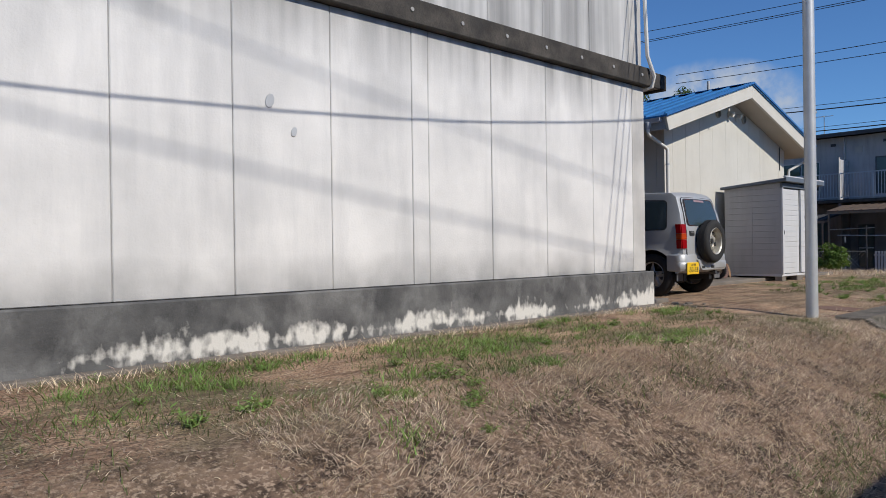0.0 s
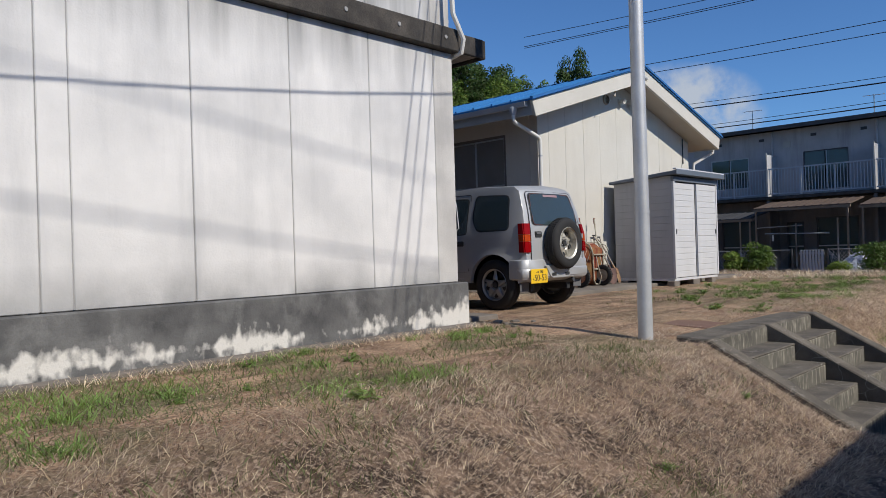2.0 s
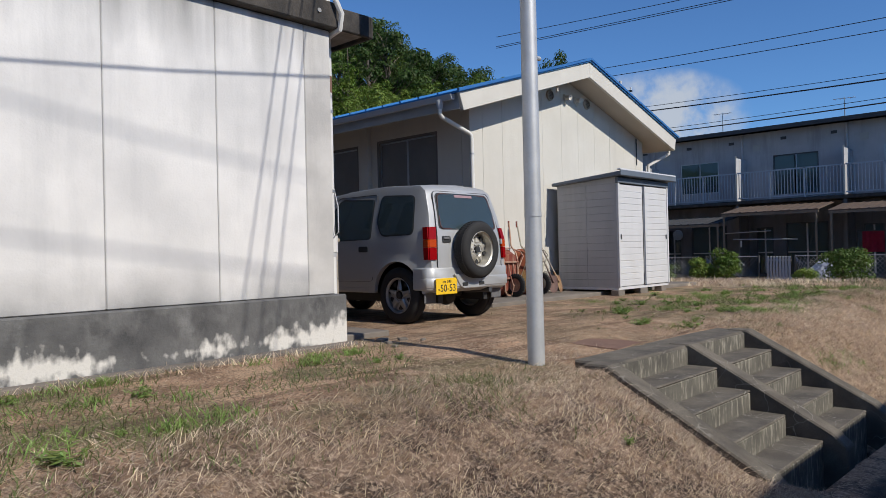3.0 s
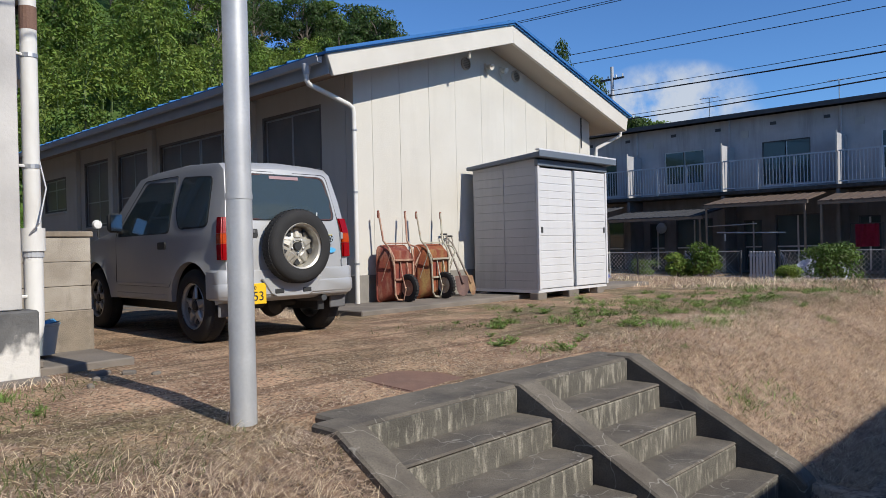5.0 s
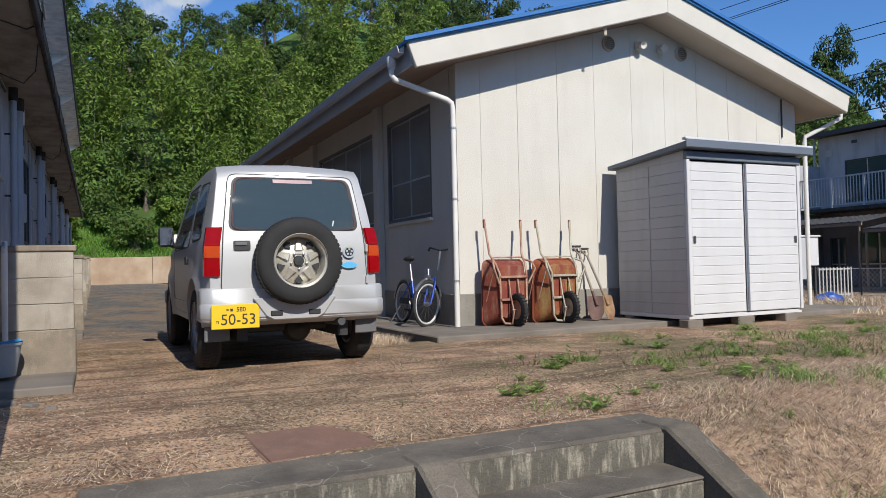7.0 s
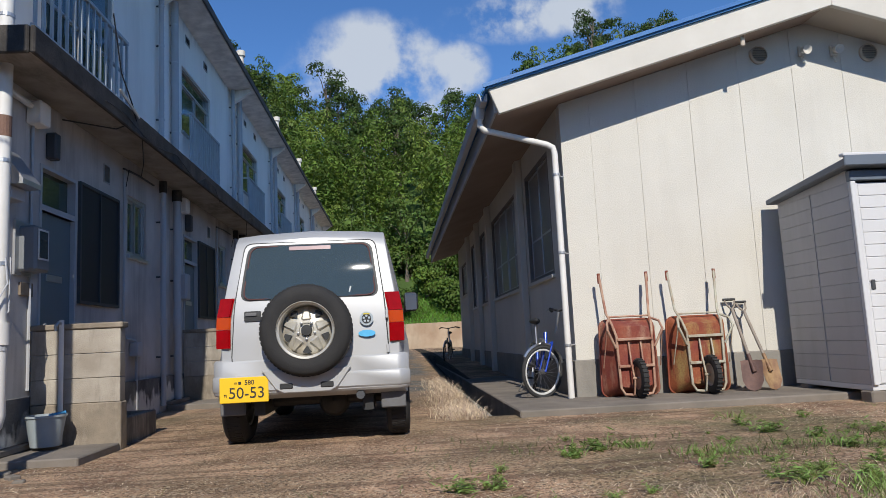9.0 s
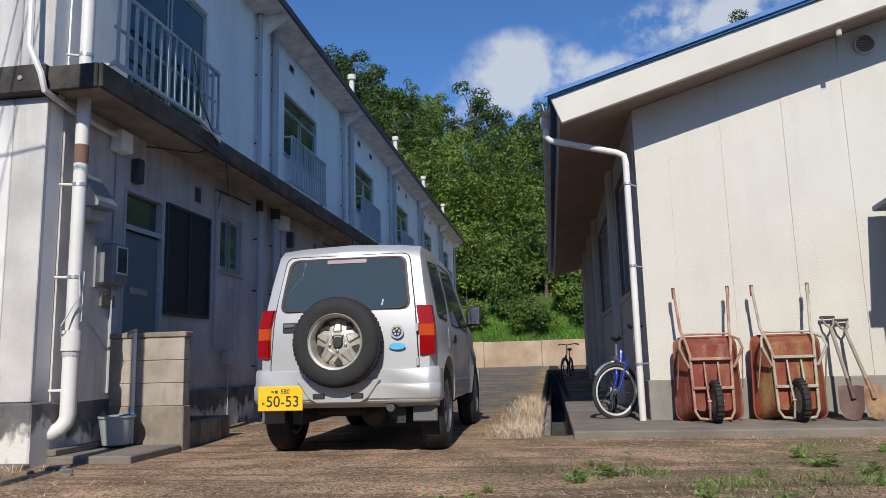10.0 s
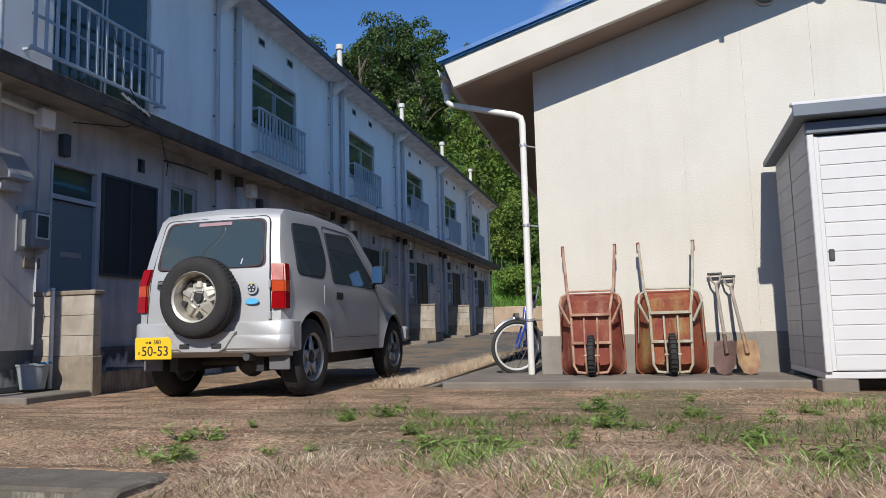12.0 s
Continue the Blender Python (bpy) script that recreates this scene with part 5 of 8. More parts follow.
# ---- the far terrace with balconies, and its gardens ----
CX, CR, CG = 35.9, 34.7, -0.48           # wall face, balcony front, ground
far = thing("apartment_building", (CX, 7.0, CG), "two-storey grey terrace with balconies and lean-to awnings", "building")


def cp(name, bm, mat, parent=None, label="", smooth=False):
    return part(name, moved(bm, Matrix.Translation((-CX, -7.0, -CG))), mat, parent or far, label, smooth)


M["far_wall"] = wall_material("grey_render", (0.44, 0.44, 0.455), (0.33, 0.33, 0.34), (0.2, 0.2, 0.205), 0.2, 0.6, 0.7)
# ground-floor render: base darkened to carry the shade under balconies and awnings
M["far_wall_low"] = wall_material("shade_toned_weathered_render", (0.22, 0.205, 0.2), (0.14, 0.13, 0.125), (0.08, 0.075, 0.07), 0.3, 0.5, 0.7)
M["awning"] = material("rusty_awning_sheet", (0.15, 0.105, 0.078), (0.10, 0.078, 0.062), 0.7, 1.5, 60, 0.1, 0.7, 0, 0.2, 30, coords="World")
M["far_rail"] = material("pale_steel_rail", (0.42, 0.47, 0.52), (0.34, 0.38, 0.42), 0.5, 4, 80, 0.05, 0.5, 0, 0.03, 60, coords="World")
CP, C0, NC = 4.05, -4.9, 6
cy = [C0 + CP * k for k in range(NC + 1)]
c_holes = []
for k in range(NC):
    y = cy[k]
    c_holes += [(y + 1.2, y + 2.95, 2.95 if k % 2 else 3.2, 4.6), (y + 0.9, y + 2.5, CG + 0.1, 1.75), (y + 3.0, y + 3.7, CG + 0.1, 1.6)]
cp("wall", wall_with_holes(cy[0], cy[-1], CG, 2.62, [h for h in c_holes if h[2] < 2.6], CX, CX + 0.18), M["far_wall_low"], None, "weathered ground-floor wall, toned darker for the shade under the balconies")
cp("wall", wall_with_holes(cy[0], cy[-1], 2.623, 5.62, [h for h in c_holes if h[2] > 2.6], CX, CX + 0.18), M["far_wall"])
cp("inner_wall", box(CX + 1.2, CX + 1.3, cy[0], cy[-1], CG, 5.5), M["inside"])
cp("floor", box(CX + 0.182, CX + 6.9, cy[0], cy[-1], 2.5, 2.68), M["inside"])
cp("wall", box(CX + 0.182, CX + 7, cy[-1] - 0.2, cy[-1], CG, 5.6), M["far_wall"])
cp("wall", box(CX + 0.182, CX + 7, cy[0], cy[0] + 0.2, CG, 5.6), M["far_wall"])
cp("wall", box(CX + 6.9, CX + 7.1, cy[0], cy[-1], CG, 5.6), M["far_wall"])
cp("roof", prism([(CX - 0.55, 5.62), (CX + 3.5, 6.1), (CX + 7.6, 5.62), (CX + 7.6, 5.72), (CX + 3.5, 6.22), (CX - 0.55, 5.74)], cy[0] - 0.3, cy[-1] + 0.3, "y"), M["roof_dark"], None, "dark low-pitched roof")
cp("roof_edge", box(CX - 0.60, CX - 0.552, cy[0] - 0.3, cy[-1] + 0.3, 5.60, 5.77), M["roof_dark"], None, "dark roof edge")
cp("balcony_slab", box(CR - 0.05, CX - 0.002, cy[0], cy[-1], 2.56, 2.70, 0.01), M["band"], None, "dark balcony slab")
for k in range(NC):
    y = cy[k]
    bal = cp("balcony_rail", box(CR - 0.03, CR + 0.03, y + 0.06, y + CP - 0.06, 3.83, 3.88), M["far_rail"], None, "pale steel balcony rail")
    cp("bottom_rail", box(CR - 0.02, CR + 0.02, y + 0.06, y + CP - 0.06, 2.78, 2.82), M["far_rail"], bal)
    for j in range(33):
        yy = y + 0.12 + j * (CP - 0.24) / 32
        cp("baluster", box(CR - 0.012, CR + 0.012, yy - 0.013, yy + 0.013, 2.82, 3.83), M["far_rail"], bal)
    for yy in (y + 1.4, y + 2.7):
        cp("post", box(CR - 0.03, CR + 0.03, yy - 0.025, yy + 0.025, 2.70, 3.88), M["far_rail"], bal)
    w = cp("window", frame_bars(*c_holes[3 * k], CX + 0.03, CX + 0.09, 0.05), M["steel_dark" if k % 2 else "alu"])
    y0, y1, z0, z1 = c_holes[3 * k]
    for j in range(2):
        a, b = (y0, (y0 + y1) / 2) if j == 0 else ((y0 + y1) / 2, y1)
        cp("pane", box(CX + 0.05, CX + 0.056, a + 0.05, b - 0.04, z0 + 0.05, z1 - 0.05), M["pane"], w)
        cp("stile", box(CX + 0.04, CX + 0.07, b - 0.04, b, z0 + 0.05, z1 - 0.05), M["alu"], w)
    if k % 2 == 0:
        part("curtain", moved(drape(y0 + 0.1, y1 - 0.1, z0 + 0.06, z1 - 0.06, CX + 0.16), Matrix.Translation((-CX, -7.0, -CG))), M["curtain"], w, "pale drawn curtain")
    for name, h in (("garden_door", c_holes[3 * k + 1]), ("window", c_holes[3 * k + 2])):
        gd = cp(name, frame_bars(*h, CX + 0.03, CX + 0.1, 0.05), M["steel_dark"])
        m = (h[0] + h[1]) / 2
        cp("pane", box(CX + 0.06, CX + 0.066, h[0] + 0.05, h[1] - 0.05, h[2] + 0.05, h[3] - 0.05), M["pane"], gd)
        cp("stile", box(CX + 0.04, CX + 0.08, m - 0.03, m + 0.03, h[2] + 0.05, h[3] - 0.05), M["alu"], gd)
        cp("bar", box(CX + 0.04, CX + 0.08, h[0] + 0.05, h[1] - 0.05, h[2] + 0.9, h[2] + 0.95), M["alu"], gd)
    for yy in (y + 0.5, y + 2.4):
        cp("wall_vent", box(CX - 0.03, CX, yy, yy + 0.22, 5.22, 5.34), M["steel_dark"])
    cp("ac_cover", box(CX - 0.02, CX, y + 3.45, y + 3.75, 4.85, 5.12), M["curtain"], None, "pale square wall plate")
for k in range(NC + 1):
    y = cy[k]
    d = cp("balcony_divider", box(CR + 0.02, CX - 0.004, y - 0.03, y + 0.03, 2.702, 4.5, 0.006), M["far_wall"], None, "grey divider screen between balconies")
    cp("divider_post", box(CR - 0.03, CR + 0.018, y - 0.026, y + 0.026, 2.702, 4.58), M["fascia"], d, "white divider post")
    cp("down_pipe", rod((CX - 0.08, y + 0.14, 2.7), (CX - 0.08, y + 0.14, 5.6), 0.045, n=8), M["pvc_grey"])
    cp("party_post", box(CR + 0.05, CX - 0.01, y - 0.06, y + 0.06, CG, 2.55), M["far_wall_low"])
# lean-to awnings with posts
for a, b, z, m in ((cy[1] + 0.2, cy[2] - 0.3, 2.40, "awning"), (cy[2] + 0.3, cy[3] + 0.05, 2.35, "awning"), (cy[3] + 0.35, cy[4] - 0.15, 2.42, "awning"), (cy[4] - 0.1, cy[5] + 0.1, 2.05, "roof_dark"), (cy[5] + 0.15, cy[6], 2.3, "roof_dark")):
    aw = thing("awning", (CR - 1.2, (a + b) / 2, CG), "rust-brown lean-to awning on thin posts", "awning", "garden awnings")
    hw = (b - a) / 2
    part("sheet", prism([(-0.9, z - CG - 0.32), (1.15, z - CG), (1.15, z - CG + 0.03), (-0.9, z - CG - 0.29)], -hw, hw, "y"), M[m], aw, "weathered corrugated sheet")
    for j in range(int((b - a) / 0.3)):
        part("corrugation", prism([(-0.92, z - CG - 0.292), (1.15, z - CG + 0.031), (1.15, z - CG + 0.05), (-0.92, z - CG - 0.272)], -hw + 0.05 + 0.3 * j, -hw + 0.12 + 0.3 * j, "y"), M[m], aw)
    part("front_beam", box(-0.88, -0.82, -hw, hw, z - CG - 0.42, z - CG - 0.33), M["wood_old"], aw)
    for y in (-hw + 0.1, hw - 0.1):
        part("post", box(-0.88, -0.82, y - 0.03, y + 0.03, 0, z - CG - 0.42), M["wood_old"], aw)
# laundry poles, dish, small garden things under the awnings
lp = thing("laundry_pole", (33.2, 9.9, 1.05), "pale plastic laundry pole hung under an awning", "pole")
part("pole", rod((0, -1.4, 0.0), (0, 1.0, 0.06), 0.022, n=8), M["rail"], lp)
part("pole", rod((0.1, -0.4, 0.35), (0.1, 1.4, 0.30), 0.018, n=8), M["pvc_grey"], lp)
part("hook", rod((0, 0.7, 0.0), (0, 0.7, -0.25), 0.03, n=8), M["pvc"], lp)
sd = thing("wall_disc", (35.8, 14.4, 1.4), "pale blue round fan cover on the wall", "disc")
part("disc", moved(lathe([(0.0, 0), (0.24, 0), (0.22, 0.05), (0.0, 0.08)], 18, "x"), Matrix.Diagonal((-1, 1, 1, 1))), M["rail"], sd, "", True)
rc = thing("cloth", (33.6, 6.1, CG), "red patterned cloth hung over a rail", "cloth")
M["red_cloth"] = material("red_cloth", (0.45, 0.03, 0.07), (0.30, 0.02, 0.05), 0.8, 5.0, 60, 0.1, 0.9, 0, 0.2, 40)
part("cloth", moved(drape(-0.35, 0.35, 1.0, 1.75, 0.0), pose(0, 0, 0)), M["red_cloth"], rc)
part("rail", rod((0, -0.5, 1.76), (0, 0.5, 1.76), 0.02, n=6), M["steel_dark"], rc)
for y in (-0.48, 0.48):
    part("post", rod((0, y, 0), (0, y, 1.76), 0.02, n=6), M["steel_dark"], rc)
tarp = thing("tarpaulin", (31.6, 7.0, CG), "crumpled silver tarpaulin over garden things", "tarpaulin")
tb = bmesh.new()
bmesh.ops.create_icosphere(tb, subdivisions=4, radius=1.0)
for v in tb.verts:
    k = 1 + 0.22 * noise.noise(v.co * 3.0) + 0.10 * noise.noise(v.co * 9.0)
    v.co = Vector((v.co.x * 0.45 * k, v.co.y * 0.8 * k, max(-0.02, v.co.z * 0.75 * k)))
M["tarp"] = material("silver_tarpaulin", (0.55, 0.57, 0.60), (0.30, 0.34, 0.42), 0.8, 5, 60, 0.08, 0.4, 0.2, 0.3, 12)
part("cover", tb, M["tarp"], tarp)
gate = thing("garden_gate", (30.5, 8.35, CG - 0.05), "grey-blue corrugated panel gate in a wire fence", "gate")
for j in range(8):
    part("slat", box(-0.02, 0.02, -0.40 + 0.1 * j, -0.33 + 0.1 * j, 0.06, 0.98, 0.006), M["pvc_grey"], gate)
part("rail", box(0.02, 0.05, -0.42, 0.42, 0.2, 0.26), M["pvc_grey"], gate)
part("rail", box(0.02, 0.05, -0.42, 0.42, 0.82, 0.88), M["pvc_grey"], gate)
part("sill", box(-0.1, 0.1, -0.5, 0.5, -0.02, 0.05, 0.01), M["slab_concrete"], gate)
for a, b in ((9.0, 10.9), (11.2, 20.0), (2.0, 7.8)):
    fe = thing("wire_fence", (30.5, a, CG), "low wire mesh fence with dark posts", "fence", "garden fences")
    n = max(2, round((b - a) / 1.6) + 1)
    for j in range(n):
        part("post", rod((0, (b - a) * j / (n - 1), -0.1), (0, (b - a) * j / (n - 1), 0.98), 0.03, n=6), M["steel_dark"], fe)
    for z in (0.12, 0.94):
        part("wire", rod((0, 0, z), (0, b - a, z), 0.012, n=5), M["pvc_grey"], fe)
    mesh = bmesh.new()
    for j in range(int((b - a) / 0.14)):
        y = j * 0.14
        rod((0, y, 0.1), (0.002, min(b - a, y + 0.8), 0.94), 0.005, n=3, bm=mesh, caps=False)
        rod((0.004, min(b - a, y + 0.8), 0.1), (0.006, y, 0.94), 0.005, n=3, bm=mesh, caps=False)
    part("mesh_wire", mesh, M["alu"], fe)
# television aerials on the roof
for y, h in ((12.5, 1.0), (7.6, 0.9)):
    an = thing("tv_aerial", (CX + 0.6, y, 5.80), "thin roof television aerial", "aerial", "roof aerials")
    part("mast", rod((0, 0, 0), (0, 0, h), 0.02, n=6), M["alu"], an)
    part("boom", rod((0, -0.4, h - 0.05), (0, 0.4, h - 0.02), 0.012, n=5), M["alu"], an)
    for j in range(5):
        part("element", rod((-0.2, -0.36 + 0.18 * j, h - 0.04), (0.2, -0.36 + 0.18 * j, h - 0.04), 0.008, n=4), M["alu"], an)

# ---- woods, shrubs, grass ----
def leaf_material(name, base, second, k=0.35):
    m = material(name, base, second, 0.9, 0.5, 6.0, 0.0, 0.55, 0, 0, 1, per_island=k, spec=0.3, coords="World")
    b = m.node_tree.nodes["Principled BSDF"]
    b.inputs["Transmission Weight"].default_value = 0.0
    tr = m.node_tree.nodes.new("ShaderNodeBsdfTranslucent")
    mx = m.node_tree.nodes.new("ShaderNodeMixShader")
    src = b.inputs["Base Color"].links[0].from_socket
    m.node_tree.links.new(src, tr.inputs["Color"])
    mx.inputs[0].default_value = 0.35
    out = m.node_tree.nodes["Material Output"]
    m.node_tree.links.new(b.outputs[0], mx.inputs[1])
    m.node_tree.links.new(tr.outputs[0], mx.inputs[2])
    m.node_tree.links.new(mx.outputs[0], out.inputs["Surface"])
    return m


M["leaf_bamboo"] = leaf_material("bamboo_leaves", (0.165, 0.245, 0.038), (0.055, 0.10, 0.02), 0.28)
M["leaf_bamboo_pale"] = leaf_material("pale_bamboo_leaves", (0.225, 0.295, 0.055), (0.10, 0.16, 0.032), 0.28)
M["leaf_dark"] = leaf_material("dark_broad_leaves", (0.068, 0.112, 0.026), (0.03, 0.055, 0.015))
M["leaf_mid"] = leaf_material("broad_leaves", (0.125, 0.19, 0.036), (0.055, 0.10, 0.022))
M["bark"] = material("bark", (0.16, 0.13, 0.10), (0.09, 0.075, 0.06), 0.7, 3, 30, 0.15, 0.9, 0, 0.5, 20)
M["culm"] = material("bamboo_culm", (0.10, 0.14, 0.05), (0.07, 0.10, 0.04), 0.6, 2, 30, 0.08, 0.5, 0, 0.05, 20)


def leaf_mesh(name, centres, normals, long, wide, mat, rng, droop=0.0, ruffle=0.55):
    """Many four-cornered leaves, bent along their middle, as one mesh."""
    n = len(centres)
    c = np.asarray(centres, float)
    d = np.asarray(normals, float) + rng.normal(0, ruffle, (n, 3))
    d /= np.linalg.norm(d, axis=1)[:, None] + 1e-9
    t = rng.normal(0, 1, (n, 3))
    t[:, 2] -= droop
    t -= d * np.sum(t * d, axis=1)[:, None]
    t /= np.linalg.norm(t, axis=1)[:, None] + 1e-9
    s = np.cross(d, t)
    L = (long * rng.uniform(0.6, 1.3, n))[:, None]
    W = (wide * rng.uniform(0.6, 1.3, n))[:, None]
    v = np.stack([c - t * L * 0.5, c + s * W * 0.5 + d * W * 0.15, c + t * L * 0.5, c - s * W * 0.5 + d * W * 0.15], 1).reshape(-1, 3)
    me = bpy.data.meshes.new(name)
    me.vertices.add(len(v))
    me.vertices.foreach_set("co", v.ravel())
    me.loops.add(n * 4)
    me.loops.foreach_set("vertex_index", np.arange(n * 4))
    me.polygons.add(n)
    me.polygons.foreach_set("loop_start", np.arange(n) * 4)
    me.materials.append(mat)
    me.update()
    return me


def shell(rng, n, centre, r, squash=0.8):
    u = rng.normal(0, 1, (n, 3))
    u /= np.linalg.norm(u, axis=1)[:, None]
    u[:, 2] = np.where(u[:, 2] < -0.35, -u[:, 2], u[:, 2])
    k = rng.uniform(0.55, 1.08, n)[:, None]
    return np.asarray(centre) + u * k * np.array([r, r, r * squash]), u


def broadleaf(seed, height, spread, mat, leaf=0.30):
    rng = np.random.default_rng(seed)
    ob = thing("tree", (0, 0, 0), "dark broad-leaved tree on the wooded hill", "tree", "trees on the hill")
    tr = tube([(0, 0, -1.0), (0.1, 0.05, height * 0.3), (-0.05, 0.15, height * 0.62), (0.1, 0.0, height * 0.85)], 0.2, 7, radii=[0.26, 0.2, 0.13, 0.04])
    cs, ns = [], []
    for k in range(15):
        a, h = rng.uniform(0, math.tau), rng.uniform(0.36, 0.95)
        rad = spread * (1.05 - abs(h - 0.55) * 1.3) * rng.uniform(0.35, 1.0)
        c = (rad * math.cos(a), rad * math.sin(a), height * h)
        tube([(0, 0, height * max(0.2, h - 0.25)), (c[0] * 0.5, c[1] * 0.5, height * (h - 0.08)), c], 0.05, 5, bm=tr, radii=[0.08, 0.05, 0.02])
        p, q = shell(rng, 215, c, spread * rng.uniform(0.24, 0.42))
        cs.append(p)
        ns.append(q)
    part("trunk", tr, M["bark"], ob)
    part("crown", leaf_mesh("crown", np.concatenate(cs), np.concatenate(ns), leaf * 0.95, leaf * 0.7, mat, rng, 0.0, 0.4), None, ob)
    return ob


def bamboo(seed, height, mat):
    """Arching culms, each with a drooping plume built of layered sprays."""
    rng = np.random.default_rng(seed)
    ob = thing("bamboo_clump", (0, 0, 0), "feathery light green bamboo clump on the hill", "bamboo", "bamboo on the hill")
    culms = bmesh.new()
    cs, ns = [], []
    for k in range(8):
        a = rng.uniform(0, math.tau)
        x0, y0 = rng.uniform(-1.9, 1.9), rng.uniform(-1.9, 1.9)
        lean, h = rng.uniform(1.0, 2.8), height * rng.uniform(0.68, 1.08)

        def along(f):
            out = lean * f ** 2.6
            return np.array([x0 + out * math.cos(a), y0 + out * math.sin(a), h * (f - 0.12 * f ** 4) - 0.5])
        tube([tuple(along(j / 8)) for j in range(9)], 0.05, 5, bm=culms, radii=[0.055 * (1 - 0.85 * j / 8) for j in range(9)])
        for f in np.linspace(0.25, 1.0, 9):
            c = along(f)
            r = (0.34 + 0.85 * math.sin(math.pi * min(1.0, 1.06 - f) ** 0.8)) * rng.uniform(0.7, 1.25)
            b = rng.uniform(0, math.tau)
            spray = c + np.array([math.cos(b), math.sin(b), -0.1]) * r * 0.45
            n = int(24 + 46 * r)
            p, q = shell(rng, n, (0, 0, 0), r, 0.6)
            p[:, 2] -= 0.35 * (p[:, 0] ** 2 + p[:, 1] ** 2) / r
            cs.append(p + spray)
            ns.append(q + np.array([0, 0, 0.35]))
    tagged(part("culm", culms, M["culm"], ob), "thin green bamboo culms", kind="stuff")
    part("foliage", leaf_mesh("foliage", np.concatenate(cs), np.concatenate(ns), 0.36, 0.145, mat, rng, 0.9, 0.3), None, ob)
    return ob


kinds = [bamboo(11, 12.0, M["leaf_bamboo"]), bamboo(12, 11.0, M["leaf_bamboo_pale"]), bamboo(13, 12.5, M["leaf_bamboo"]),
         broadleaf(21, 9.5, 3.4, M["leaf_dark"]), broadleaf(22, 8.5, 3.2, M["leaf_mid"]), broadleaf(23, 11.0, 3.6, M["leaf_dark"])]
rng = np.random.default_rng(5)
used = [False] * len(kinds)


def plant(kind, x, y, size, turn):
    m = pose(x, y, ground_z(x, y) - 0.2, 0, 0, turn)
    src = kinds[kind]
    if used[kind]:
        ob = copy_thing(src, m)
    else:
        used[kind] = True
        ob = src
        ob.matrix_basis = m
    ob.scale = (size, size, size * rng.uniform(0.92, 1.1))
    return ob


row_y = 47.5
while row_y < 104:
    step = 4.3 + (row_y - 47) * 0.080
    x = -27 + rng.uniform(0, 3)
    while x < (92 if row_y < 56 else 122):
        top = row_y > 80
        if rng.uniform() < 0.93 and not (x > 55 and row_y < 52):
            pick = rng.uniform()
            wood = 0.8 if x > 46 and row_y > 62 else 0.85 if top else (0.55 if x < 2 and row_y > 62 else (0.18 if row_y < 70 else 0.4))
            kind = 3 + int(rng.integers(3)) if pick < wood else int(rng.integers(3))
            if row_y < 50 and x > 9:
                kind = 4 if rng.uniform() < 0.5 else kind
            size = rng.uniform(0.8, 1.15) * (1.15 if top and x < 2 else 1.0) * (0.62 if row_y < 50 else 1.0)
            plant(kind, x + rng.uniform(-1, 1), row_y + rng.uniform(-1.6, 1.6), size, rng.uniform(0, 360))
        x += step * rng.uniform(0.8, 1.25)
    row_y += 5.6 + (row_y - 47) * 0.03
# a dome of tall broad-leaved trees on the western shoulder
for k in range(16):
    x, y = -23 + 5.2 * (k % 4) + 0.9 * (k // 4) + rng.uniform(-1, 1), 70 + 4.0 * (k // 4) + rng.uniform(-1, 1)
    plant(3 if k % 2 else 5, x, y, rng.uniform(1.05, 1.3), rng.uniform(0, 360))
# dark broad-leaved wood running down behind the annex to the east
for k in range(26):
    x, y = 60 + 3.3 * (k % 13) + rng.uniform(-1.2, 1.2), 64 + 7.0 * (k // 13) - 0.12 * (k % 13) + rng.uniform(-1.5, 1.5)
    plant((3, 5, 4)[k % 3], x, y, rng.uniform(1.0, 1.35), rng.uniform(0, 360))
# single trees behind the far terrace
for x, y, k, wide, tall in ((99, 64, 5, 1.0, 1.95), (100.5, 63.5, 3, 0.9, 2.0), (98, 63, 4, 0.9, 1.7), (60, 37.5, 5, 1.0, 1.2), (62, 41.0, 3, 1.1, 1.35), (57, 34.5, 4, 0.9, 1.25), (61, 31.5, 3, 0.85, 1.5), (64, 29.5, 4, 1.0, 1.3), (62, 27.0, 5, 0.9, 1.0), (69, 33.0, 4, 1.1, 1.4), (68, 25.5, 3, 1.0, 1.0)):
    plant(k, x, y, 1.0, rng.uniform(0, 360)).scale = (wide, wide, tall)


def bush(x, y, z, rx, rz, n, mat, leaf, label, name="bush", seed=1):
    r = np.random.default_rng(seed)
    ob = thing(name, (x, y, z), label, name)
    st = bmesh.new()
    cs, ns = [], []
    for k in range(14):
        a, h = r.uniform(0, math.tau), r.uniform(0.15, 0.85)
        c = (rx * 0.6 * math.cos(a) * r.uniform(0.2, 1), rx * 0.6 * math.sin(a) * r.uniform(0.2, 1), rz * h)
        tube([(0, 0, 0), (c[0] * 0.5, c[1] * 0.5, c[2] * 0.6), c], 0.012, 4, bm=st)
        p, q = shell(r, n // 14, c, rx * r.uniform(0.35, 0.55), 0.75)
        p[:, 2] = np.maximum(p[:, 2], 0.03)
        cs.append(p)
        ns.append(q)
    part("stem", st, M["bark"], ob)
    part("leaves", leaf_mesh("leaves", np.concatenate(cs), np.concatenate(ns), leaf, leaf * 0.5, mat, r), None, ob)
    return ob


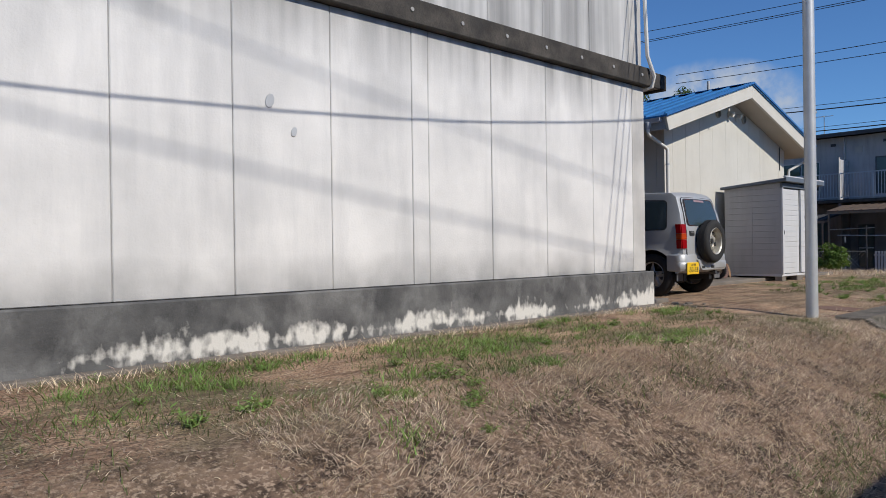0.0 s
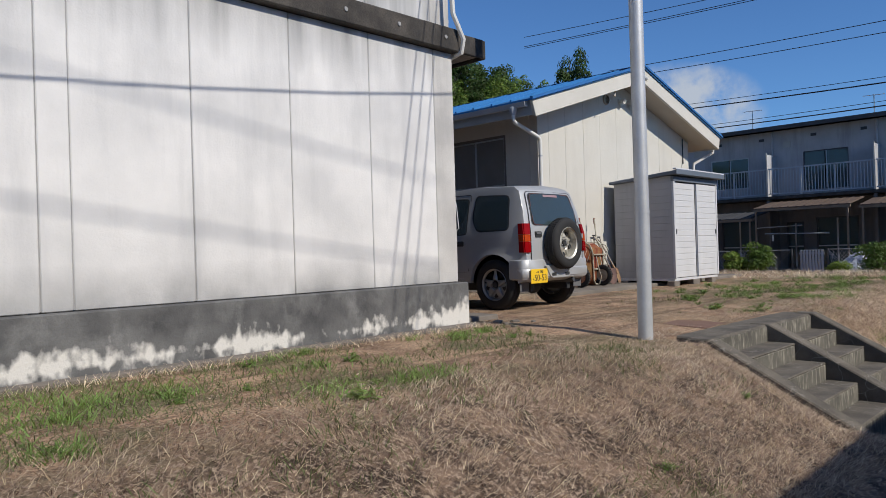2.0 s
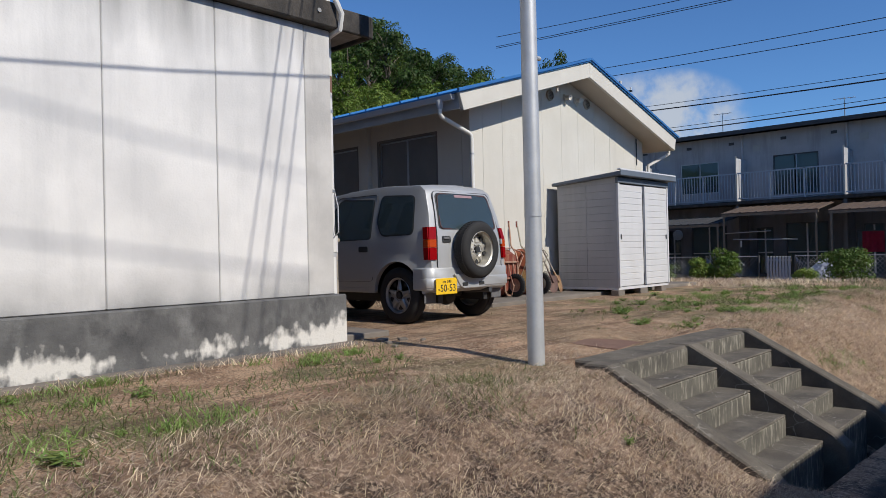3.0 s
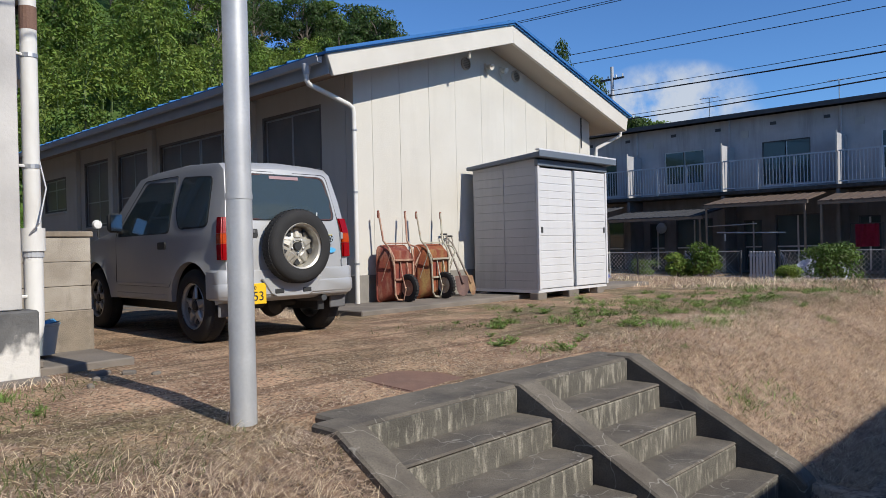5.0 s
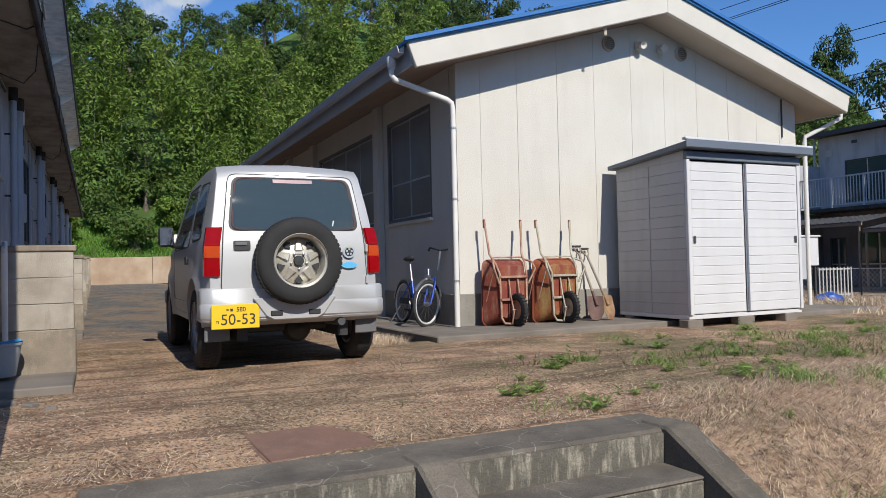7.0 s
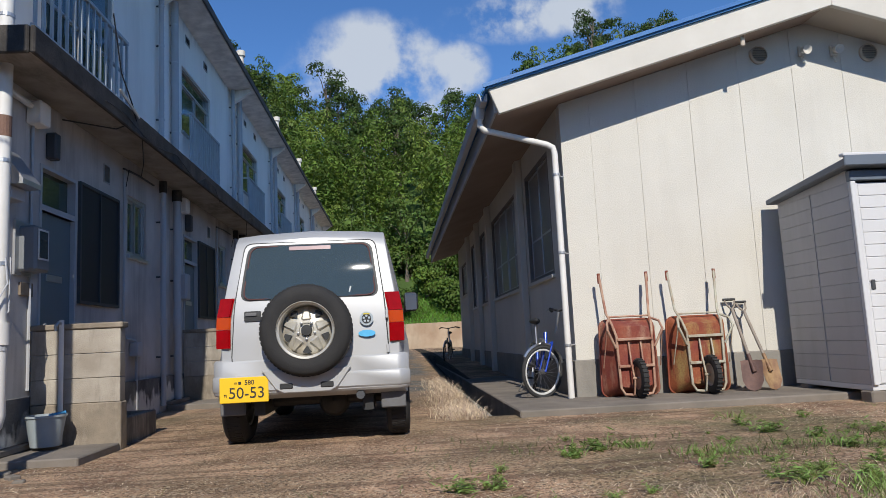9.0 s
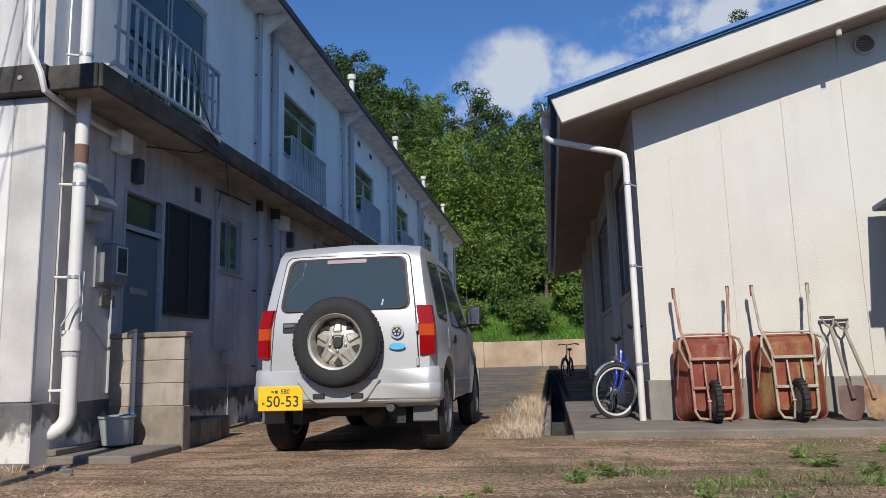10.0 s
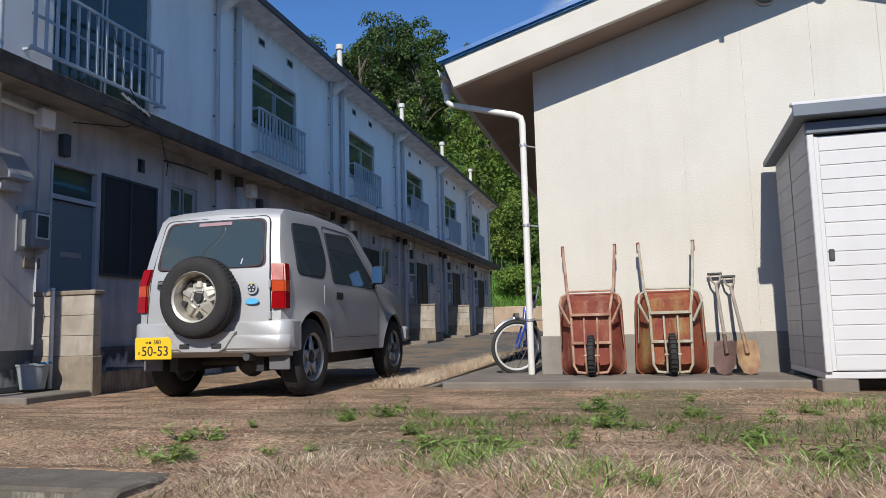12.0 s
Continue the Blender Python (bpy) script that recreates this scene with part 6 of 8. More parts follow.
bush(27.6, 5.5, -0.50, 0.95, 1.1, 4200, M["leaf_mid"], 0.09, "rounded green garden shrub beside the fence", seed=3)
bush(28.6, 6.9, -0.50, 0.5, 0.5, 1800, M["leaf_bamboo_pale"], 0.08, "small yellow-green garden shrub", seed=4)
bush(29.8, 9.9, -0.52, 0.75, 1.35, 2600, M["leaf_bamboo"], 0.11, "tall ragged green shrub by the gate", seed=5)
bush(29.6, 10.7, -0.52, 0.6, 0.9, 1800, M["leaf_bamboo_pale"], 0.12, "ragged dry yellow-green shrub", seed=6)
bush(31.2, 12.8, -0.52, 0.6, 0.7, 1200, M["leaf_mid"], 0.1, "low green garden shrub behind the fence", seed=7)
for k, (x, y) in enumerate(((7.5, 44.0), (11.5, 43.4), (15.0, 44.2), (3.8, 43.8), (18.5, 43.6), (10.0, 46.0), (13.5, 46.2))):
    bush(x, y, ground_z(x, y), 1.6, 2.0, 2600, M["leaf_mid"] if k % 2 else M["leaf_bamboo"], 0.22, "tangled green scrub at the wood's edge", "scrub", 40 + k)

edge = bush(9.0, 48.5, ground_z(9.0, 48.5), 2.3, 3.2, 4200, M["leaf_mid"], 0.26, "tangled green scrub at the wood's edge", "scrub", 60)
for k in range(16):
    x, y = -16 + 3.1 * k + random.uniform(-1, 1), 48.0 + random.uniform(-1.5, 2.5)
    ob = copy_thing(edge, pose(x, y, ground_z(x, y) - 0.2, 0, 0, random.uniform(0, 360)))
    s_ = random.uniform(0.8, 1.25)
    ob.scale = (s_, s_, s_)


def blades(name, pts, height, width, lean, mat, rng, label, category="grass", comb=0.0):
    """Thin leaning blades rooted at pts, one mesh of kind stuff."""
    n = len(pts)
    p = np.asarray(pts, float)
    h = height * rng.uniform(0.45, 1.25, n)
    a = rng.uniform(0, math.tau, n)
    b = rng.uniform(0, math.tau, n)
    if comb:
        lay = np.array([4.0 * noise.noise((x * 1.5, y * 1.5, 70.0)) + 2.0 * noise.noise((x * 5.0, y * 5.0, 90.0)) for x, y, _ in pts])
        b = -1.4 + lay + (1 - comb) * (b - math.pi)
    w = width * rng.uniform(0.6, 1.4, n)
    side = np.stack([np.cos(a), np.sin(a), np.zeros(n)], 1) * w[:, None] * 0.5
    out = np.stack([np.cos(b), np.sin(b), np.zeros(n)], 1) * (h * lean * rng.uniform(0.2, 1.5, n))[:, None]
    up = np.zeros((n, 3))
    up[:, 2] = h
    mid = p + out * 0.48 + up * 0.56
    tip = p + out + up * (1 - 0.35 * min(lean, 2.4) * rng.uniform(0, 1, n))[:, None]
    v = np.stack([p - side, p + side, mid + side * 0.8, mid - side * 0.8, tip], 1).reshape(-1, 3)
    k = np.arange(n)[:, None] * 5
    quads = (k + np.array([0, 1, 2, 3])).ravel()
    tris = (k + np.array([3, 2, 4])).ravel()
    me = bpy.data.meshes.new(name)
    me.vertices.add(len(v))
    me.vertices.foreach_set("co", v.ravel())
    me.loops.add(n * 7)
    me.loops.foreach_set("vertex_index", np.concatenate([quads, tris]))
    me.polygons.add(2 * n)
    me.polygons.foreach_set("loop_start", np.concatenate([np.arange(n) * 4, n * 4 + np.arange(n) * 3]))
    me.materials.append(mat)
    me.update()
    ob = new(name, me)
    return tagged(ob, label, category, "", "stuff")


def blade_material(name, base, second):
    return leaf_material(name, base, second, 0.5)


M["straw"] = blade_material("bleached_straw", (0.80, 0.655, 0.505), (0.40, 0.285, 0.195))
M["straw_red"] = blade_material("reddish_dead_grass", (0.38, 0.25, 0.165), (0.24, 0.155, 0.10))
M["blade_green"] = blade_material("green_grass_blades", (0.18, 0.205, 0.078), (0.115, 0.14, 0.05))
M["straw_pale"] = blade_material("pale_pinkish_straw", (0.74, 0.60, 0.47), (0.56, 0.43, 0.31))
M["weed"] = blade_material("bright_weed_leaves", (0.25, 0.345, 0.095), (0.16, 0.24, 0.06))


def keep_out(x, y):
    """True where no grass grows: buildings, slabs, steps."""
    return (9.18 < x < 12.34 and y < 3.2) or (x < 8.72 and y > 4.93) or (x > 12.3 and y > 6.6 and x < 19.9) or (15.6 < x < 17.9 and y > 6.15) or y > 36 or (8.5 < x < 9.4 and y > 5.2) or math.hypot(x - 9.02, y - 3.25) < 0.09 or (10.1 < x < 10.72 and 3.17 < y < 3.7)


def scatter(n, x0, x1, y0, y1, density, rng):
    out = []
    xs, ys, us = rng.uniform(x0, x1, n), rng.uniform(y0, y1, n), rng.uniform(0, 1, n)
    for x, y, u in zip(xs, ys, us):
        if keep_out(x, y) or u > density(x, y):
            continue
        out.append((x, y, ground_z(x, y) - 0.004))
    return out


def on_bank(x, y):
    patch = 0.5 + 0.5 * noise.noise((x * 0.8, y * 0.8, 11.0))
    return (1 - step01(2.5, 3.6, y)) * (0.6 + 0.5 * patch) * (0.6 + 0.4 * step01(5.0, 9.5, x))


def tuft(x, y):
    """Ragged tussocks with bare dark gaps between them."""
    return 0.42 + 0.58 * step01(-0.25, 0.25, noise.noise((x * 4.2, y * 5.5, 61.0)) + 0.5 * noise.noise((x * 1.3, y * 1.7, 13.0)))


def on_yard(x, y):
    patch = noise.noise((x * 0.55, y * 0.75, 3.0)) + 0.5 * noise.noise((x * 1.9, y * 1.9, 8.0))
    worn = 1.0 - 0.85 * step01(8.8, 9.6, x) * (1 - step01(12.2, 13.2, x)) * step01(3.2, 4.0, y)
    return (0.12 + 0.88 * step01(0.02, 0.45, patch)) * worn * (1 - 0.6 * step01(9, 12, y))


def on_green(x, y):
    patch = 0.8 * noise.noise((x * 0.8, y * 0.9, 23.0)) + 0.55 * noise.noise((x * 2.7, y * 2.7, 5.0)) - 0.10 * step01(8.5, 9.5, x)
    patch += 0.30 * step01(12.8, 14.2, x) * (1 - step01(5.0, 5.6, y)) - 0.35 * step01(9.0, 9.8, x) * step01(5.0, 5.8, y)
    worn = 1.0 - 0.9 * step01(8.6, 9.4, x) * (1 - step01(12.0, 12.8, x)) * step01(3.3, 4.2, y)
    patch += 0.36 * (1 - step01(6.2, 8.0, x)) - 0.5 * step01(7.8, 8.6, x) * (1 - step01(10.5, 12, x)) * (1 - step01(3.4, 4.2, y))
    return step01(-0.06, 0.44, patch) * worn * step01(2.3, 2.9, y)


rng = np.random.default_rng(17)
blades("dry_bank_grass", scatter(210000, 1.5, 20, 1.15, 3.6, lambda x, y: on_bank(x, y) * tuft(x, y), rng), 0.058, 0.0030, 1.7, M["straw"], rng, "matted bleached dry grass on the bank", comb=0.4)
blades("dead_bank_grass", scatter(55000, 1.5, 20, 1.15, 4.2, on_bank, rng), 0.045, 0.0042, 1.9, M["straw_red"], rng, "reddish dead grass among the bank's straw")
blades("pale_bank_straw", scatter(150000, 1.5, 20, 1.15, 3.5, lambda x, y: on_bank(x, y) * tuft(x, y) * (0.55 + 0.6 * step01(8.0, 11.0, x)), rng), 0.062, 0.0026, 1.9, M["straw_pale"], rng, "pale fallen straw on the bank", comb=0.35)
blades("pole_straw", scatter(26000, 7.6, 13.0, 2.5, 4.3, lambda x, y: (0.25 + 0.75 * tuft(x, y)) * (1 - step01(3.3, 4.3, y)), rng), 0.018, 0.0042, 4.0, M["straw_pale"], rng, "flattened pale straw round the pole and the landing")
blades("gutter_tufts", [(x, y, ground_z(x, y)) for x, y in zip(rng.normal(12.18, 0.13, 4200), 6.7 + 5.5 * rng.uniform(0, 1, 4200) ** 1.4) if x < 12.36], 0.10, 0.0038, 1.0, M["straw"], rng, "dry grass tufts along the gutter")
blades("wall_foot_grass", [(x, y, ground_z(x, y)) for x, y in zip(rng.uniform(1.0, 8.7, 1600), rng.normal(4.88, 0.07, 1600))], 0.07, 0.005, 1.2, M["straw"], rng, "dry grass along the wall's foot")
def in_yard(x, y):
    return 0.35 + 0.65 * step01(-0.25, 0.35, noise.noise((x * 0.45, y * 1.6, 31.0)) + 0.4 * noise.noise((x * 2.5, y * 3.5, 2.0)))


blades("straw_litter", scatter(110000, 7.5, 22, 2.8, 9.5, in_yard, rng), 0.008, 0.0048, 8.0, M["straw_pale"], rng, "loose pale straw lying on the yard")
blades("dark_litter", scatter(40000, 7.5, 20, 2.8, 8.5, in_yard, rng), 0.008, 0.007, 6.0, M["straw_red"], rng, "loose brown plant litter on the yard")
blades("bank_green", scatter(30000, 1.5, 9.2, 1.4, 3.4, lambda x, y: step01(0.0, 0.5, noise.noise((x * 0.7, y * 1.1, 44.0)) + 0.3 * noise.noise((x * 3, y * 3, 4.0))) * (1 - step01(7.5, 9.2, x)), rng), 0.06, 0.0045, 1.0, M["blade_green"], rng, "green grass among the straw of the bank")
clumps = []
for x, y, _ in scatter(900, 0.8, 20, 1.9, 7.2, lambda x, y: 0.04 + 0.9 * on_green(x, y), rng)[:80]:
    n, s = int(rng.uniform(40, 150)), rng.uniform(0.05, 0.16)
    for a, b in zip(rng.normal(x, s, n), rng.normal(y, s * 0.8, n)):
        if not keep_out(a, b) and not (9.6 < a < 12.6 and b > 3.9):
            clumps.append((a, b, ground_z(a, b)))
blades("grass_clumps", clumps, 0.068, 0.006, 1.1, M["weed"], rng, "ragged green grass clumps in the yard")
blades("yard_straw", scatter(45000, 0.3, 22, 2.6, 11, on_yard, rng), 0.024, 0.0045, 3.2, M["straw"], rng, "flattened straw litter on the earth yard")
blades("yard_dead_grass", scatter(25000, 0.3, 22, 2.6, 10, on_yard, rng), 0.028, 0.004, 2.6, M["straw_red"], rng, "short dead grass on the earth yard")
blades("yard_grass", scatter(90000, 0.3, 22, 2.3, 8, on_green, rng), 0.055, 0.0048, 0.9, M["blade_green"], rng, "thin patches of short green grass in the yard")
blades("far_straw", scatter(26000, 19, 31, -1, 15, lambda x, y: 0.8, rng), 0.13, 0.012, 1.2, M["straw"], rng, "dry mown grass before the far gardens")
blades("far_grass", scatter(12000, 19, 31, 2, 15, on_green, rng), 0.11, 0.011, 0.8, M["blade_green"], rng, "thin green grass before the far gardens")


def slope_points(n, rng):
    xs, ys = rng.uniform(-15, 30, n), rng.uniform(38.5, 46.5, n)
    return [(x, y, ground_z(x, y) - 0.02) for x, y in zip(xs, ys)]


M["slope_grass"] = blade_material("lush_slope_grass", (0.16, 0.30, 0.04), (0.11, 0.22, 0.03))
blades("slope_grass", slope_points(42000, rng), 0.42, 0.035, 0.7, M["slope_grass"], rng, "lush green grass on the slope above the wall")


def weed(seed, spread, n):
    r = np.random.default_rng(seed)
    ob = thing("weed", (0, 0, 0), "leafy bright green weed in the dry ground", "weed", "weeds in the yard")
    cs, ns = [], []
    st = bmesh.new()
    for k in range(9):
        a, e = r.uniform(0, math.tau), r.uniform(0.3, 1.2)
        L = spread * r.uniform(0.5, 1.0)
        tip = np.array([math.cos(a) * math.cos(e), math.sin(a) * math.cos(e), math.sin(e)]) * L
        tube([(0, 0, 0), tuple(tip * 0.6 + np.array([0, 0, 0.02])), tuple(tip)], 0.0025, 3, bm=st)
        f = r.uniform(0.25, 1.05, n)
        p = tip[None, :] * f[:, None] + r.normal(0, spread * 0.10, (n, 3))
        p[:, 2] = np.abs(p[:, 2]) + 0.004
        cs.append(p)
        ns.append(np.tile([0, 0, 1.0], (n, 1)))
    tagged(part("stem", st, M["weed"], ob), "thin green stems", kind="stuff")
    part("leaves", leaf_mesh("leaves", np.concatenate(cs), np.concatenate(ns), spread * 0.34, spread * 0.075, M["weed"], r), None, ob)
    return ob


weeds = [weed(31, 0.16, 13), weed(32, 0.12, 10), weed(33, 0.20, 15)]
spots = [(x, y) for x, y, _ in scatter(260, 0.8, 20, 1.8, 6.4, lambda x, y: 0.10 + 0.9 * on_green(x, y), np.random.default_rng(77)) if not (9.6 < x < 12.4 and y > 4.0)][:110]
more = np.random.default_rng(91)
spots += [(x, y) for x, y in zip(more.uniform(10.6, 18.0, 60), 3.35 + 2.3 * more.uniform(0, 1, 60) ** 1.3) if not keep_out(x, y) and not (x < 12.4 and y > 4.0)]
spots += [(13.9, 4.4), (14.5, 4.7), (14.2, 4.2), (15.6, 4.5), (16.4, 4.3), (13.2, 3.9), (16.9, 4.9), (12.1, 4.15), (12.6, 4.4), (3.1, 3.3), (3.5, 3.1), (2.9, 2.8)]
for k, (x, y) in enumerate(spots):
    src = weeds[k % 3]
    m = pose(x, y, ground_z(x, y) - 0.004, 0, 0, random.uniform(0, 360))
    ob = src if k < 3 else copy_thing(src, m)
    ob.matrix_basis = m
    s = random.uniform(0.35, 0.75) if k % 5 else random.uniform(0.9, 1.3)
    ob.scale = (s, s, s * (0.8 if k % 5 else 0.55))

# ---- the parked car ----
CAR = (10.905, 5.46, 0.0)
M["car_paint"] = material("silver_car_paint", (0.445, 0.45, 0.455), (0.39, 0.395, 0.40), 0.4, 1.2, 300, 0.03, 0.48, 0.35, 0.0, 1, (0.40, 0.39, 0.37), 0.22, (2, 2, 1.2), spec=0.4, coat=0.15)
M["car_glass"] = glass("tinted_car_glass", (0.085, 0.125, 0.145), 0.45)
M["trim_black"] = material("black_plastic_trim", (0.028, 0.029, 0.03), (0.04, 0.04, 0.042), 0.5, 6, 150, 0.06, 0.55, 0, 0.08, 120)
M["trim_red"] = material("red_brown_rubber", (0.085, 0.028, 0.024), None, 0, 1, 60, 0.05, 0.7, 0, 0)
M["lamp_red"] = material("red_lamp_plastic", (0.27, 0.002, 0.004), (0.19, 0.002, 0.003), 0.5, 20, 120, 0.05, 0.18, 0, 0.1, 160, spec=0.22)
M["lamp_amber"] = material("amber_lamp_plastic", (0.46, 0.055, 0.006), (0.36, 0.04, 0.005), 0.5, 20, 120, 0.05, 0.22, 0, 0.1, 160, spec=0.4, coat=0.2)
M["plate_yellow"] = material("yellow_plate", (0.80, 0.50, 0.02), (0.74, 0.46, 0.02), 0.4, 5, 120, 0.03, 0.45, 0, 0)
M["rim_steel"] = material("cream_silver_steel_rim", (0.58, 0.56, 0.50), (0.42, 0.39, 0.33), 0.7, 6, 90, 0.1, 0.42, 0.45, 0.08, 60, (0.26, 0.19, 0.13), 0.35, (8, 8, 8))
M["rim_alloy"] = material("grey_alloy_rim", (0.40, 0.41, 0.42), (0.28, 0.28, 0.28), 0.7, 6, 90, 0.1, 0.4, 0.6, 0.05, 60)
M["tyre"] = material("dusty_tyre_rubber", (0.020, 0.020, 0.021), (0.036, 0.034, 0.032), 0.5, 7, 120, 0.1, 0.82, 0, 0.2, 90)
M["sticker_blue"] = material("pale_blue_sticker", (0.10, 0.42, 0.72), (0.13, 0.48, 0.78), 0.4, 30, 90, 0.03, 0.4, 0, 0)
M["sticker_yellow"] = material("yellow_sticker", (0.62, 0.50, 0.06), None, 0, 1, 60, 0.03, 0.4, 0, 0)
M["mirror"] = material("mirror_glass", (0.75, 0.77, 0.78), None, 0, 1, 60, 0.0, 0.04, 1.0, 0, 1)
M["brake_pink"] = material("faded_pink_plastic", (0.34, 0.22, 0.23), (0.28, 0.17, 0.18), 0.5, 12, 90, 0.05, 0.4, 0, 0)
M["flap_grey"] = material("grey_mud_flap", (0.13, 0.13, 0.135), (0.09, 0.088, 0.085), 0.6, 8, 90, 0.1, 0.7, 0, 0.1, 60)
M["white_plastic"] = material("white_plastic", (0.72, 0.72, 0.70), (0.62, 0.62, 0.60), 0.5, 5, 90, 0.04, 0.45, 0, 0.03, 60)

car = thing("car", CAR, "silver three-door mini off-road car parked beside the terrace", "car")
R_AXLE, F_AXLE, WR = 0.60, 2.83, 0.338


def half_width(y, z):
    """Half the body's breadth at a height: upright flanks, the cabin leaning inwards."""
    w = 0.708
    if z > 0.96:
        w -= 0.135 * ((z - 0.96) / 0.68) ** 1.15
    if z < 0.55:
        w -= 0.025 * (0.55 - z) / 0.25
    w -= 0.05 * step01(2.6, 3.4, y) + 0.05 * (1 - step01(0.0, 0.35, y)) * (1 if z > 0.5 else 0.3)
    for axle in (R_AXLE, F_AXLE):
        d = math.hypot(y - axle, z - WR)
        w += 0.032 * (1 - step01(0.41, 0.50, d))
    return w


def arch(axle, r=0.405, n=12):
    return [(axle + r * math.cos(a), WR + r * math.sin(a)) for a in [math.pi - 0.06 - (math.pi - 0.12) * k / n for k in range(n + 1)]]


# side outline from the rear foot over the roof to the nose
outline = [(0.10, 0.40), (0.085, 0.62), (0.10, 1.00), (0.16, 1.30), (0.245, 1.56), (0.33, 1.625), (0.9, 1.655), (1.55, 1.635), (1.93, 1.595), (2.30, 1.27), (2.52, 1.045), (2.95, 0.985), (3.24, 0.90), (3.33, 0.78), (3.34, 0.42)]
under = arch(F_AXLE)[::-1] + arch(R_AXLE)[::-1]
profile = outline + under


def side_sheet(sign):
    bm = bmesh.new()
    vs = [bm.verts.new((0, y, z)) for y, z in profile]
    bm.faces.new(vs)
    for z in (0.45, 0.55, 0.66, 0.76, 0.86, 0.96, 1.04, 1.14, 1.26, 1.38, 1.50, 1.58):
        bmesh.ops.bisect_plane(bm, geom=bm.verts[:] + bm.edges[:] + bm.faces[:], plane_co=(0, 0, z), plane_no=(0, 0, 1))
    for y in (0.2, 0.35, 0.6, 0.85, 1.03, 1.2, 1.6, 2.0, 2.3, 2.42, 2.6, 2.83, 3.05, 3.2):
        bmesh.ops.bisect_plane(bm, geom=bm.verts[:] + bm.edges[:] + bm.faces[:], plane_co=(0, y, 0), plane_no=(0, 1, 0))
    for v in bm.verts:
        v.co.x = sign * half_width(v.co.y, v.co.z)
    return bm


body = side_sheet(1)
merged(side_sheet(-1), body)
bmesh.ops.remove_doubles(body, verts=body.verts[:], dist=0.0005)
rim_edges = [e for e in body.edges if e.is_boundary]
left = {}
for e in rim_edges:
    for v in e.verts:
        if v.co.x < 0:
            left[(round(v.co.y, 3), round(v.co.z, 3))] = v
new_faces = []
for e in rim_edges:
    a, b = e.verts
    if a.co.x > 0:
        c, d = left.get((round(b.co.y, 3), round(b.co.z, 3))), left.get((round(a.co.y, 3), round(a.co.z, 3)))
        if c and d:
            # cross members in five strips so that the roof and tail can crown
            cols = []
            for f in (0.16, 0.5, 0.84):
                cols.append([body.verts.new(p.co.lerp(q.co, f)) for p, q in ((a, d), (b, c))])
            chain = [[a, b]] + cols + [[d, c]]
            for p, q in zip(chain, chain[1:]):
                new_faces.append(body.faces.new((p[0], p[1], q[1], q[0])))
bmesh.ops.remove_doubles(body, verts=body.verts[:], dist=0.0005)
for v in body.verts:
    k = 1 - min(1.0, abs(v.co.x) / max(0.2, half_width(v.co.y, v.co.z))) ** 2
    if v.co.z > 1.5:
        v.co.z += 0.03 * k
    if v.co.y < 0.5 and v.co.z > 0.4:
        v.co.y -= 0.03 * k
    if v.co.y > 3.1:
        v.co.y += 0.05 * k
bmesh.ops.recalc_face_normals(body, faces=body.faces[:])
sharp = [e for e in body.edges if len(e.link_faces) == 2 and e.calc_face_angle(0) > 0.75 and e.verts[0].co.z > 0.41 and e.verts[1].co.z > 0.41 and math.hypot(e.verts[0].co.y - R_AXLE, e.verts[0].co.z - WR) > 0.42 and math.hypot(e.verts[0].co.y - F_AXLE, e.verts[0].co.z - WR) > 0.42]
bmesh.ops.bevel(body, geom=sharp, offset=0.045, segments=3, affect="EDGES", clamp_overlap=True, profile=0.5)
part("body", body, M["car_paint"], car, "", True)
part("underbody", box(-0.60, 0.60, 0.25, 3.15, 0.36, 0.50), M["trim_black"], car)
part("chassis_rail", box(-0.45, -0.37, 0.2, 3.2, 0.24, 0.36), M["trim_black"], car)
part("chassis_rail", box(0.37, 0.45, 0.2, 3.2, 0.24, 0.36), M["trim_black"], car)
part("rear_axle", rod((-0.55, R_AXLE, WR - 0.02), (0.55, R_AXLE, WR - 0.02), 0.05, n=10), M["trim_black"], car)
part("differential", moved(lathe([(0.0, -0.13), (0.10, -0.08), (0.13, 0.0), (0.10, 0.08), (0.0, 0.13)], 14, "y"), pose(0.12, R_AXLE, WR - 0.04)), M["trim_black"], car, "", True)
part("fuel_tank", box(-0.3, 0.4, 0.9, 1.5, 0.27, 0.40, 0.03), M["trim_black"], car)
part("front_axle", rod((-0.55, F_AXLE, WR - 0.02), (0.55, F_AXLE, WR - 0.02), 0.05, n=10), M["trim_black"], car)


def flank_patch(pts, sign, lift, thick=0.004, cuts=6):
    """A sheet on the car's flank with the outline pts (y, z), lifted off the paint."""
    bm = bmesh.new()
    bm.faces.new([bm.verts.new((0, y, z)) for y, z in pts])
    zs = [p[1] for p in pts]
    for k in range(1, cuts):
        z = min(zs) + (max(zs) - min(zs)) * k / cuts
        bmesh.ops.bisect_plane(bm, geom=bm.verts[:] + bm.edges[:] + bm.faces[:], plane_co=(0, 0, z), plane_no=(0, 0, 1))
    for v in bm.verts:
        v.co.x = sign * (half_width(v.co.y, v.co.z) + lift)
    bmesh.ops.recalc_face_normals(bm, faces=bm.faces[:])
    r = bmesh.ops.extrude_face_region(bm, geom=bm.faces[:])
    for v in r["geom"]:
        if isinstance(v, bmesh.types.BMVert):
            v.co.x -= sign * thick
    bmesh.ops.recalc_face_normals(bm, faces=bm.faces[:])
    return bm


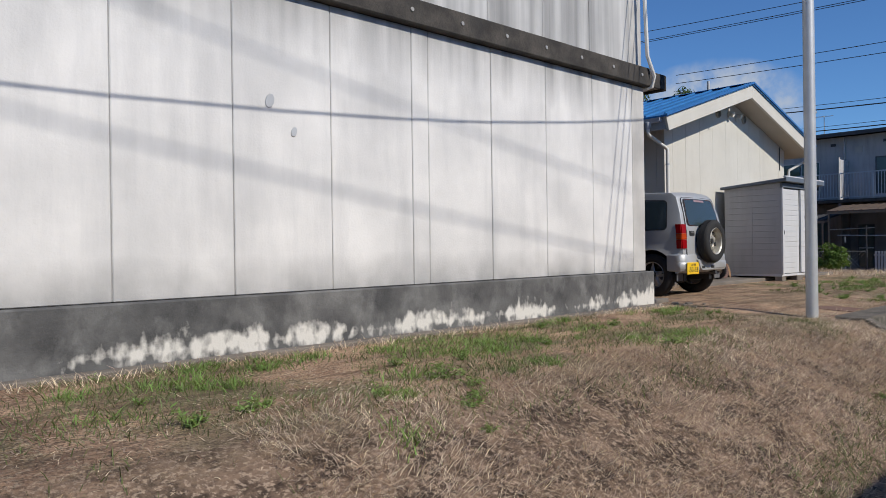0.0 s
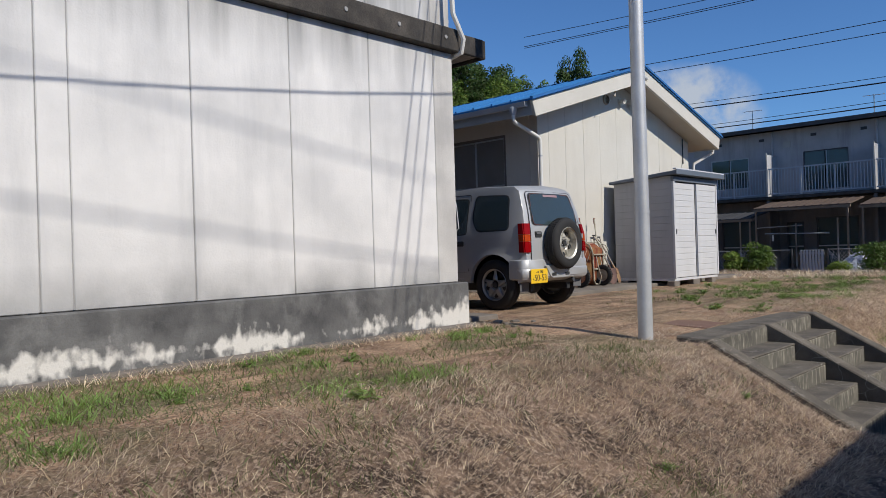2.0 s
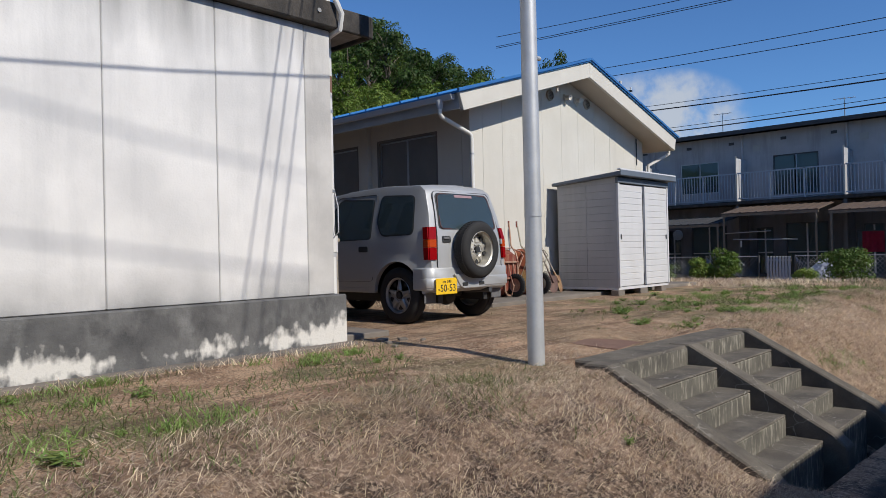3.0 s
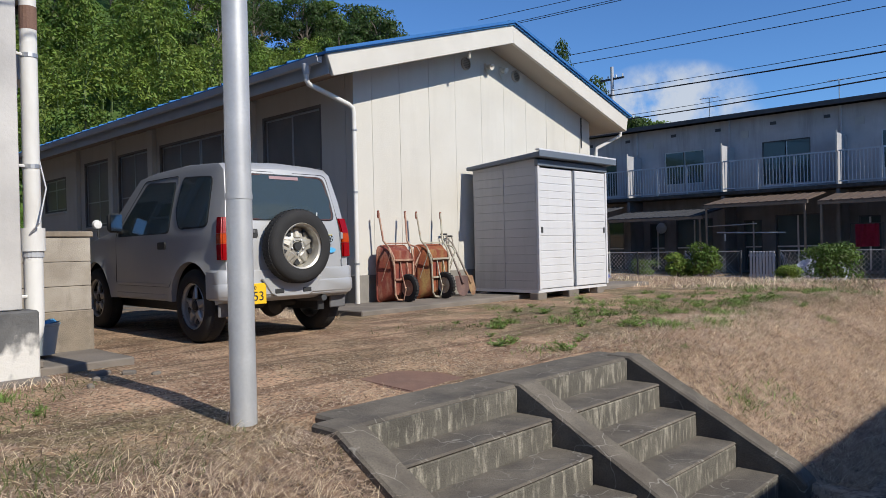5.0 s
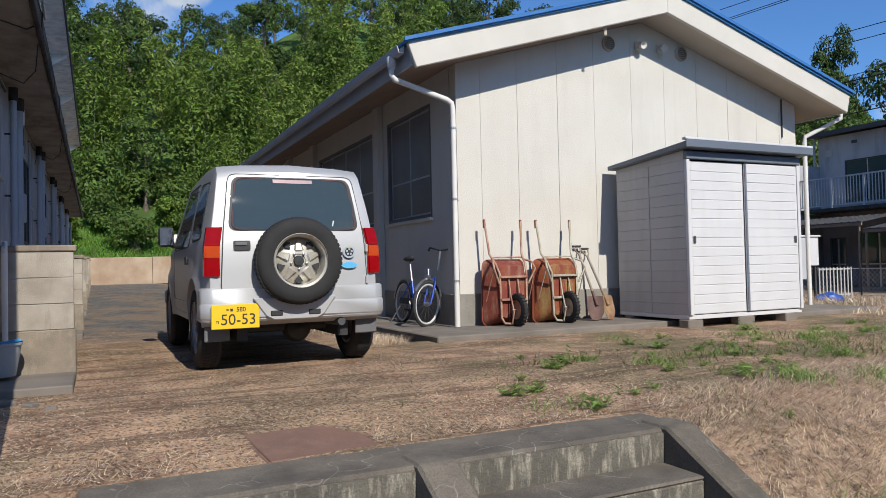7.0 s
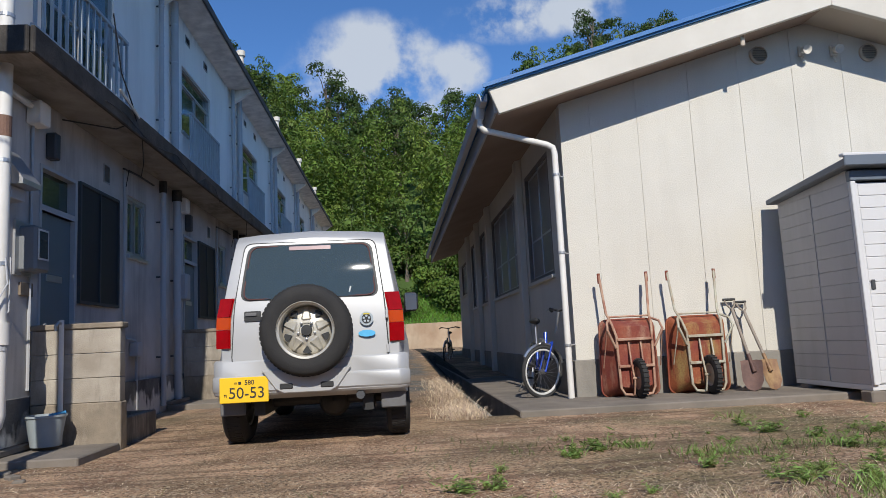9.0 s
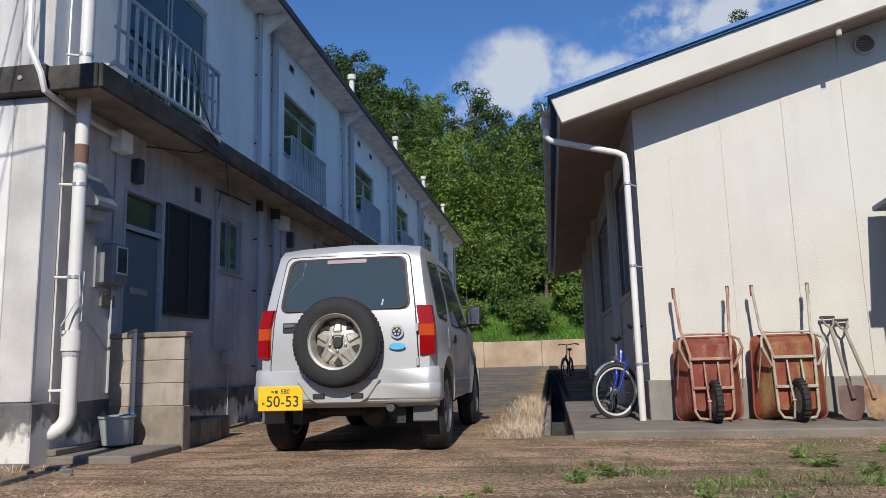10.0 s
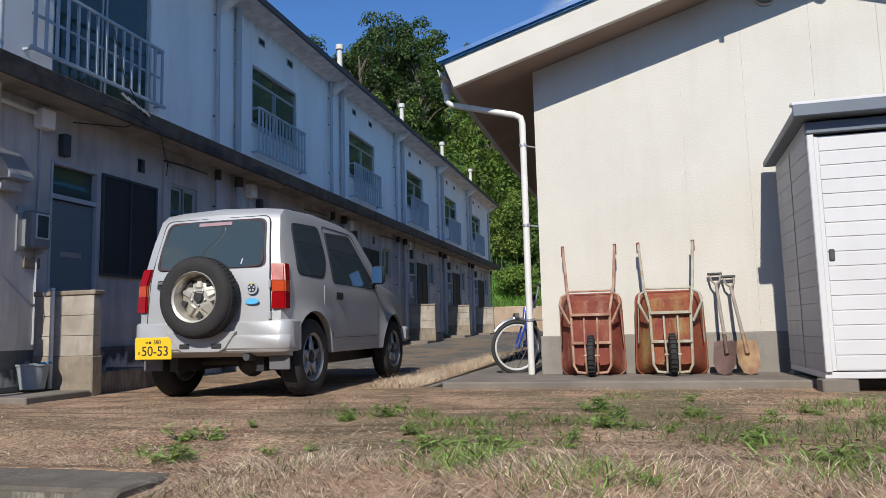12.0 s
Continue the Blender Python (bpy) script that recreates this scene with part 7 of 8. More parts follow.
def rounded(pts, r, n=4):
    """A polygon with rounded corners."""
    out = []
    m = len(pts)
    for k in range(m):
        p, a, b = Vector(pts[k]), Vector(pts[k - 1]), Vector(pts[(k + 1) % m])
        u, w = (a - p).normalized(), (b - p).normalized()
        rr = min(r, (a - p).length * 0.45, (b - p).length * 0.45)
        s, e = p + u * rr, p + w * rr
        for j in range(n + 1):
            f = j / n
            q = s * (1 - f) ** 2 + p * 2 * f * (1 - f) + e * f ** 2
            out.append((q.x, q.y))
    return out


def grown(pts, d):
    c = sum((Vector(p) for p in pts), Vector((0, 0))) / len(pts)
    return [tuple(Vector(p) + (Vector(p) - c).normalized() * d) for p in pts]


QUARTER = rounded([(0.36, 1.06), (0.40, 1.50), (0.95, 1.53), (0.98, 1.22), (0.88, 1.06)], 0.07)
DOORWIN = rounded([(1.10, 1.02), (1.10, 1.50), (1.72, 1.52), (2.24, 1.04), (2.22, 1.01)], 0.05)
for sign in (1, -1):
    for nm, shape in (("quarter_window", QUARTER), ("door_window", DOORWIN)):
        fr = part(nm, flank_patch(grown(shape, 0.022), sign, 0.003), M["trim_black"], car, "side window with black seal", True)
        part("pane", flank_patch(shape, sign, 0.006), M["car_glass"], fr, "", True)
    door_line = rounded([(1.05, 0.50), (1.05, 1.565), (1.78, 1.565), (2.30, 1.05), (2.30, 0.50)], 0.05)
    pts = [(sign * (half_width(y, z) + 0.001), y, z) for y, z in door_line]
    part("door_seam", tube(pts, 0.0045, 4, closed=True), M["trim_black"], car)
    hd = part("door_handle", flank_patch(rounded([(1.13, 0.86), (1.13, 0.93), (1.29, 0.93), (1.29, 0.86)], 0.02), sign, 0.012, 0.012), M["trim_black"], car, "black door handle")
    part("side_moulding", flank_patch([(1.07, 0.50), (1.07, 0.53), (2.28, 0.53), (2.28, 0.50)], sign, 0.008, 0.008), M["car_paint"], car)
    part("sill", box(*(sorted((sign * 0.63, sign * 0.70))), 1.02, 2.40, 0.36, 0.44, 0.02), M["car_paint"], car)
    ml = [(2.12, 1.04), (2.12, 1.20), (2.20, 1.21), (2.22, 1.04)]
    mr = part("mirror", box(*(sorted((sign * 0.735, sign * 0.88))), 2.03, 2.12, 1.05, 1.25, 0.03), M["trim_black"], car, "black door mirror", True)
    part("mirror_glass", moved(box(-0.058, 0.058, -0.004, 0.0, -0.085, 0.085), pose(sign * 0.8075, 2.0265, 1.15, -1.5, 0, 0)), M["mirror"], mr)
    part("mirror_arm", rod((sign * 0.68, 2.16, 1.05), (sign * 0.78, 2.10, 1.08), 0.025, n=8), M["trim_black"], mr)
    part("mud_flap", box(*(sorted((sign * 0.51, sign * 0.70))), 0.175, 0.195, 0.25, 0.42, 0.008), M["flap_grey"], car)
    part("roof_gutter", tube([(sign * (half_width(y, z) - 0.012), y, z + 0.012) for y, z in ((0.33, 1.60), (0.9, 1.63), (1.5, 1.615), (1.9, 1.575))], 0.010, 5), M["car_paint"], car)
part("fuel_flap", flank_patch(rounded([(0.86, 0.80), (0.86, 0.98), (0.98, 0.98), (0.98, 0.80)], 0.03), 1, 0.003), M["car_paint"], car)


def tail_y(z):
    for (y0, z0), (y1, z1) in zip(outline[:6], outline[1:6]):
        if z0 <= z <= z1:
            return y0 + (y1 - y0) * (z - z0) / (z1 - z0)
    return 0.1


def tail_patch(pts, lift, thick=0.006, cuts=6, crown=0.03):
    """A sheet on the car's tail with the outline pts (x, z)."""
    bm = bmesh.new()
    bm.faces.new([bm.verts.new((x, 0, z)) for x, z in pts])
    xs, zs = [p[0] for p in pts], [p[1] for p in pts]
    for k in range(1, cuts):
        z = min(zs) + (max(zs) - min(zs)) * k / cuts
        bmesh.ops.bisect_plane(bm, geom=bm.verts[:] + bm.edges[:] + bm.faces[:], plane_co=(0, 0, z), plane_no=(0, 0, 1))
        x = min(xs) + (max(xs) - min(xs)) * k / cuts
        bmesh.ops.bisect_plane(bm, geom=bm.verts[:] + bm.edges[:] + bm.faces[:], plane_co=(x, 0, 0), plane_no=(1, 0, 0))
    for v in bm.verts:
        k = 1 - min(1.0, abs(v.co.x) / 0.66) ** 2
        v.co.y = tail_y(v.co.z) - crown * k - lift
    r = bmesh.ops.extrude_face_region(bm, geom=bm.faces[:])
    for v in r["geom"]:
        if isinstance(v, bmesh.types.BMVert):
            v.co.y += thick
    bmesh.ops.recalc_face_normals(bm, faces=bm.faces[:])
    return bm


hatch_shape = rounded([(-0.585, 0.63), (-0.56, 1.08), (-0.50, 1.555), (0.50, 1.555), (0.56, 1.08), (0.585, 0.63)], 0.06)
hatch = part("tailgate", tail_patch(hatch_shape, 0.012, 0.012), M["car_paint"], car, "", True)
part("tailgate_seam", tube([(x, tail_y(z) - 0.03 * (1 - (abs(x) / 0.66) ** 2) - 0.012, z) for x, z in grown(hatch_shape, 0.004)], 0.005, 4, closed=True), M["trim_black"], car)
glass_shape = rounded([(-0.510, 1.110), (-0.460, 1.530), (0.460, 1.530), (0.510, 1.110)], 0.07)
rw_ = part("rear_window", tail_patch(grown(glass_shape, 0.018), 0.015), M["trim_black"], car, "rear window with a rubber seal", True)
part("pane", tail_patch(glass_shape, 0.020), M["car_glass"], rw_, "", True)
part("seal_edge", tube([(x, tail_y(z) - 0.03 * (1 - (abs(x) / 0.66) ** 2) - 0.021, z) for x, z in grown(glass_shape, -0.008)], 0.006, 4, closed=True), M["trim_red"], rw_, "perished red-brown seal")
part("brake_light", tail_patch([(-0.16, 1.490), (-0.16, 1.520), (0.16, 1.520), (0.16, 1.490)], 0.024), M["brake_pink"], rw_, "faded high brake light")
part("wiper", rod((0.30, 0.085, 1.14), (0.312, 0.092, 1.185), 0.006, n=6), M["white_plastic"], rw_)
part("tail_handle", tail_patch(rounded([(-0.49, 0.950), (-0.49, 1.025), (-0.365, 1.025), (-0.365, 0.950)], 0.012), 0.022, 0.014, 2), M["trim_black"], car, "black tailgate handle")
part("tail_grip", tail_patch(rounded([(-0.478, 0.990), (-0.478, 1.014), (-0.395, 1.014), (-0.395, 0.990)], 0.006), 0.032, 0.010, 2), M["flap_grey"], car, "grey handle grip")
for z in (0.70, 0.96):
    part("hinge", box(0.568, 0.590, 0.050, 0.085, z - 0.032, z + 0.032, 0.004), M["car_paint"], car)
for sign in (1, -1):
    lamp = new("tail_lamp_unit")
    lamp.parent = car
    for nm, za, zb, mt in (("tail_lens", 0.755, 0.893, "lamp_red"), ("turn_lens", 0.896, 0.986, "lamp_amber"), ("tail_lens", 0.989, 1.130, "lamp_red")):
        bm = box(0, 1, 0, 1, za, zb)
        for v in bm.verts:
            z = v.co.z
            outer = half_width(0.14, z) + 0.030
            inner = outer - 0.112
            back = tail_y(z) - 0.036
            v.co.x, v.co.y = sign * (outer if v.co.x > 0.5 else inner), (back + 0.13 if v.co.y > 0.5 else back + (0.030 if v.co.x > 0.5 else 0.0))
        bmesh.ops.recalc_face_normals(bm, faces=bm.faces[:])
        bmesh.ops.bevel(bm, geom=[e for e in bm.edges if abs(e.verts[0].co.z - e.verts[1].co.z) > 0.02], offset=0.012, segments=2, affect="EDGES")
        part(nm, bm, M[mt], lamp, {"lamp_red": "red tail lens", "lamp_amber": "amber turn lens"}[mt], True)
# bumper
bump = prism([(-0.735, 0.22), (-0.735, 0.115), (-0.66, 0.06), (-0.3, 0.038), (0.3, 0.038), (0.66, 0.06), (0.735, 0.115), (0.735, 0.22), (0.735, 0.34), (0.70, 0.34), (0.70, 0.18), (-0.70, 0.18), (-0.70, 0.34), (-0.735, 0.34)], 0.40, 0.665, "z", bevel=0.018)
rb = part("rear_bumper", bump, M["car_paint"], car, "", True)
part("step_line", prism([(-0.74, 0.21), (-0.74, 0.105), (-0.665, 0.047), (-0.3, 0.024), (0.3, 0.024), (0.665, 0.047), (0.74, 0.105), (0.74, 0.21)], 0.425, 0.545, "z", bevel=0.012), M["car_paint"], rb, "", True)
for x0, x1 in ((-0.228, -0.132), (0.072, 0.168)):
    part("reflector_slot", box(x0, x1, 0.002, 0.030, 0.438, 0.480, 0.006), M["trim_black"], rb)
part("bumper_notch", prism([(-0.20, 0.408), (0.14, 0.408), (0.20, 0.44), (0.30, 0.58), (-0.36, 0.58), (-0.26, 0.44)], 0.010, 0.036, "y", bevel=0.006), M["car_paint"], rb, "", True)
pl = part("number_plate", box(-0.693, -0.337, -0.104, -0.094, 0.400, 0.585, 0.004), M["plate_yellow"], car, "yellow number plate")
pl.location = (0.025, 0.124, -0.045)
part("plate_holder", box(-0.60, -0.43, -0.094, -0.05, 0.43, 0.55), M["trim_black"], pl)


def lettering(text, size, parent, at, mat, name="lettering"):
    cu = bpy.data.curves.new(name, "FONT")
    cu.body, cu.size, cu.extrude, cu.align_x, cu.align_y = text, size, 0.0015, "CENTER", "CENTER"
    tmp = new("tmp_text", cu)
    me = bpy.data.meshes.new_from_object(tmp.evaluated_get(bpy.context.evaluated_depsgraph_get()))
    bpy.data.objects.remove(tmp)
    me.materials.clear()
    me.materials.append(mat)
    ob = new(name, me)
    ob.parent = parent
    ob.matrix_basis = at
    return ob


lettering("50-53", 0.115, pl, pose(-0.495, -0.1055, 0.468, 90, 0, 0), M["trim_black"])
lettering("580", 0.048, pl, pose(-0.475, -0.1055, 0.545, 90, 0, 0), M["trim_black"])
for x, z, w, h in ((-0.575, 0.548, 0.022, 0.004), (-0.575, 0.540, 0.022, 0.004), (-0.545, 0.544, 0.02, 0.020), (-0.650, 0.462, 0.018, 0.004), (-0.654, 0.455, 0.004, 0.018), (-0.643, 0.452, 0.004, 0.018)):
    part("mark", box(x - w / 2, x + w / 2, -0.107, -0.1042, z - h / 2, z + h / 2), M["trim_black"], pl)
part("exhaust", rod((0.36, 0.07, 0.365), (0.36, 0.5, 0.35), 0.032, n=12), M["steel_dark"], car, "dark exhaust pipe", True)
st1 = part("sticker", moved(lathe([(0.0, 0), (0.052, 0), (0.052, 0.003), (0.0, 0.003)], 20, "y"), pose(0.425, 0.045, 0.930, 2, 0, 0) @ Matrix.Diagonal((1, -1, 1, 1))), M["rail"], car, "round black and yellow wheel badge")
part("ring", moved(lathe([(0.0, 0), (0.036, 0), (0.036, 0.003), (0.0, 0.003)], 18, "y"), pose(0.425, 0.0415, 0.930, 2, 0, 0) @ Matrix.Diagonal((1, -1, 1, 1))), M["trim_black"], st1)
for k in range(5):
    a = k * math.tau / 5 + 0.3
    part("dot", moved(lathe([(0.0, 0), (0.009, 0), (0.009, 0.002), (0.0, 0.002)], 8, "y"), pose(0.425 + 0.021 * math.cos(a), 0.038, 0.930 + 0.021 * math.sin(a), 2, 0, 0) @ Matrix.Diagonal((1, -1, 1, 1))), M["rail"], st1)
part("top_bar", box(0.40, 0.45, 0.036, 0.044, 0.962, 0.970), M["sticker_yellow"], st1)
part("sticker", moved(lathe([(0.0, 0), (0.064, 0), (0.064, 0.003), (0.0, 0.003)], 24, "y"), pose(0.425, 0.043, 0.820, 1, 0, 0) @ Matrix.Diagonal((1, -1, 0.40, 1))), M["sticker_blue"], car, "pale blue oval sticker")


def wheel(parent, m, rim_mat, spare=False, name="wheel"):
    """A road wheel whose outer face looks along local -y."""
    w = new(name)
    w.parent = parent
    w.matrix_basis = m
    tread = lathe([(0.215, 0.085), (0.255, 0.095), (0.305, 0.088), (0.328, 0.066), (0.337, 0.03), (0.338, -0.03), (0.328, -0.066), (0.305, -0.088), (0.255, -0.095), (0.215, -0.085), (0.205, -0.06), (0.205, 0.06), (0.215, 0.085)], 48, "y", caps=False)
    ty = part("tyre", tread, M["tyre"], w, "", True)
    lugs = bmesh.new()
    for k in range(56):
        a = k * math.tau / 56
        for side in (-1, 1):
            blk = box(-0.013, 0.013, side * 0.027 - 0.022, side * 0.027 + 0.022, 0.322, 0.3400)
            moved(blk, Matrix.Rotation(a + side * 0.035, 4, "Y"))
            merged(blk, lugs)
    tagged(part("tread", lugs, M["tyre"], ty), kind="stuff")
    rim = part("rim", lathe([(0.208, -0.088), (0.214, -0.080), (0.206, -0.074), (0.193, -0.066), (0.189, -0.03), (0.184, 0.03), (0.186, 0.07), (0.204, 0.075)], 40, "y", caps=False), rim_mat, w, "", True)
    disc = moved(lathe([(0.186, 0.02), (0.165, -0.002), (0.120, -0.016), (0.085, -0.030), (0.055, -0.030), (0.050, -0.022), (0.0, -0.022), (0.0, 0.03), (0.186, 0.03)], 40, "y"), pose(0, 0.03, 0)) if spare else lathe([(0.184, -0.03), (0.10, -0.045), (0.05, -0.04), (0.0, -0.04), (0.0, -0.02), (0.184, -0.01)], 40, "y")
    dsc = part("disc", disc, rim_mat, w, "", True)
    for k in range(5):
        a = k * math.tau / 5 + math.pi / 2
        c, s = math.cos(a), math.sin(a)
        rr = (0.075, 0.180) if spare else (0.06, 0.19)
        rib = box(rr[0], rr[1], -0.016 if spare else -0.075, 0.03 if spare else -0.03, -0.030, 0.030, 0.012)
        for v in rib.verts:
            k2 = (v.co.x - rr[0]) / (rr[1] - rr[0])
            v.co.z *= 1.4 - 0.9 * k2
            v.co.y += (0.030 if spare else 0.018) * k2
        moved(rib, Matrix.Rotation(-a, 4, "Y"))
        part("spoke", rib, rim_mat, dsc, "", True)
        a2 = a + math.pi / 5
        slot = prism([(0.112, 0.0), (0.158, -0.032), (0.170, -0.014), (0.170, 0.014), (0.158, 0.032)], 0.0 if spare else -0.046, 0.036 if spare else -0.036, "y")
        moved(slot, Matrix.Rotation(-a2, 4, "Y"))
        part("slot", slot, M["trim_black"], dsc)
        part("wheel_nut", moved(lathe([(0.0, -0.022), (0.010, -0.018), (0.011, 0.0), (0.0, 0.0)], 8, "y"), Matrix.Rotation(-a2, 4, "Y") @ pose(0.064, 0.002 if spare else -0.044, 0)), M["rim_alloy"], dsc)
    part("hub", moved(lathe([(0.0, -0.03), (0.038, -0.028), (0.042, 0.0), (0.0, 0.0)], 18, "y"), pose(0, 0.008 if spare else -0.042, 0)), M["trim_black"], dsc, "", True)
    return w


wheel(car, pose(-0.015, -0.040, 0.862), M["rim_steel"], True, "spare_wheel")
part("spare_mount", box(-0.08, 0.05, 0.0, 0.08, 0.79, 0.93), M["trim_black"], car)
for sign in (1, -1):
    for y in (R_AXLE, F_AXLE):
        wheel(car, pose(sign * 0.635, y, WR, 0, 0, 90 * sign), M["rim_alloy"])
        well = lathe([(0.40, 0.0), (0.40, 0.26), (0.0, 0.26), (0.0, 0.25), (0.39, 0.25), (0.39, 0.0)], 28, "x")
        bmesh.ops.bisect_plane(well, geom=well.verts[:] + well.edges[:] + well.faces[:], plane_co=(0, 0, 0.02), plane_no=(0, 0, -1), clear_outer=True)
        part("wheel_well", moved(well, pose(sign * 0.68, y, WR) @ Matrix.Diagonal((-sign, 1, 1, 1))), M["trim_black"], car, "", True)
# windscreen, seats, lamps at the nose
ws = bmesh.new()
ws.faces.new([ws.verts.new(p) for p in ((-0.60, 2.475, 1.08), (0.60, 2.475, 1.08), (0.52, 2.0, 1.545), (-0.52, 2.0, 1.545))])
bmesh.ops.solidify(ws, geom=ws.faces[:], thickness=0.006)
part("windscreen", moved(ws, Matrix.Translation((0, 0.02, 0.015))), M["car_glass"], car)
for x in (-0.45, 0.45):
    part("headlamp", moved(lathe([(0.0, 0.0), (0.09, 0.0), (0.10, 0.03), (0.0, 0.06)], 18, "y"), pose(x, 3.36, 0.74)), M["white_plastic"], car, "", True)
fm = part("nose_mirror", moved(lathe([(0.0, -0.02), (0.045, -0.015), (0.055, 0.02), (0.03, 0.05), (0.0, 0.055)], 16, "y"), pose(-0.62, 3.02, 1.17)), M["white_plastic"], car, "small round mirror on the wing", True)
part("stalk", rod((-0.60, 3.03, 0.95), (-0.62, 3.03, 1.15), 0.012, n=6), M["trim_black"], fm)
part("front_bumper", box(-0.72, 0.72, 3.25, 3.42, 0.42, 0.60, 0.03), M["car_paint"], car)

# ---- barrows, shovels, bicycles, bucket ----
M["rust_red"] = material("rusty_red_paint", (0.19, 0.042, 0.032), (0.36, 0.11, 0.045), 0.45, 4.0, 70, 0.15, 0.75, 0.1, 0.3, 60, (0.50, 0.36, 0.24), 0.45, (9, 9, 2.5), coords="World")
M["rust_orange"] = material("rusty_orange_paint", (0.20, 0.042, 0.030), (0.38, 0.13, 0.040), 0.5, 3.2, 70, 0.15, 0.75, 0.1, 0.3, 60, (0.40, 0.33, 0.12), 0.75, (5, 5, 1.6), coords="World")
M["rust_pipe"] = material("peeling_tube_paint", (0.46, 0.31, 0.22), (0.25, 0.075, 0.05), 0.9, 9.0, 70, 0.15, 0.65, 0.2, 0.2, 60, coords="World")
M["rust_pipe_pale"] = material("pale_peeling_tube_paint", (0.46, 0.46, 0.38), (0.30, 0.20, 0.12), 0.8, 9.0, 70, 0.15, 0.65, 0.2, 0.2, 60, coords="World")
M["shaft_wood"] = material("greyed_shaft_wood", (0.30, 0.26, 0.22), (0.20, 0.17, 0.145), 0.7, 8, 90, 0.1, 0.8, 0, 0.2, 60)
M["blade_rust"] = material("rusty_shovel_blade", (0.36, 0.24, 0.13), (0.16, 0.075, 0.055), 0.9, 9, 80, 0.15, 0.7, 0.3, 0.3, 60)
M["blade_dark"] = material("dark_rusty_shovel_blade", (0.16, 0.095, 0.08), (0.09, 0.055, 0.05), 0.9, 9, 80, 0.15, 0.7, 0.3, 0.3, 60)


def barrow(x, tray_mat, pipe_mat, width, label):
    """A wheelbarrow stood on its nose against the wall, its underside outwards."""
    b = thing("wheelbarrow", (x, 7.53, 0.068), label, "wheelbarrow", "wheelbarrows against the wall")
    hw = width / 2
    rows = [(-0.235, hw * 0.60, 0.10, 0.71), (-0.10, hw * 0.86, 0.035, 0.765), (-0.02, hw, 0.0, 0.79)]
    tray = bmesh.new()
    rings = []
    for y, w, z0, z1 in rows:
        pts = rounded([(-w, z0), (-w * 0.93, z1), (w * 0.93, z1), (w, z0)], 0.09, 5)
        rings.append([tray.verts.new((p, y, q)) for p, q in pts])
    tray.faces.new(rings[0])
    for p, q in zip(rings, rings[1:]):
        for k in range(len(p)):
            j = (k + 1) % len(p)
            tray.faces.new((p[k], p[j], q[j], q[k]))
    bmesh.ops.recalc_face_normals(tray, faces=tray.faces[:])
    bmesh.ops.solidify(tray, geom=tray.faces[:], thickness=0.004)
    tr = part("tray", tray, tray_mat, b, "", True)
    part("rim", tube([v for v in [(p, -0.02, q) for p, q in rounded([(-hw, 0.0), (-hw * 0.93, 0.79), (hw * 0.93, 0.79), (hw, 0.0)], 0.09, 5)]], 0.010, 6, closed=True), tray_mat, tr, "", True)
    g = 0.257
    for s in (-1, 1):
        part("handle", tube([(s * g, -0.03, 1.28), (s * (g - 0.03), -0.09, 0.86), (s * (g - 0.05), -0.20, 0.74), (s * 0.185, -0.255, 0.62), (s * 0.175, -0.262, 0.10), (s * 0.14, -0.27, 0.035), (0, -0.275, 0.02)], 0.014, 8), pipe_mat, b, "", True)
        part("grip", rod((s * g, -0.03, 1.18), (s * g, -0.028, 1.285), 0.017, n=10), M["rust_red"], b)
        part("fork", tube([(s * 0.062, -0.25, 0.56), (s * 0.062, -0.29, 0.36), (s * 0.055, -0.345, 0.17), (s * 0.055, -0.30, 0.03)], 0.010, 6), pipe_mat, b, "", True)
        part("leg", tube([(s * 0.21, -0.14, 0.80), (s * 0.27, -0.25, 0.76), (s * 0.285, -0.30, 0.68), (s * 0.20, -0.27, 0.50)], 0.013, 7), pipe_mat, b, "", True)
        part("brace", tube([(s * 0.285, -0.29, 0.68), (s * 0.30, -0.12, 0.30)], 0.007, 5), pipe_mat, b)
    for z in (0.57, 0.30):
        part("cross_bar", box(-0.185, 0.185, -0.285, -0.262, z, z + 0.028, 0.004), pipe_mat, b)
    part("top_bar", rod((-0.22, -0.10, 0.82), (0.22, -0.10, 0.82), 0.010, n=8), pipe_mat, b)
    wh = part("wheel", moved(lathe([(0.115, -0.03), (0.16, -0.036), (0.185, -0.022), (0.19, 0.0), (0.185, 0.022), (0.16, 0.036), (0.115, 0.03)], 28, "x", caps=False), pose(0, -0.345, 0.195)), M["tyre"], b, "black pneumatic tyre", True)
    lugs = bmesh.new()
    for k in range(26):
        blk = box(-0.028, 0.028, -0.006, 0.006, 0.182, 0.196)
        merged(moved(blk, pose(0, -0.345, 0.195) @ Matrix.Rotation(k * math.tau / 26, 4, "X")), lugs)
    tagged(part("tread", lugs, M["tyre"], wh), kind="stuff")
    part("rim", moved(lathe([(0.0, -0.02), (0.10, -0.012), (0.118, -0.028), (0.118, 0.028), (0.10, 0.012), (0.0, 0.02)], 20, "x"), pose(0, -0.345, 0.195)), pipe_mat, wh, "", True)
    part("axle", rod((-0.075, -0.345, 0.195), (0.075, -0.345, 0.195), 0.011, n=8), pipe_mat, b)


barrow(13.965, M["rust_red"], M["rust_pipe"], 0.62, "rusty red wheelbarrow stood upright against the stucco wall")
barrow(14.705, M["rust_orange"], M["rust_pipe_pale"], 0.66, "rusty orange wheelbarrow with green stains stood upright")


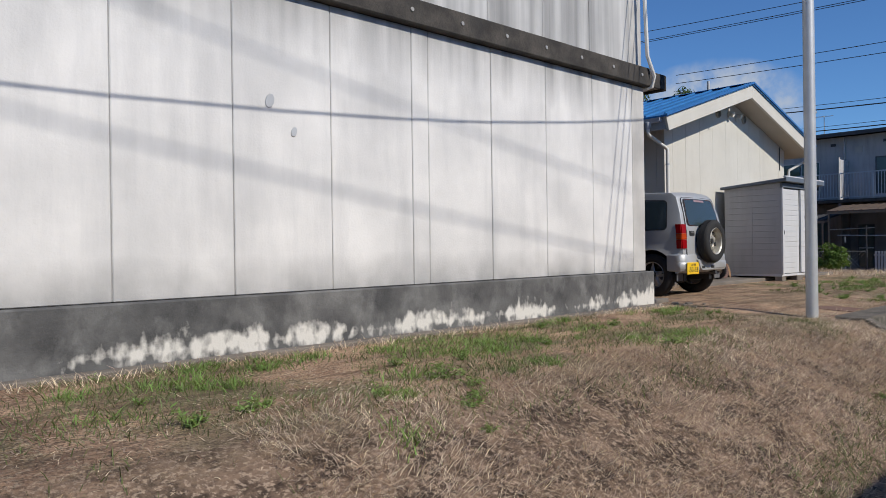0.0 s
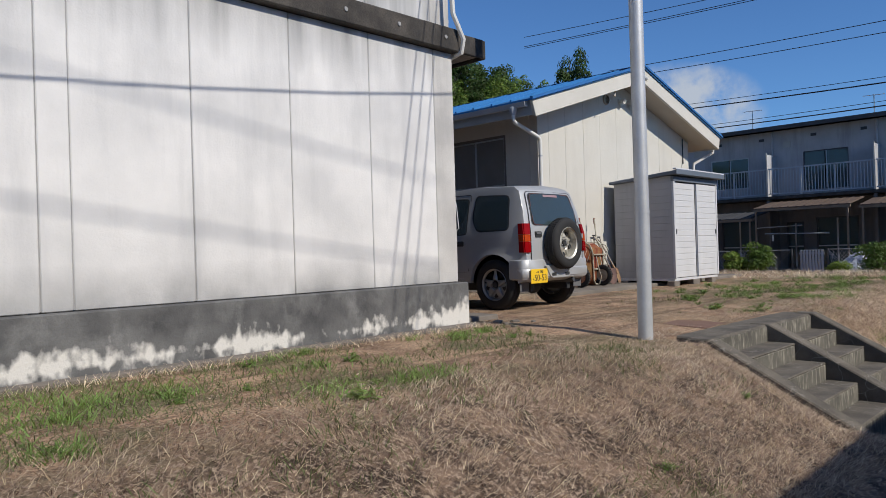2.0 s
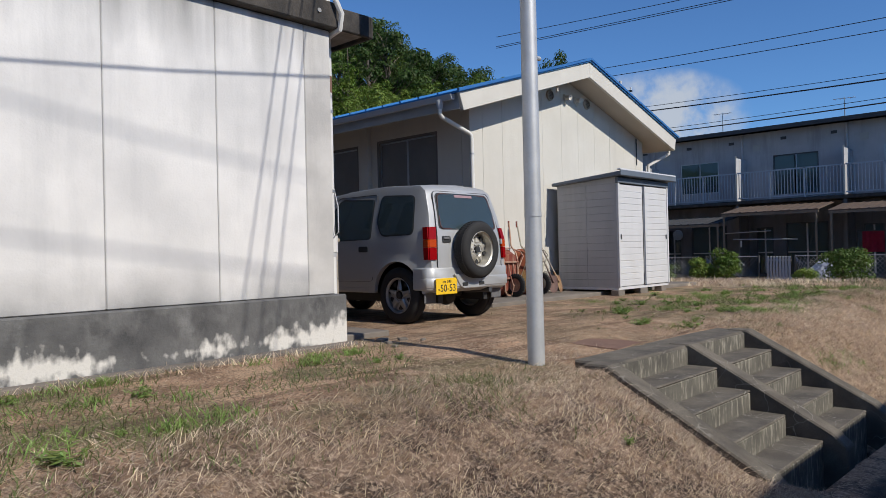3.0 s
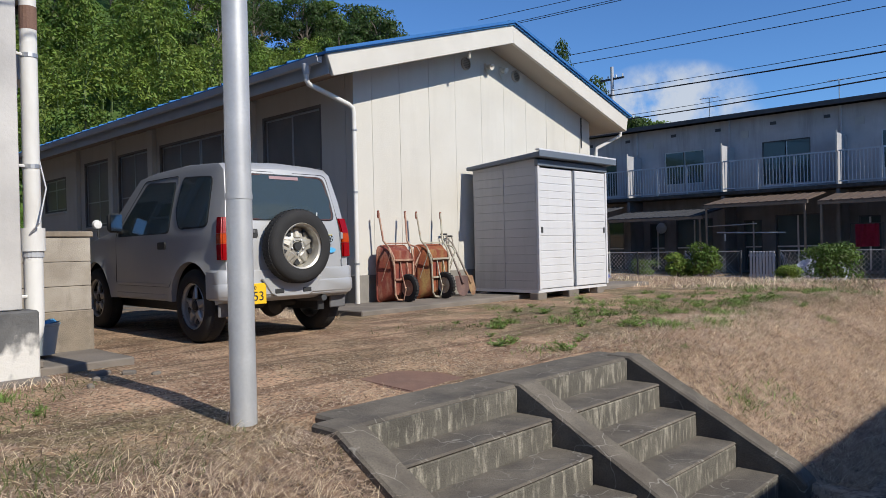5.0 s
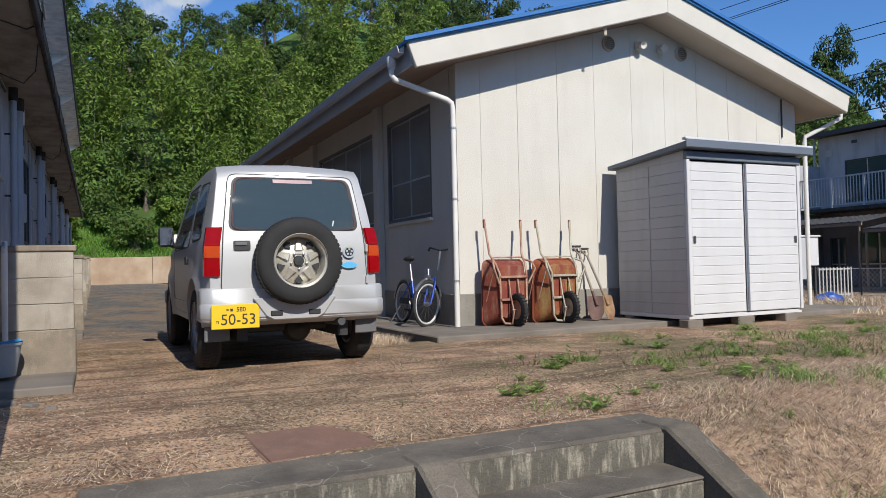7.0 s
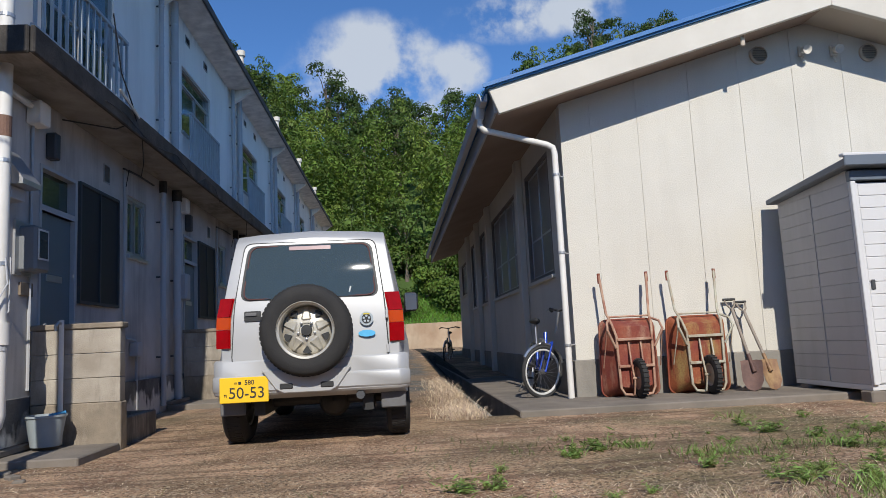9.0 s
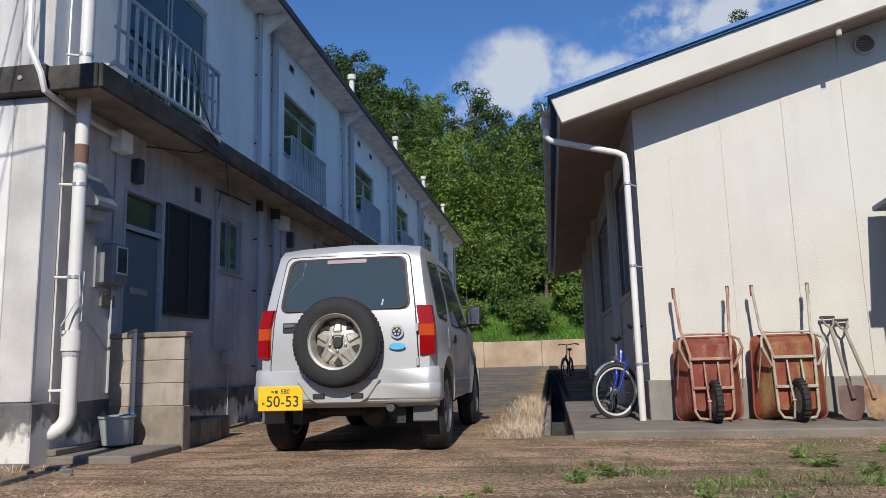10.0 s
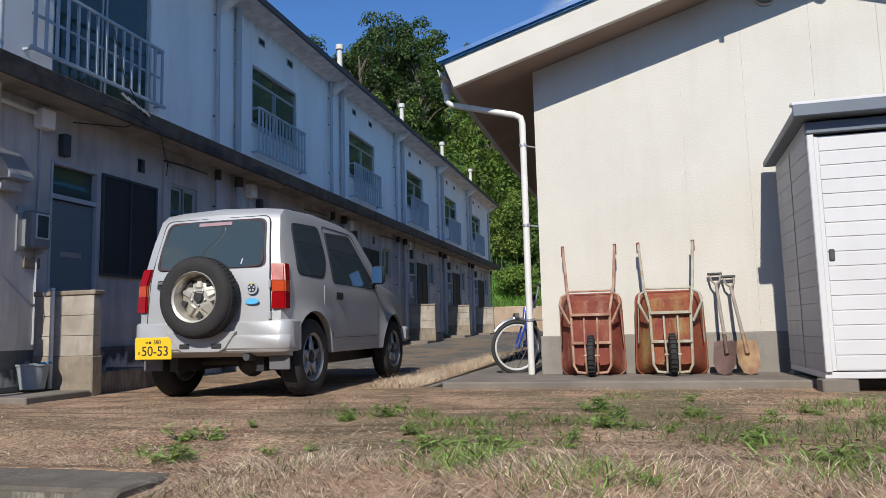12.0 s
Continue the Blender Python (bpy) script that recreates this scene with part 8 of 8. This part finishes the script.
def shovel(x, top, lean, blade_mat, label, turn):
    s = thing("shovel", (x + 0.10, 7.30, 0.07), label, "shovel", "shovels against the wall")
    L = top - 0.07
    b = Vector((0, -0.02, 0.24))
    t = Vector((lean, 0.27, L - 0.12))
    part("shaft", rod(b, t, 0.017, 0.016, n=10), M["shaft_wood"], s, "", True)
    part("socket", rod(b - (t - b).normalized() * 0.06, b + (t - b).normalized() * 0.14, 0.021, 0.019, n=10), blade_mat, s, "", True)
    d = (t - b).normalized()
    e = t + d * 0.12
    for k in (-1, 1):
        part("yoke", tube([t, t + d * 0.04 + Vector((k * 0.035, 0, 0)), e + Vector((k * 0.055, 0, 0))], 0.010, 6), M["shaft_wood"], s)
    part("grip", rod(e + Vector((-0.066, 0, 0)), e + Vector((0.066, 0, 0)), 0.015, n=10), M["trim_black"], s)
    bl = bmesh.new()
    pts = [(-0.105, 0.30), (-0.10, 0.10), (-0.06, 0.02), (0, 0.0), (0.06, 0.02), (0.10, 0.10), (0.105, 0.30), (0.05, 0.31), (0, 0.30), (-0.05, 0.31)]
    bl.faces.new([bl.verts.new((px, 0, pz)) for px, pz in pts])
    for k in (0.06, 0.12, 0.2):
        bmesh.ops.bisect_plane(bl, geom=bl.verts[:] + bl.edges[:] + bl.faces[:], plane_co=(0, 0, k), plane_no=(0, 0, 1))
    for px in (-0.06, 0, 0.06):
        bmesh.ops.bisect_plane(bl, geom=bl.verts[:] + bl.edges[:] + bl.faces[:], plane_co=(px, 0, 0), plane_no=(1, 0, 0))
    for v in bl.verts:
        v.co.y = -2.2 * v.co.x ** 2 - 0.10 + 0.30 * v.co.z + 0.02
    bmesh.ops.solidify(bl, geom=bl.faces[:], thickness=0.003)
    part("blade", moved(bl, Matrix.Rotation(radians(turn), 4, "Z")), blade_mat, s, "", True)


shovel(15.08, 1.03, -0.02, M["blade_dark"], "shovel with a dark rusty blade leaning on the wall", -25)
shovel(15.25, 1.00, -0.06, M["blade_rust"], "shovel with a pale rusty blade leaning on the wall", 12)

M["bike_blue"] = material("blue_bicycle_paint", (0.015, 0.05, 0.36), (0.02, 0.07, 0.42), 0.5, 6, 90, 0.05, 0.3, 0.2, 0.02, 60, coat=0.5)
M["chrome"] = material("dull_chrome", (0.55, 0.55, 0.55), (0.40, 0.39, 0.37), 0.5, 9, 90, 0.08, 0.3, 0.9, 0.02, 60)
M["bike_rim"] = material("pale_alloy_rim", (0.72, 0.72, 0.70), (0.6, 0.6, 0.58), 0.5, 9, 90, 0.03, 0.4, 0.2, 0, 60)
M["tyre_grey"] = material("bicycle_tyre", (0.035, 0.035, 0.036), None, 0, 1, 90, 0.1, 0.8, 0, 0.1, 90)


def bike(loc, rz, frame_mat, r, steer, label):
    """A small bicycle: local +y is ahead."""
    b = thing("bicycle", loc, label, "bicycle", "", "", rz)
    wb = 0.92

    def cycle_wheel(m):
        w = new("wheel")
        w.parent = b
        w.matrix_basis = m
        part("tyre", tube([(0, r * math.cos(a), r * math.sin(a)) for a in [k * math.tau / 36 for k in range(36)]], 0.021, 8, closed=True), M["tyre_grey"], w, "", True)
        part("rim", tube([(0, (r - 0.028) * math.cos(a), (r - 0.028) * math.sin(a)) for a in [k * math.tau / 36 for k in range(36)]], 0.014, 6, closed=True), M["bike_rim"], w, "", True)
        part("hub", rod((-0.04, 0, 0), (0.04, 0, 0), 0.022, n=10), M["chrome"], w)
        for k in range(24):
            a = k * math.tau / 24
            part("spoke", rod((0.025 * (-1) ** k, 0.02 * math.cos(a + 0.8), 0.02 * math.sin(a + 0.8)), (0, (r - 0.03) * math.cos(a), (r - 0.03) * math.sin(a)), 0.0016, n=3, caps=False), M["chrome"], w)
        return w
    cycle_wheel(pose(0, 0, r))
    st = Matrix.Translation((0, wb - 0.06, 0)) @ Matrix.Rotation(radians(steer), 4, "Z") @ Matrix.Translation((0, -(wb - 0.06), 0))
    cycle_wheel(st @ pose(0, wb, r))
    hb, seat_top, bb = Vector((0, wb - 0.16, 0.62)), Vector((0, 0.14, 0.82)), Vector((0, 0.36, 0.29))
    part("down_tube", rod(bb, hb, 0.02, n=10), frame_mat, b, "", True)
    part("seat_tube", rod(bb, Vector((0, 0.26, 0.55)), 0.018, n=10), frame_mat, b, "", True)
    part("seat_post", rod(Vector((0, 0.265, 0.54)), seat_top, 0.014, n=8), M["chrome"], b, "", True)
    for s in (-1, 1):
        part("chain_stay", rod(bb + Vector((s * 0.03, 0, 0)), (s * 0.05, 0, r), 0.010, n=6), frame_mat, b)
        part("seat_stay", rod((s * 0.02, 0.25, 0.53), (s * 0.05, 0, r), 0.008, n=6), frame_mat, b)
    fk = bmesh.new()
    for s in (-1, 1):
        tube([(s * 0.05, wb, r), (s * 0.05, wb - 0.08, r + 0.28), (0, wb - 0.135, 0.60)], 0.011, 6, bm=fk)
    part("fork", moved(fk, st), frame_mat, b, "", True)
    part("head_tube", rod((0, wb - 0.13, 0.55), (0, wb - 0.18, 0.70), 0.022, n=10), frame_mat, b, "", True)
    part("stem", moved(rod((0, wb - 0.18, 0.70), (0, wb - 0.22, 0.94), 0.014, n=8), st), M["chrome"], b, "", True)
    part("handlebar", moved(tube([(-0.27, wb - 0.36, 0.96), (-0.2, wb - 0.27, 0.985), (0, wb - 0.22, 0.95), (0.2, wb - 0.27, 0.985), (0.27, wb - 0.36, 0.96)], 0.012, 8), st), M["trim_black"], b, "", True)
    for s in (-1, 1):
        part("grip", moved(rod((s * 0.27, wb - 0.36, 0.96), (s * 0.23, wb - 0.31, 0.972), 0.018, n=8), st), M["trim_black"], b)
        part("brake_lever", moved(rod((s * 0.2, wb - 0.24, 0.97), (s * 0.27, wb - 0.28, 0.95), 0.006, n=5), st), M["chrome"], b)
    sd = bmesh.new()
    bmesh.ops.create_uvsphere(sd, u_segments=14, v_segments=8, radius=1.0)
    for v in sd.verts:
        k = (v.co.y + 1) / 2
        v.co = Vector((v.co.x * (0.085 - 0.05 * k), v.co.y * 0.13, v.co.z * 0.035 + 0.01 * k))
    part("saddle", moved(sd, pose(0, 0.13, 0.84)), M["trim_black"], b, "", True)
    gd = bmesh.new()
    tube([(0, (r + 0.035) * math.cos(a), r + (r + 0.035) * math.sin(a)) for a in [radians(20 + 14 * k) for k in range(12)]], 0.018, 5, bm=gd)
    part("rear_mudguard", gd, M["chrome"], b, "", True)
    g2 = bmesh.new()
    tube([(0, wb + (r + 0.035) * math.cos(a), r + (r + 0.035) * math.sin(a)) for a in [radians(30 + 13 * k) for k in range(11)]], 0.018, 5, bm=g2)
    part("front_mudguard", moved(g2, st), M["chrome"], b, "", True)
    part("chain_guard", box(0.04, 0.055, 0.0, 0.42, 0.25, 0.33, 0.01), M["trim_black"], b)
    for s, dz in ((1, -0.11), (-1, 0.11)):
        part("crank", rod(bb + Vector((s * 0.06, 0, 0)), bb + Vector((s * 0.07, 0.06, dz)), 0.009, n=6), M["chrome"], b)
        part("pedal", box(*(sorted((s * 0.07, s * 0.15))), bb.y + 0.03, bb.y + 0.10, bb.z + dz - 0.012, bb.z + dz + 0.012), M["trim_black"], b)
    part("kickstand", rod((0.06, 0.05, 0.22), (0.16, 0.0, 0.0), 0.008, n=6), M["chrome"], b)
    part("basket_lamp", moved(rod((0, wb + 0.0, 0.60), (0, wb + 0.05, 0.60), 0.035, n=10), st), M["chrome"], b)
    return b


blue_bike = bike((13.16, 8.84, 0.063), 180, M["bike_blue"], 0.27, -60, "small blue bicycle leaning beside the annex wall")
blue_bike.matrix_basis = blue_bike.matrix_basis @ pose(0, 0, 0, 0, -5, 0)
bike((12.98, 19.6, 0.063), 170, M["trim_black"], 0.30, -10, "dark bicycle parked by the annex wall")

bucket = thing("bucket", (8.84, 5.84, 0.085), "grey plastic bucket standing on the wash slab", "bucket")
M["bucket_grey"] = material("grey_bucket_plastic", (0.30, 0.34, 0.36), (0.24, 0.27, 0.29), 0.5, 6, 90, 0.05, 0.45, 0, 0.05, 60)
part("pail", lathe([(0.0, 0.0), (0.105, 0.0), (0.14, 0.215), (0.15, 0.22), (0.15, 0.235), (0.134, 0.235), (0.10, 0.012), (0.0, 0.012)], 26), M["bucket_grey"], bucket, "", True)
part("bail", tube([(0.148 * math.cos(a), 0.148 * math.sin(a) * 0.99, 0.225 + 0.0 * a) for a in [radians(k * 18) for k in range(11)]], 0.005, 5), M["alu"], bucket)
part("cloth", moved(drape(-0.06, 0.09, 0.0, 0.12, 0.0), pose(0.02, 0.0, 0.225, 0, 80, 20)), M["sticker_blue"], bucket, "pale blue cloth")
tap = thing("standpipe", (8.86, 6.03, 0.07), "thin white standpipe against the block wall", "pipe")
part("pipe", rod((0, 0, 0), (0, 0, 0.98), 0.020, n=10), M["pvc"], tap, "", True)
part("tap", tube([(0, 0, 0.95), (0, -0.06, 0.96), (0, -0.10, 0.93), (0, -0.10, 0.89)], 0.013, 7), M["chrome"], tap)
# cabinet on a stand, blue sheet and low picket fence past the shed
g_cab = ground_z(22.0, 9.5)
cab = thing("utility_box", (21.66, 9.38, g_cab), "pale cabinet with a grey side panel on a stand", "cabinet")
part("body", box(0, 0.58, 0, 0.40, 0.66, 1.22, 0.012), M["shed_white"], cab)
part("side_panel", box(-0.012, 0.26, -0.016, -0.001, 0.40, 1.20, 0.006), M["pvc_grey"], cab, "grey hanging panel")
part("lid", box(-0.03, 0.61, -0.03, 0.43, 1.222, 1.255, 0.006), M["shed_white"], cab)
for x in (0.04, 0.50):
    for y in (0.04, 0.34):
        part("leg", box(x, x + 0.04, y, y + 0.04, -0.05, 0.66), M["steel_dark"], cab)
heap = thing("blue_sheet", (22.15, 9.1, ground_z(22.15, 9.1) - 0.01), "crumpled blue plastic sheet lying on the ground", "sheet")
M["sheet_blue"] = material("blue_plastic_sheet", (0.03, 0.09, 0.36), (0.02, 0.06, 0.26), 0.6, 6, 60, 0.05, 0.4, 0, 0.3, 14)
hb_ = bmesh.new()
bmesh.ops.create_icosphere(hb_, subdivisions=3, radius=1.0)
for v in hb_.verts:
    k = 1 + 0.25 * noise.noise(v.co * 2.6) + 0.10 * noise.noise(v.co * 8.0)
    v.co = Vector((v.co.x * 0.30 * k, v.co.y * 0.22 * k, max(-0.01, v.co.z * 0.16 * k)))
part("sheet", hb_, M["sheet_blue"], heap)
pf = thing("picket_fence", (22.95, 9.95, ground_z(23.4, 9.95) - 0.03), "low pale picket fence panel beside the garden", "fence")
for z in (0.12, 0.66):
    part("rail", box(0.0, 1.05, -0.012, 0.012, z, z + 0.035, 0.004), M["curtain"], pf)
for k in range(10):
    part("picket", box(0.005 + 0.112 * k, 0.040 + 0.112 * k, -0.024, -0.013, 0.0, 0.72, 0.004), M["curtain"], pf)

# rubble at the terrace corner
for k, (x, y, a, L) in enumerate(((8.95, 4.98, 20, 0.13), (8.86, 4.80, 60, 0.08), (9.22, 4.7, 10, 0.06), (8.75, 4.6, 80, 0.07), (9.1, 4.86, -35, 0.10))):
    rb_ = thing("rubble_piece", (x, y, ground_z(x, y)), "broken concrete piece on the trodden earth", "rubble", "rubble by the corner", rz=a)
    bm = box(-L / 2, L / 2, -L / 3, L / 3, -0.02, 0.012 + 0.12 * L, 0.008)
    for v in bm.verts:
        v.co += Vector((noise.noise(v.co * 9 + Vector((k, 0, 0))), noise.noise(v.co * 9 + Vector((0, k, 3))), 0)) * 0.02
    part("chunk", bm, M["slab_concrete"], rb_)
up = thing("utility_pole", (50.7, 25.3, -0.4), "grey concrete utility pole with a crossarm", "pole")
part("shaft", rod((0, 0, 0), (0, 0, 13.2), 0.17, 0.11, n=12), M["pvc_grey"], up, "", True)
part("crossarm", box(-0.06, 0.06, -0.9, 0.9, 12.3, 12.42), M["steel_dark"], up)
part("transformer", rod((0.25, 0.25, 10.6), (0.25, 0.25, 11.4), 0.25, n=12), M["pvc_grey"], up, "", True)
for y in (-0.8, -0.3, 0.3, 0.8):
    part("insulator", rod((0, y, 12.42), (0, y, 12.62), 0.05, n=8), M["white_plastic"], up)
